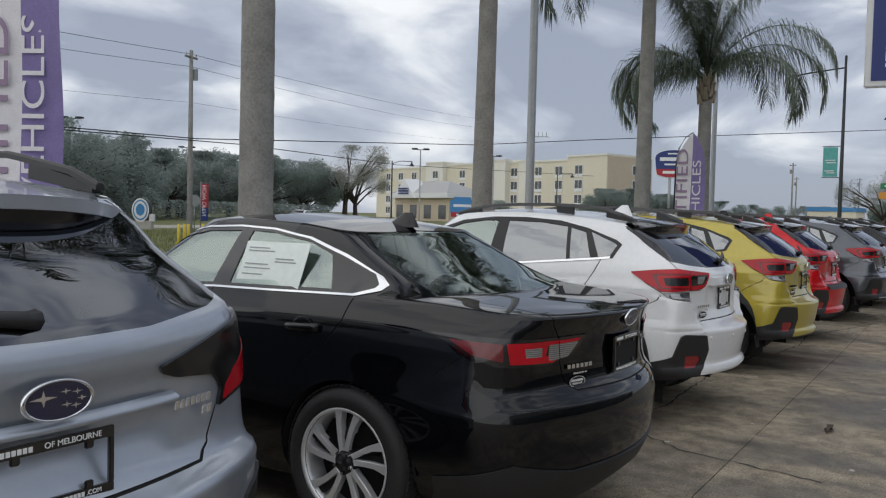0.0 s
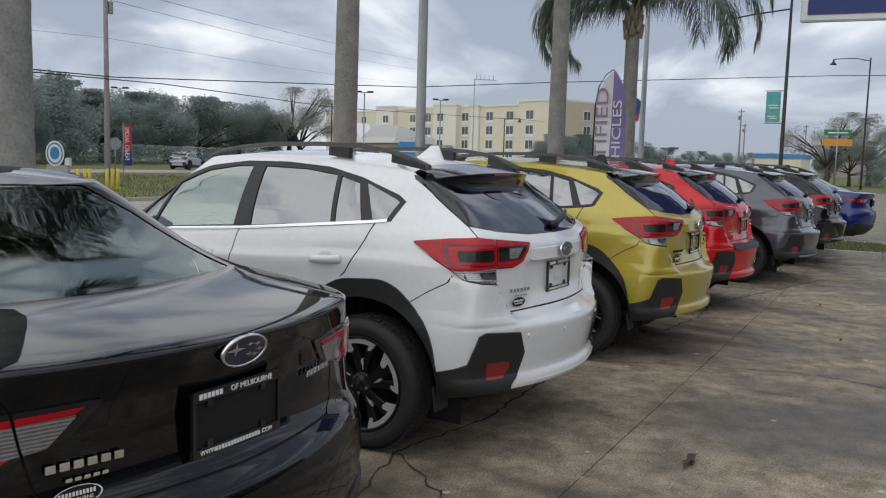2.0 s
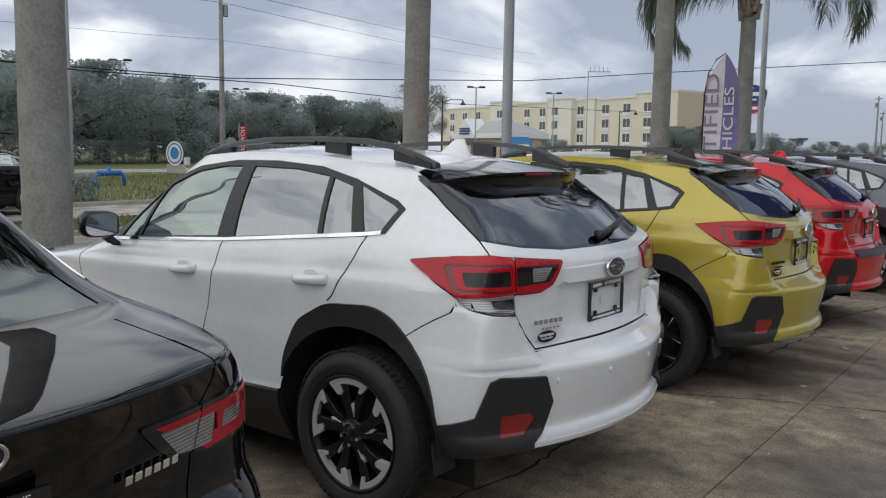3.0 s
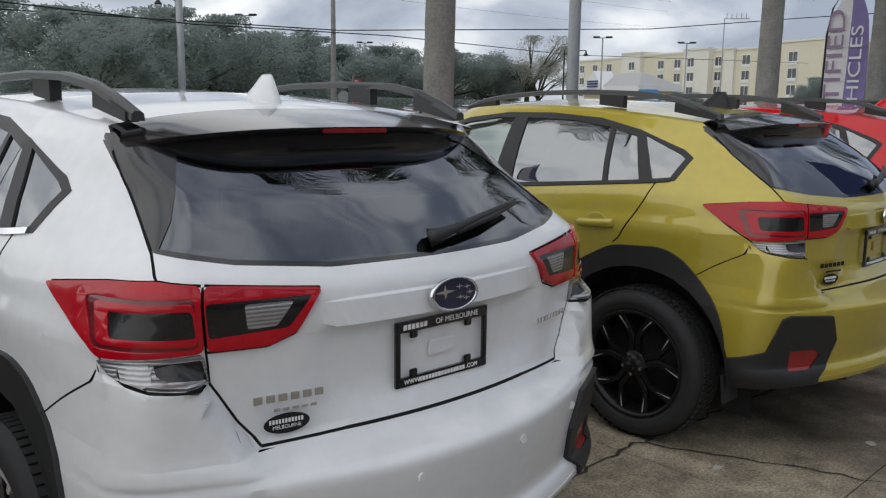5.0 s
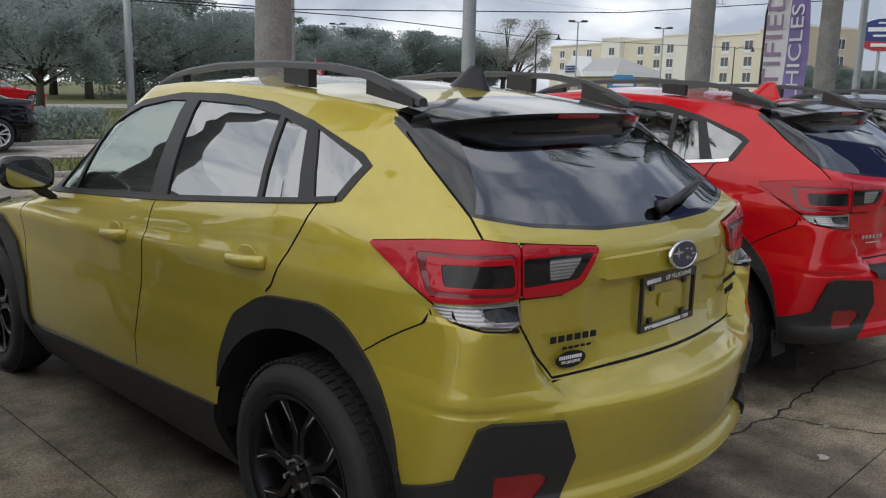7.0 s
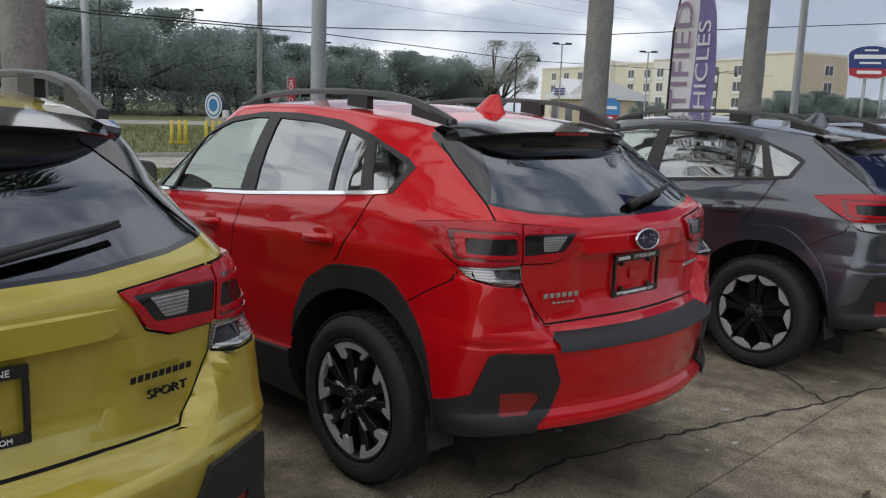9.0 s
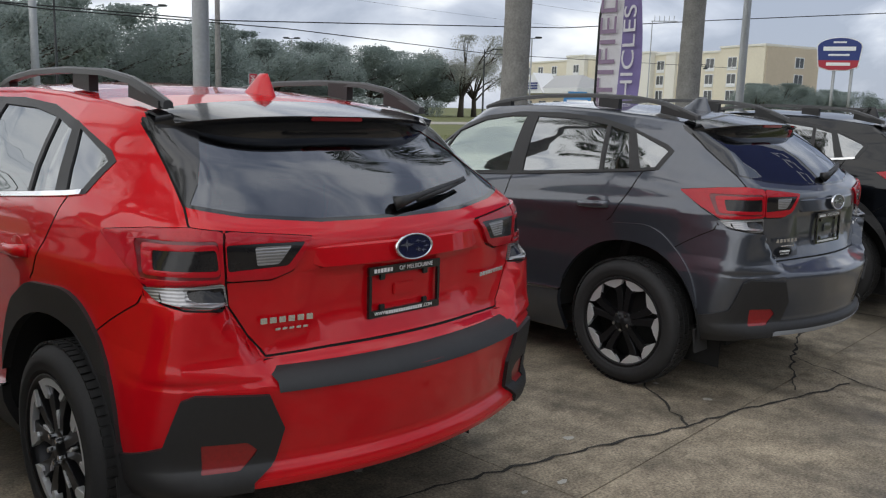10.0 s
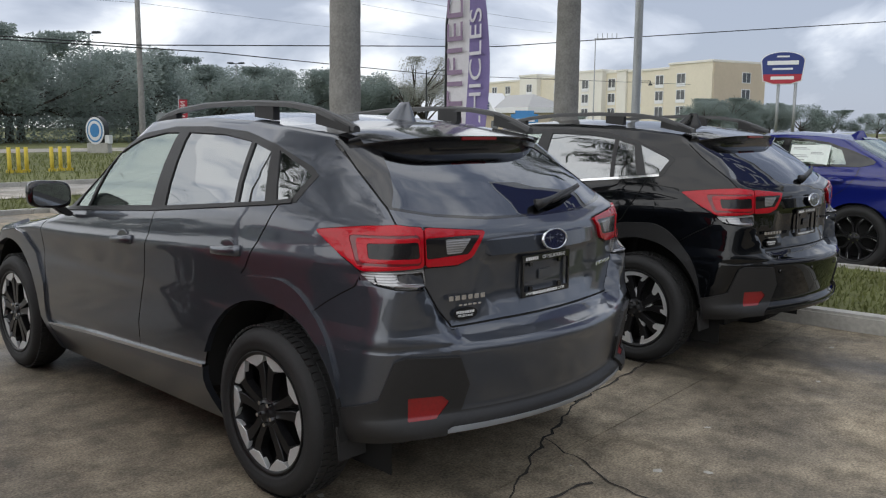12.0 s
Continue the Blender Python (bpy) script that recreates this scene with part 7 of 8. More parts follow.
def feather_flag(x, y, az, h, wide, words, label):
    """A tall feather flag on a curved pole, printed in two columns."""
    t = new("feather_flag")
    t.matrix_basis = Matrix.Translation((x, y, 0)) @ Matrix.Rotation(az, 4, "Z")
    pts = [(0, 0, 0), (0, 0, h * 0.55), (0.01, 0, h * 0.78), (0.08, 0, h * 0.9), (0.24, 0, h * 0.97), (0.42, 0, h)]
    link_mesh("flag_pole", *tube(pts, [0.022, 0.02, 0.018, 0.014, 0.012, 0.01], 8), M["dark_pole"], t)
    low, n = 0.55, 30

    def edge(z):
        e = max(0.0, (z - h * 0.72) / (h * 0.28))
        return 0.02 + 0.42 * e ** 2.6

    def right(z):
        e = max(0.0, (z - h * 0.80) / (h * 0.20))
        return wide - (wide - 0.44) * e ** 2.2

    def wave(xx, z):
        return 0.05 * math.sin(z * 2.6 + xx * 3) * xx / wide

    for name, a, b, mat in (("flag_edge", 0.0, 0.06, M["flag_white"]), ("flag_cloth", 0.06, 0.46, M["flag_white"]), ("flag_stripe", 0.46, 0.53, M["flag_white"]), ("flag_border", 0.53, 1.0, M["purple"])):
        vs, fs = [], []
        for k in range(n + 1):
            z = low + (h - low) * k / n
            for s in (a, (a + b) / 2, b):
                xx = edge(z) + (right(z) - edge(z)) * s
                vs.append((xx, wave(xx, z), z))
        for k in range(n):
            for j in range(2):
                i = k * 3 + j
                fs.append((i, i + 1, i + 4, i + 3))
        vs2 = [(p[0], p[1] + 0.004, p[2]) for p in vs]
        m = len(vs)
        link_mesh(name, vs + vs2, fs + [tuple(i + m for i in f[::-1]) for f in fs], mat, t)
    for word, mat, size, x0, top in words:
        wide_print = 1.32
        face = Matrix(((0, -1, 0, 0), (0, 0, -1, 0), (1, 0, 0, 0), (0, 0, 0, 1)))
        o = text_part(word, size, mat, t, Matrix.Translation((x0, -0.012 + wave(x0, 1.8), top)) @ face, depth=0.002, wide=wide_print, align="LEFT")
    return tagged(t, label, "flag", "feather flags")


FLAG_WORDS = (("CERTIFIED", M["maroon"], 0.42, 0.205, 0.62), ("VEHICLES", M["flag_white"], 0.30, 0.56, 1.22))
feather_flag(10.70, 4.80, -1.75, 3.55, 0.74, FLAG_WORDS, "purple and white feather flag with large lettering")
feather_flag(-5.20, 6.3, -1.05, 4.2, 0.80, (FLAG_WORDS[0], ("VEHICLES", M["flag_white"], 0.30, 0.56, 1.50)), "purple and white feather flag with large lettering")


def panel_sign(name, x, y, az, parts, label, category, legs):
    """A sign of flat boards, each (x0, z0, x1, z1, depth, material, part name), on legs."""
    t = new(name)
    t.matrix_basis = Matrix.Translation((x, y, 0)) @ Matrix.Rotation(az, 4, "Z")
    for lx, r, h, mat in legs:
        link_mesh("sign_post", *tube([(lx, 0, -0.06), (lx, 0, h)], r, 12), mat, t)
    for x0, z0, x1, z1, d, mat, pn in parts:
        bm = bmesh.new()
        box_into(bm, x0, -d, z0, x1, d, z1, min(0.03, d * 0.4))
        part(pn, bm, mat, t)
    return tagged(t, label, category)


# dealer's blue pylon sign beside the lot: brand words stay plain bars
letters = [(0.42 + 0.62 * k + a, 5.3 + b, 0.42 + 0.62 * k + c, 5.3 + d, 0.14, M["sign_white"], "letter_bar") for k in range(6) for a, b, c, d in ((0, 0, 0.46, 0.14), (0, 0.42, 0.46, 0.56), (0, 0.14, 0.14, 0.42))]
panel_sign("pylon_sign", 13.9, 1.15, -1.45, [(0.0, 4.85, 4.6, 9.0, 0.10, M["sign_white"], "sign_frame"), (0.12, 4.97, 4.48, 8.88, 0.12, M["sign_blue"], "sign_face")] + letters, "large blue and white dealer sign on a post", "sign", [(2.3, 0.14, 4.9, M["sign_white"])])


def arched_sign(x, y, az, w, z0, z1, legs):
    """A sign with an arched head: blue field over a red band, its words as plain bars."""
    t = new("hotel_sign")
    t.matrix_basis = Matrix.Translation((x, y, 0)) @ Matrix.Rotation(az, 4, "Z")
    h = z1 - z0
    low, split, eave = z0, z0 + 0.30 * h, z0 + 0.72 * h
    head = [(w * math.cos(math.pi * k / 14), eave + (z1 - eave) * math.sin(math.pi * k / 14)) for k in range(15)]
    foot = [(-0.93 * w, split), (-0.88 * w, low + 0.1 * h), (-0.4 * w, low), (0.4 * w, low), (0.88 * w, low + 0.1 * h), (0.93 * w, split)]
    shapes = (("sign_face", head + [(-0.93 * w, split), (0.93 * w, split)], 0.30, M["sign_blue"]), ("sign_base", foot[::-1], 0.32, M["sign_red"]))
    rim = [(p[0] * 1.05, z0 + h / 2 + (p[1] - z0 - h / 2) * 1.05) for p in head + foot]
    for name, poly, d, mat in shapes + (("sign_rim", rim, 0.24, M["sign_white"]),):
        n = len(poly)
        vs = [(px, -d, pz) for px, pz in poly] + [(px, d, pz) for px, pz in poly]
        fs = [tuple(range(n)), tuple(range(2 * n - 1, n - 1, -1))] + [(k, n + k, n + (k + 1) % n, (k + 1) % n) for k in range(n)]
        bm = bmesh.new()
        add_mesh(bm, vs, fs)
        bmesh.ops.recalc_face_normals(bm, faces=bm.faces[:])
        part(name, bm, mat, t)
    for a, z, high in ((0.74, 0.60, 0.13), (0.48, 0.44, 0.06), (0.55, 0.13, 0.10), (0.30, 0.84, 0.05)):
        bm = bmesh.new()
        box_into(bm, -a * w, -0.36, z0 + z * h, a * w, -0.28, z0 + (z + high) * h)
        part("letter_bar", bm, M["sign_white"], t)
    for lx, r, top in legs:
        link_mesh("sign_post", *tube([(lx, 0, -0.06), (lx, 0, top)], r, 10), M["galv"], t)
    tagged(t, "blue and red hotel sign on tall posts", "sign")


arched_sign(144.7, 45.9, -1.25, 3.2, 9.2, 14.2, ((-0.5, 0.25, 9.6), (2.1, 0.25, 9.6)))
panel_sign("hotel_sign", 85.0, 55.2, -0.95, [(-1.6, 1.7, 1.6, 3.3, 0.2, M["sign_lightblue"], "sign_face"), (-1.1, 3.2, 1.1, 3.7, 0.18, M["sign_lightblue"], "sign_crest"), (-1.5, 1.1, 1.5, 1.75, 0.2, M["sign_red"], "sign_base"), (-1.2, 2.4, 1.2, 2.75, 0.24, M["sign_white"], "letter_bar"), (-0.8, 1.3, 0.8, 1.5, 0.24, M["sign_white"], "letter_bar")], "small blue and red hotel sign by the drive", "sign", [(0, 0.3, 1.2, M["kerb"])])


def round_sign(x, y, az):
    t = new("monument_sign")
    t.matrix_basis = Matrix.Translation((x, y, 0)) @ Matrix.Rotation(az, 4, "Z")
    bm = bmesh.new()
    box_into(bm, -0.55, -0.25, -0.06, 0.75, 0.25, 0.55, 0.02)
    part("plinth", bm, M["kerb"], t)
    for name, r, d, mat, cz in (("sign_rim", 0.86, 0.24, M["dark_pole"], 1.25), ("sign_face", 0.80, 0.26, M["sign_white"], 1.25), ("sign_ring", 0.68, 0.27, M["sign_lightblue"], 1.25), ("sign_disc", 0.58, 0.28, M["sign_white"], 1.25), ("sign_mark", 0.40, 0.29, M["sign_lightblue"], 1.27)):
        bm = bmesh.new()
        bmesh.ops.create_cone(bm, cap_ends=True, segments=36, radius1=r, radius2=r, depth=2 * d, matrix=Matrix.Translation((0, 0, cz)) @ Matrix.Diagonal((0.72, 1, 1, 1)) @ Matrix.Rotation(math.pi / 2, 4, "X"))
        part(name, bm, mat, t)
    bm = bmesh.new()
    box_into(bm, 0.55, -0.2, 0.5, 0.85, 0.2, 1.0, 0.02)
    part("side_pier", bm, M["sign_white"], t)
    tagged(t, "round white and blue roadside sign on a plinth", "sign")


round_sign(27.6, 45.9, -1.0)
panel_sign("feather_flag", 34.2, 47.6, -0.75, [(0.0, 0.5, 0.55, 3.3, 0.02, M["sign_red"], "flag_cloth"), (0.0, 0.5, 0.55, 1.5, 0.03, M["sign_blue"], "flag_foot")], "narrow red and blue promotional flag by the road", "flag", [(0.0, 0.03, 3.5, M["galv"])])
flag = bpy.data.objects["feather_flag.002"]
text_part("NOW OPEN", 0.42, M["sign_white"], flag, Matrix.Translation((0.27, -0.04, 3.2)) @ Matrix(((0, -1, 0, 0), (0, 0, -1, 0), (-1, 0, 0, 0), (0, 0, 0, 1))) @ Matrix.Rotation(0, 4, "Z"), depth=0.004, align="LEFT")


def stop_back(x, y, az):
    t = new("stop_sign")
    t.matrix_basis = Matrix.Translation((x, y, 0)) @ Matrix.Rotation(az, 4, "Z")
    link_mesh("sign_post", *tube([(0, 0.03, -0.06), (0, 0.03, 2.3)], 0.035, 6), M["galv"], t)
    bm = bmesh.new()
    bmesh.ops.create_cone(bm, cap_ends=True, segments=8, radius1=0.42, radius2=0.42, depth=0.02, matrix=Matrix.Translation((0, 0, 2.0)) @ Matrix.Rotation(math.pi / 2, 4, "X") @ Matrix.Rotation(math.pi / 8, 4, "Z"))
    part("sign_plate", bm, M["galv"], t)
    tagged(t, "bare metal back of an octagonal road sign", "road sign")


stop_back(31.5, 45.2, -0.6)
M["bollard"] = material("yellow_bollard_paint", (0.55, 0.42, 0.04), 0.6, vary=0.2)
M["pipe"] = material("blue_pipe_paint", (0.03, 0.16, 0.50), 0.4, vary=0.2)
for x, y in ((14.6, 26.9), (14.9, 26.9), (15.2, 27.0), (16.1, 27.1), (16.45, 27.2), (16.8, 27.3)):
    b = pole("bollard", x, y, 0.85, 0.065, 0.065, M["bollard"], "yellow steel bollard on the lawn", "bollard", 12)
    b["group"] = "yellow bollards"
t = new("water_valve")
t.matrix_basis = Matrix.Translation((14.0, 31.5, 0)) @ Matrix.Diagonal((0.75, 0.75, 0.75, 1))
for name, pts, r in (("riser", [(-0.9, 0, -0.06), (-0.9, 0, 0.5), (-0.6, 0, 0.7)], 0.12), ("main_pipe", [(-0.7, 0, 0.65), (0.7, 0, 0.65)], 0.16), ("outlet", [(0.6, 0, 0.7), (0.9, 0, 0.5), (0.9, 0, -0.06)], 0.12), ("valve_wheel", [(0, 0, 0.7), (0, 0, 1.0)], 0.10)):
    link_mesh(name, *tube(pts, r, 12), M["pipe"], t)
tagged(t, "bright blue painted water pipe valve on the lawn", "pipe valve")

# ---- trees, hedge, hotel ----
M["bark"] = material("oak_bark", (0.075, 0.062, 0.050), 0.95, vary=0.35, scale=4, bump=0.7, bscale=25)
def leaf_material(name, color, island):
    """Leaves: half of the light that falls on them goes through."""
    m = material(name, color, 0.7, vary=0.30, scale=0.5, island=island)
    n, l = m.node_tree.nodes, m.node_tree.links
    b = n["Principled BSDF"]
    tr, mix = n.new("ShaderNodeBsdfTranslucent"), n.new("ShaderNodeMixShader")
    l.new(b.inputs["Base Color"].links[0].from_socket, tr.inputs[0])
    mix.inputs[0].default_value = 0.45
    l.new(b.outputs[0], mix.inputs[1])
    l.new(tr.outputs[0], mix.inputs[2])
    l.new(mix.outputs[0], n["Material Output"].inputs[0])
    return m


# oak leaves carry distance haze in their colour: paler and bluer
M["leaf"] = leaf_material("hazed_oak_leaves", (0.25, 0.30, 0.28), 0.35)
M["leaf_pale"] = leaf_material("sparse_leaves", (0.30, 0.31, 0.27), 0.6)


def tree(h, spread, seed, leaves, leaf_mat, size, low=0.25, gap=0.0):
    t = new("tree")
    rnd = random.Random(seed)
    tips = []
    bm = bmesh.new()
    add_mesh(bm, *tube([(0, 0, -0.1), (0.05, 0, h * 0.14), (0.1, 0.05, h * 0.30)], [h * 0.045, h * 0.035, h * 0.03], 9))
    for k in range(11):
        a = k * 2.4 + rnd.uniform(-0.3, 0.3)
        r = spread * rnd.uniform(0.35, 0.85)
        z = h * (low + 0.1 + (0.82 - low) * rnd.random())
        p = Vector((r * math.cos(a), r * math.sin(a), z))
        q = Vector((0.1, 0.05, h * rnd.uniform(0.2, 0.36)))
        m = q.lerp(p, 0.5) + Vector((rnd.uniform(-0.3, 0.3), rnd.uniform(-0.3, 0.3), 0.25))
        add_mesh(bm, *tube([q, m, p], [h * 0.016, h * 0.010, h * 0.004], 6))
        tips.append((p, rnd.uniform(0.30, 0.46) * spread))
        for j in range(2):
            b = a + rnd.uniform(-0.9, 0.9)
            p2 = p + Vector((math.cos(b), math.sin(b), rnd.uniform(-0.2, 0.7))) * spread * 0.3
            add_mesh(bm, *tube([m, p.lerp(p2, 0.6), p2], [h * 0.007, h * 0.004, h * 0.002], 4))
            tips.append((p2, rnd.uniform(0.22, 0.36) * spread))
    part("trunk", bm, M["bark"], t, "", True)
    tips.append((Vector((0, 0, h * 0.8)), spread * 0.4))
    vs, fs = [], []
    for k in range(leaves):
        c, r = tips[rnd.randrange(len(tips))]
        d = Vector((rnd.gauss(0, 1), rnd.gauss(0, 1), rnd.gauss(0, 1))).normalized()
        p = c + d * r * (rnd.random() ** 0.45) * Vector((1, 1, 0.8)).z
        if p.z < h * low:
            p.z = h * low + rnd.random() * 0.4
        if p.z > h:
            p.z = h - rnd.random() * 0.5
        a = Vector((rnd.gauss(0, 1), rnd.gauss(0, 1), rnd.gauss(0, 0.6))).normalized()
        b = a.orthogonal().normalized()
        s = size * rnd.uniform(0.5, 1.3)
        i = len(vs)
        vs += [p - a * s, p - b * s * 0.5, p + a * s, p + b * s * 0.5]
        fs.append((i, i + 1, i + 2, i + 3))
    link_mesh("crown", vs, fs, leaf_mat, t, "", False)
    return t


LEAFY = "broad dark green oak with a dense crown"
kinds = [tree(7.0, 5.4, 11, 21000, M["leaf"], 0.125, 0.27), tree(6.8, 4.9, 12, 20000, M["leaf"], 0.12, 0.02), tree(7.4, 6.2, 13, 22000, M["leaf"], 0.13, 0.03), tree(8.2, 4.2, 14, 11000, M["leaf_pale"], 0.085, 0.25)]
spots = (
    (13.6, 42.5, 0, 0.80), (20.0, 50.5, 0, 0.95), (8.0, 48.0, 0, 0.95), (2.0, 50.0, 0, 1.0), (25.5, 55.5, 0, 1.0), (31.0, 57.0, 2, 0.93), (36.0, 58.5, 1, 0.98), (30.8, 66.0, 2, 1.0), (41.5, 63.0, 0, 0.80), (46.5, 63.0, 1, 0.95),
    (50.5, 65.5, 2, 0.92), (56.0, 65.0, 0, 0.98), (61.5, 66.0, 2, 0.98), (66.5, 64.5, 1, 1.02), (69.0, 60.0, 3, 1.05), (73.5, 62.0, 3, 0.98), (72.0, 68.0, 0, 0.85), (14.0, 58.0, 2, 1.0), (-6.0, 54.0, 1, 1.0),
    (23.0, 64.0, 2, 1.05), (38.0, 70.0, 2, 1.08), (57.0, 74.0, 2, 1.05), (46.0, 73.0, 0, 1.1), (-14.0, 52.0, 2, 1.0), (-24.0, 50.0, 0, 1.0),
    (148.0, 60.0, 1, 1.0), (154.0, 58.5, 0, 1.05), (160.0, 61.0, 2, 1.0), (168.0, 60.0, 1, 1.05), (175.0, 58.0, 0, 1.0), (182.0, 54.0, 2, 0.95), (190.0, 50.0, 0, 0.85), (115.0, 67.0, 1, 0.6),
    (200.0, 44.0, 1, 0.8), (210.0, 36.0, 2, 0.75), (225.0, 30.0, 0, 0.8), (215.0, 16.0, 3, 0.95), (120.0, -2.0, 3, 1.2), (126.0, -5.0, 1, 0.95), (131.0, -1.0, 3, 1.25), (240.0, 18.0, 1, 0.8), (260.0, 8.0, 2, 0.8), (150.0, -10.0, 0, 1.0), (87.0, 6.3, 3, 0.9), (92.0, 4.5, 1, 0.72), (100.0, 3.0, 3, 0.95))
for k, (x, y, kind, s) in enumerate(spots):
    src = kinds[kind]
    if 45 < y < 80 and x < 80:
        x, y, s = x * 1.45, y * 1.45, s * 1.42
    m = Matrix.Translation((x, y, -0.06)) @ Matrix.Rotation(k * 1.3, 4, "Z") @ Matrix.Diagonal((s, s, s, 1))
    o = copy_thing(src, m)
    tagged(o, "sparse pale-leaved tree with thin twigs" if kind == 3 else LEAFY, "tree", "trees beyond the road")
for src in kinds:
    for o in (*src.children_recursive, src):
        bpy.data.objects.remove(o)


def hedge(x0, y0, x1, y1, h, seed, n, size=0.07):
    rnd = random.Random(seed)
    vs, fs = [], []
    for k in range(n):
        u, w, z = rnd.random(), rnd.gauss(0, 0.38), h * rnd.random() ** 0.7
        p = Vector((x0 + (x1 - x0) * u, y0 + (y1 - y0) * u + max(-0.8, min(0.8, w)), z - 0.06))
        a = Vector((rnd.gauss(0, 1), rnd.gauss(0, 1), rnd.gauss(0, 1))).normalized()
        b = a.orthogonal().normalized()
        s = size * rnd.uniform(0.6, 1.3)
        i = len(vs)
        vs += [p - a * s, p - b * s * 0.6, p + a * s, p + b * s * 0.6]
        fs.append((i, i + 1, i + 2, i + 3))
    t = new("hedge")
    link_mesh("foliage", vs, fs, M["leaf"], t, "", False)
    tagged(t, "low clipped dark green hedge on the lawn", "hedge")


hedge(-3.0, 22.4, 8.0, 22.6, 0.85, 21, 9000)
hedge(30.0, 74.0, 95.0, 86.0, 2.4, 22, 16000, 0.13)

M["wall_cream"] = material("cream_render", (0.68, 0.63, 0.51), 0.9, vary=0.06, scale=0.2)
M["wall_pale"] = material("pale_render", (0.72, 0.70, 0.64), 0.9, vary=0.05, scale=0.2)
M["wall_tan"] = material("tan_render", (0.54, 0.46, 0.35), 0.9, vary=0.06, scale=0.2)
M["pane"] = material("dark_hotel_pane", (0.05, 0.055, 0.06), 0.15, 0.0, 0.5, vary=0.5, scale=0.4)
M["roof_grey"] = material("grey_metal_roof", (0.36, 0.36, 0.36), 0.6, vary=0.1)

hotel = new("hotel")
hotel.matrix_basis = Matrix.Translation((177.06, 71.29, 0)) @ Matrix.Rotation(math.atan2(0.937, 0.35), 4, "Z") @ Matrix.Diagonal((1, -1, 1, 1))
tagged(hotel, "four-storey cream hotel with regular windows", "building")
for name, x0, y0, x1, y1, z1, mat in (("corner_tower", 0, 0, 12.7, 16, 16.0, "wall_cream"), ("wall", 12.7, 0.8, 27.2, 16, 15.2, "wall_cream"), ("bay", 27.2, 0.2, 30.5, 16, 15.5, "wall_pale"), ("wall", 30.5, 0.8, 35.0, 16, 15.3, "wall_cream"), ("bay", 35.0, -0.6, 44.3, 16, 15.9, "wall_pale"), ("wall", 44.3, 0.8, 62.5, 16, 15.4, "wall_cream"), ("bay", 62.5, -0.6, 70.8, 16, 16.2, "wall_pale"), ("wall", 70.8, 0.8, 100.0, 16, 15.2, "wall_cream")):
    bm = bmesh.new()
    box_into(bm, x0, y0, -0.1, x1, y1, z1)
    w = part(name, bm, M[mat], hotel)
    bm = bmesh.new()
    box_into(bm, x0 - 0.15, y0 - 0.2, z1, x1 + 0.15, y1 + 0.2, z1 + 0.45)
    part("parapet", bm, M["wall_pale"], hotel)
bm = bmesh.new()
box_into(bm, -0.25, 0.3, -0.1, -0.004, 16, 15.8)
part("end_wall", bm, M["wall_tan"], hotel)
first = {}
for x, y in ((8.9, 0), (16.4, 0.8), (23.7, 0.8), (32.9, 0.8), (41.4, -0.6), (48.2, 0.8), (55.0, 0.8), (66.0, -0.6), (78.8, 0.8), (86.0, 0.8), (93.0, 0.8)):
    for z in (2.3, 5.8, 9.35, 12.9):
        if not first:
            bm = bmesh.new()
            for a in ((-1.35, -1.15, 1.35, -1.0), (-1.35, 1.0, 1.35, 1.15), (-1.35, -1.0, -1.2, 1.0), (1.2, -1.0, 1.35, 1.0), (-0.05, -1.0, 0.05, 1.0)):
                box_into(bm, a[0], -0.10, a[1], a[2], 0.02, a[3])
            first["frame"] = part("window", bm, M["sign_white"], hotel)
            bm = bmesh.new()
            box_into(bm, -1.2, -0.03, -1.0, 1.2, 0.0, 1.0)
            first["pane"] = part("pane", bm, M["pane"], first["frame"])
            bm = bmesh.new()
            box_into(bm, -1.35, -0.14, -1.75, 1.35, -0.02, -1.15)
            first["unit"] = part("grille", bm, M["sign_white"], first["frame"])
            first["frame"].matrix_basis = Matrix.Translation((x, y - 0.02, z))
        else:
            f = new("window", first["frame"].data)
            f.parent, f.matrix_basis = hotel, Matrix.Translation((x, y - 0.02, z))
            for nm in ("pane", "unit"):
                o = new("pane" if nm == "pane" else "grille", first[nm].data)
                o.parent = f
for z in (5.8, 9.35, 12.9):
    f = new("window", first["frame"].data)
    f.parent, f.matrix_basis = hotel, Matrix.Translation((-0.27, 10, z)) @ Matrix.Rotation(-math.pi / 2, 4, "Z")
    o = new("pane", first["pane"].data)
    o.parent = f

porch = new("entrance_building")
porch.matrix_basis = Matrix.Translation((134.0, 92.0, 0)) @ Matrix.Rotation(math.atan2(0.937, 0.35), 4, "Z") @ Matrix.Diagonal((1, -1, 1, 1))
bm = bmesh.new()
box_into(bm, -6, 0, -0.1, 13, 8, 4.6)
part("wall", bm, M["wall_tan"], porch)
bm = bmesh.new()
box_into(bm, -6.6, -1.0, 4.6, 13.6, 9, 5.6)
part("fascia", bm, M["sign_white"], porch)
link_mesh("roof", [(-6.6, -1, 5.6), (13.6, -1, 5.6), (13.6, 9, 5.6), (-6.6, 9, 5.6), (-1, 4, 8.2), (8, 4, 8.2)], [(0, 1, 5, 4), (1, 2, 5), (2, 3, 4, 5), (3, 0, 4)], M["roof_grey"], porch, "", False)
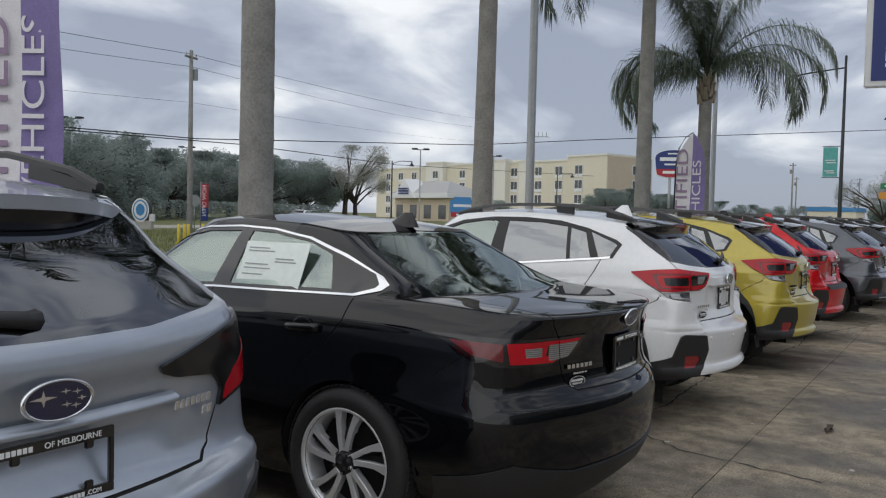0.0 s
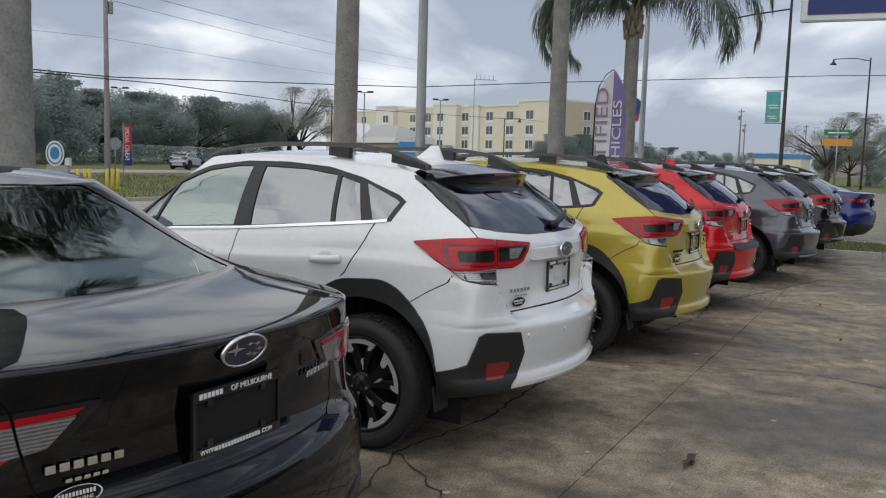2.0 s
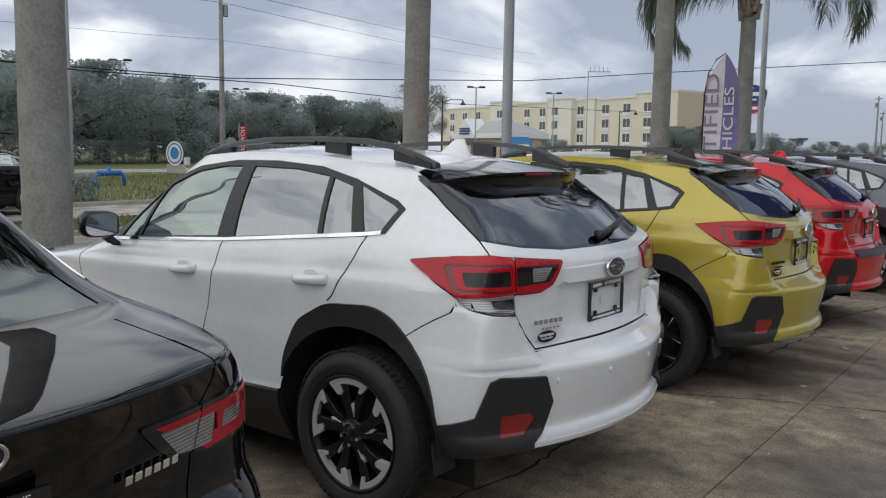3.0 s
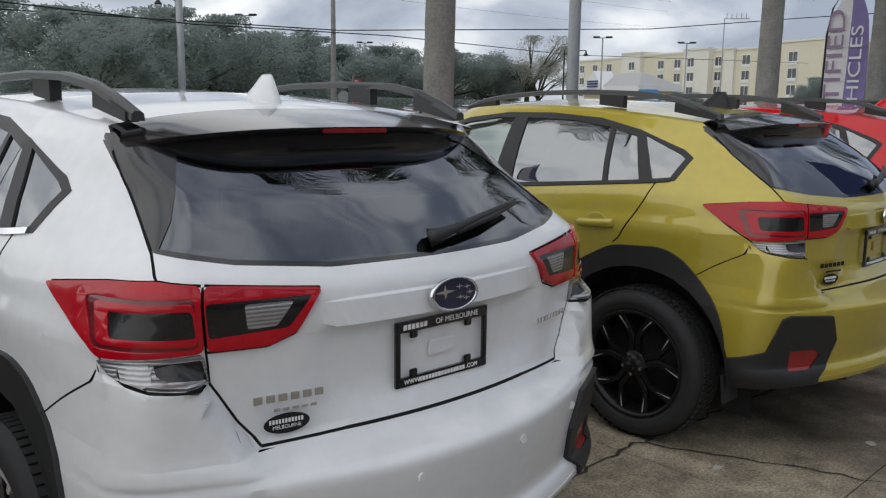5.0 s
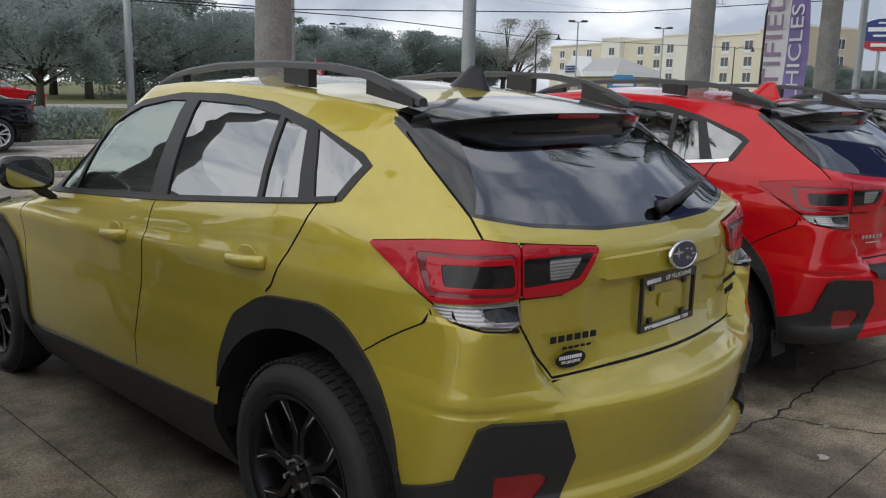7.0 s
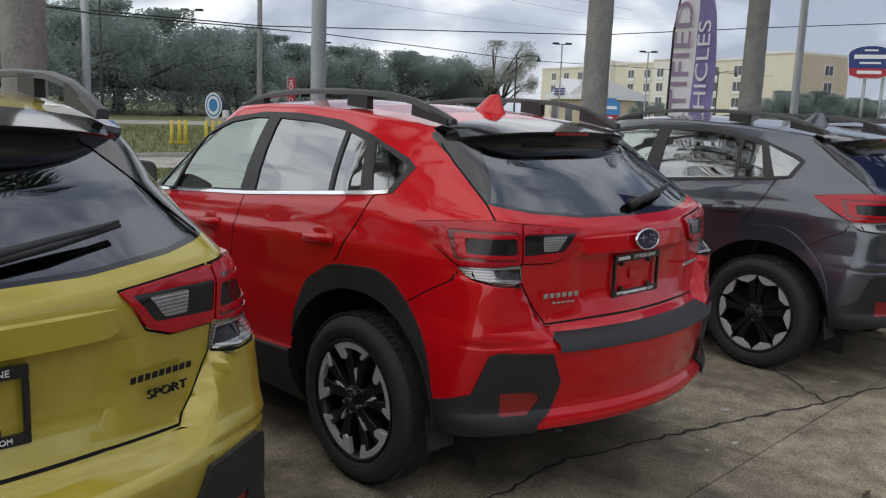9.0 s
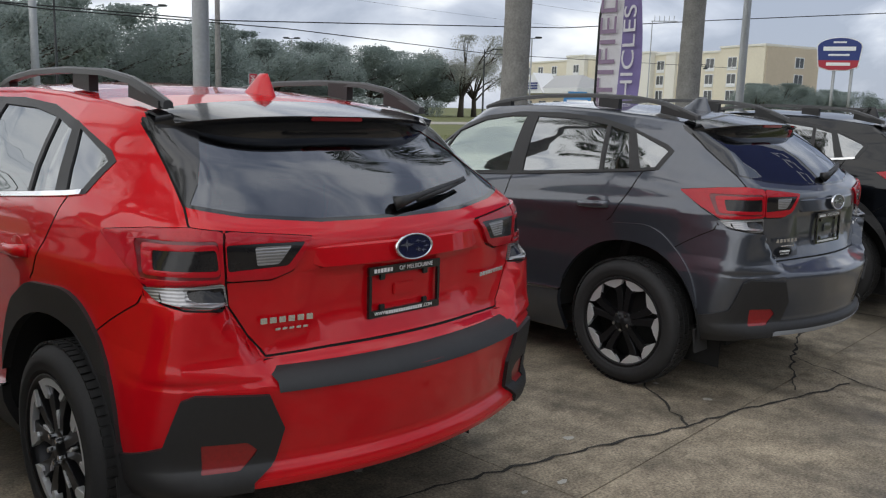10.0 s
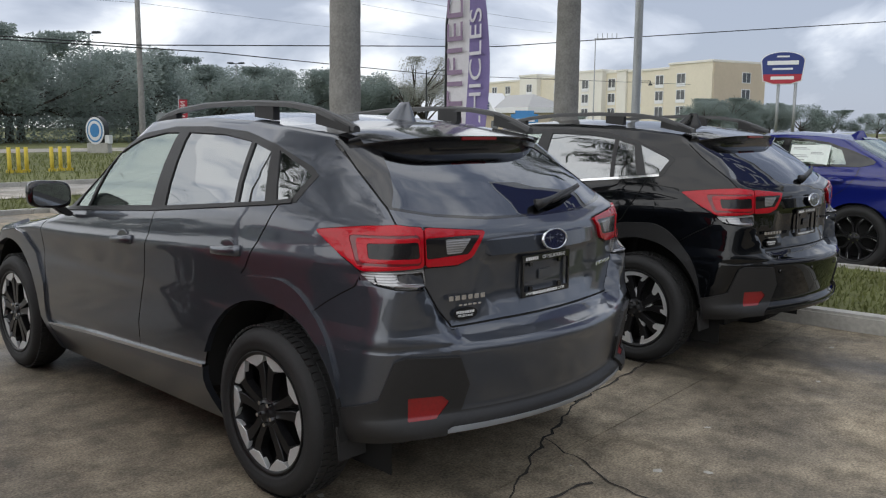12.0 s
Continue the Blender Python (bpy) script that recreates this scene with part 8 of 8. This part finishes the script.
link_mesh("gable", [(4.0, -1.3, 4.6), (12.0, -1.3, 4.6), (8.0, -1.3, 8.6), (4.0, 3, 4.6), (12.0, 3, 4.6), (8.0, 3, 8.6)], [(0, 1, 2), (0, 2, 5, 3), (1, 4, 5, 2), (3, 5, 4)], M["sign_white"], porch, "", False)
for z in (5.9, 6.4, 5.4):
    bm = bmesh.new()
    box_into(bm, 6.2, -1.5, z, 9.8, -1.32, z + 0.3)
    part("letter_bar", bm, M["sign_blue"], porch)
for x in (-5, 0, 5, 10):
    bm = bmesh.new()
    box_into(bm, x, -0.06, 0.4, x + 2.4, 0.02, 3.2)
    part("window", bm, M["pane"], porch)
tagged(porch, "white-gabled single-storey building before the hotel", "building")

# low buildings and signs far along the road
M["far_wall"] = material("far_wall", (0.36, 0.35, 0.34), 0.9, vary=0.1, scale=0.1)
for x, y, w, h, mat, fascia in ((230, 12, 14, 4.2, "far_wall", "sign_red"), (252, 2, 16, 4.6, "wall_pale", "sign_blue"), (200, 24, 10, 4.0, "wall_cream", "sign_lightblue")):
    b = new("shop")
    b.matrix_basis = Matrix.Translation((x, y, 0)) @ Matrix.Rotation(1.45, 4, "Z")
    bm = bmesh.new()
    box_into(bm, -w / 2, 0, -0.1, w / 2, 8, h)
    part("wall", bm, M[mat], b)
    bm = bmesh.new()
    box_into(bm, -w / 2 - 0.2, -0.4, h, w / 2 + 0.2, 8.2, h + 0.9)
    part("fascia", bm, M[fascia], b)
    for k in range(3):
        bm = bmesh.new()
        box_into(bm, -w / 2 + 1 + k * w / 3, -0.05, 0.4, -w / 2 + w / 3 + k * w / 3 - 0.6, 0.02, 2.8)
        part("window", bm, M["pane"], b)
    tagged(b, "low roadside shop with a coloured fascia", "building")
M["sign_green"] = material("green_sign_face", (0.02, 0.20, 0.10), 0.5, vary=0.05)
M["sign_amber"] = material("amber_sign_face", (0.60, 0.26, 0.03), 0.5, vary=0.05)
panel_sign("road_sign", 74.0, 4.6, -1.45, [(-1.1, 4.6, 1.1, 5.1, 0.03, M["sign_green"], "sign_face"), (-1.2, 3.7, 1.2, 4.3, 0.03, M["sign_amber"], "sign_face"), (-0.8, 4.78, 0.8, 4.92, 0.045, M["sign_white"], "letter_bar")], "green and amber street name signs on a post", "road sign", [(0.0, 0.06, 5.2, M["galv"])])

# dealership behind the walk, seen in reflections only: a plain grey front with dark glazing
shop = new("dealership")
# unseen, put near and tall to keep light off the cars' tails
shop.matrix_basis = Matrix.Translation((2.0, -19.0, 0))
bm = bmesh.new()
box_into(bm, -24, -10, -0.1, 30, 0, 6.5)
part("wall", bm, M["far_wall"], shop)
for k in range(20):
    bm = bmesh.new()
    box_into(bm, -22 + 2.5 * k, 0.0, 0.1, -19.56 + 2.5 * k, 0.05, 3.9)
    part("window", bm, M["pane"], shop)
tagged(shop, "unseen grey showroom front with dark glazing, darkens the car tails", "building")

# cars standing further off
far = copy_thing(saloon, at(4.9, 19.0, 90))
tagged(far, "dark saloon on the access road beyond the verge", "car", "cars further off")
for x, y, yaw, src, mat, old, lab in ((47.0, 56.0, -70, yellow_car, "silver", "yellow", "small silver car on the far road"), (55.0, 57.0, -70, white_car, "white", "white", "small white car on the far road"), (12.5, 52.0, -95, saloon, "red", "black", "small red car on the far road")):
    far = copy_thing(src, at(x, y, yaw))
    if mat != old:
        repaint(far, M[old], M[mat])
    tagged(far, lab, "car", "cars further off")

# small things on the concrete
rnd = random.Random(9)
M["dead_leaf"] = material("dry_brown_leaf", (0.07, 0.05, 0.035), 0.9, vary=0.3)
for x, y, s in ((-2.75, -0.46, 0.13), (1.2, -0.9, 0.05), (3.2, -0.55, 0.05)):
    n = 8
    vs = []
    for k in range(n):
        t = k / (n - 1)
        w = s * 0.22 * math.sin(math.pi * t) * rnd.uniform(0.7, 1.3)
        z = 0.006 + 0.03 * s / 0.13 * math.sin(math.pi * t * 2) ** 2
        vs += [(x + s * (2 * t - 1), y - w, z + 0.006), (x + s * (2 * t - 1), y + w, z)]
    tagged(link_mesh("dry_leaf", vs, [(2 * k, 2 * k + 2, 2 * k + 3, 2 * k + 1) for k in range(n - 1)], M["dead_leaf"]), "curled dry brown leaf on the concrete", "leaf")
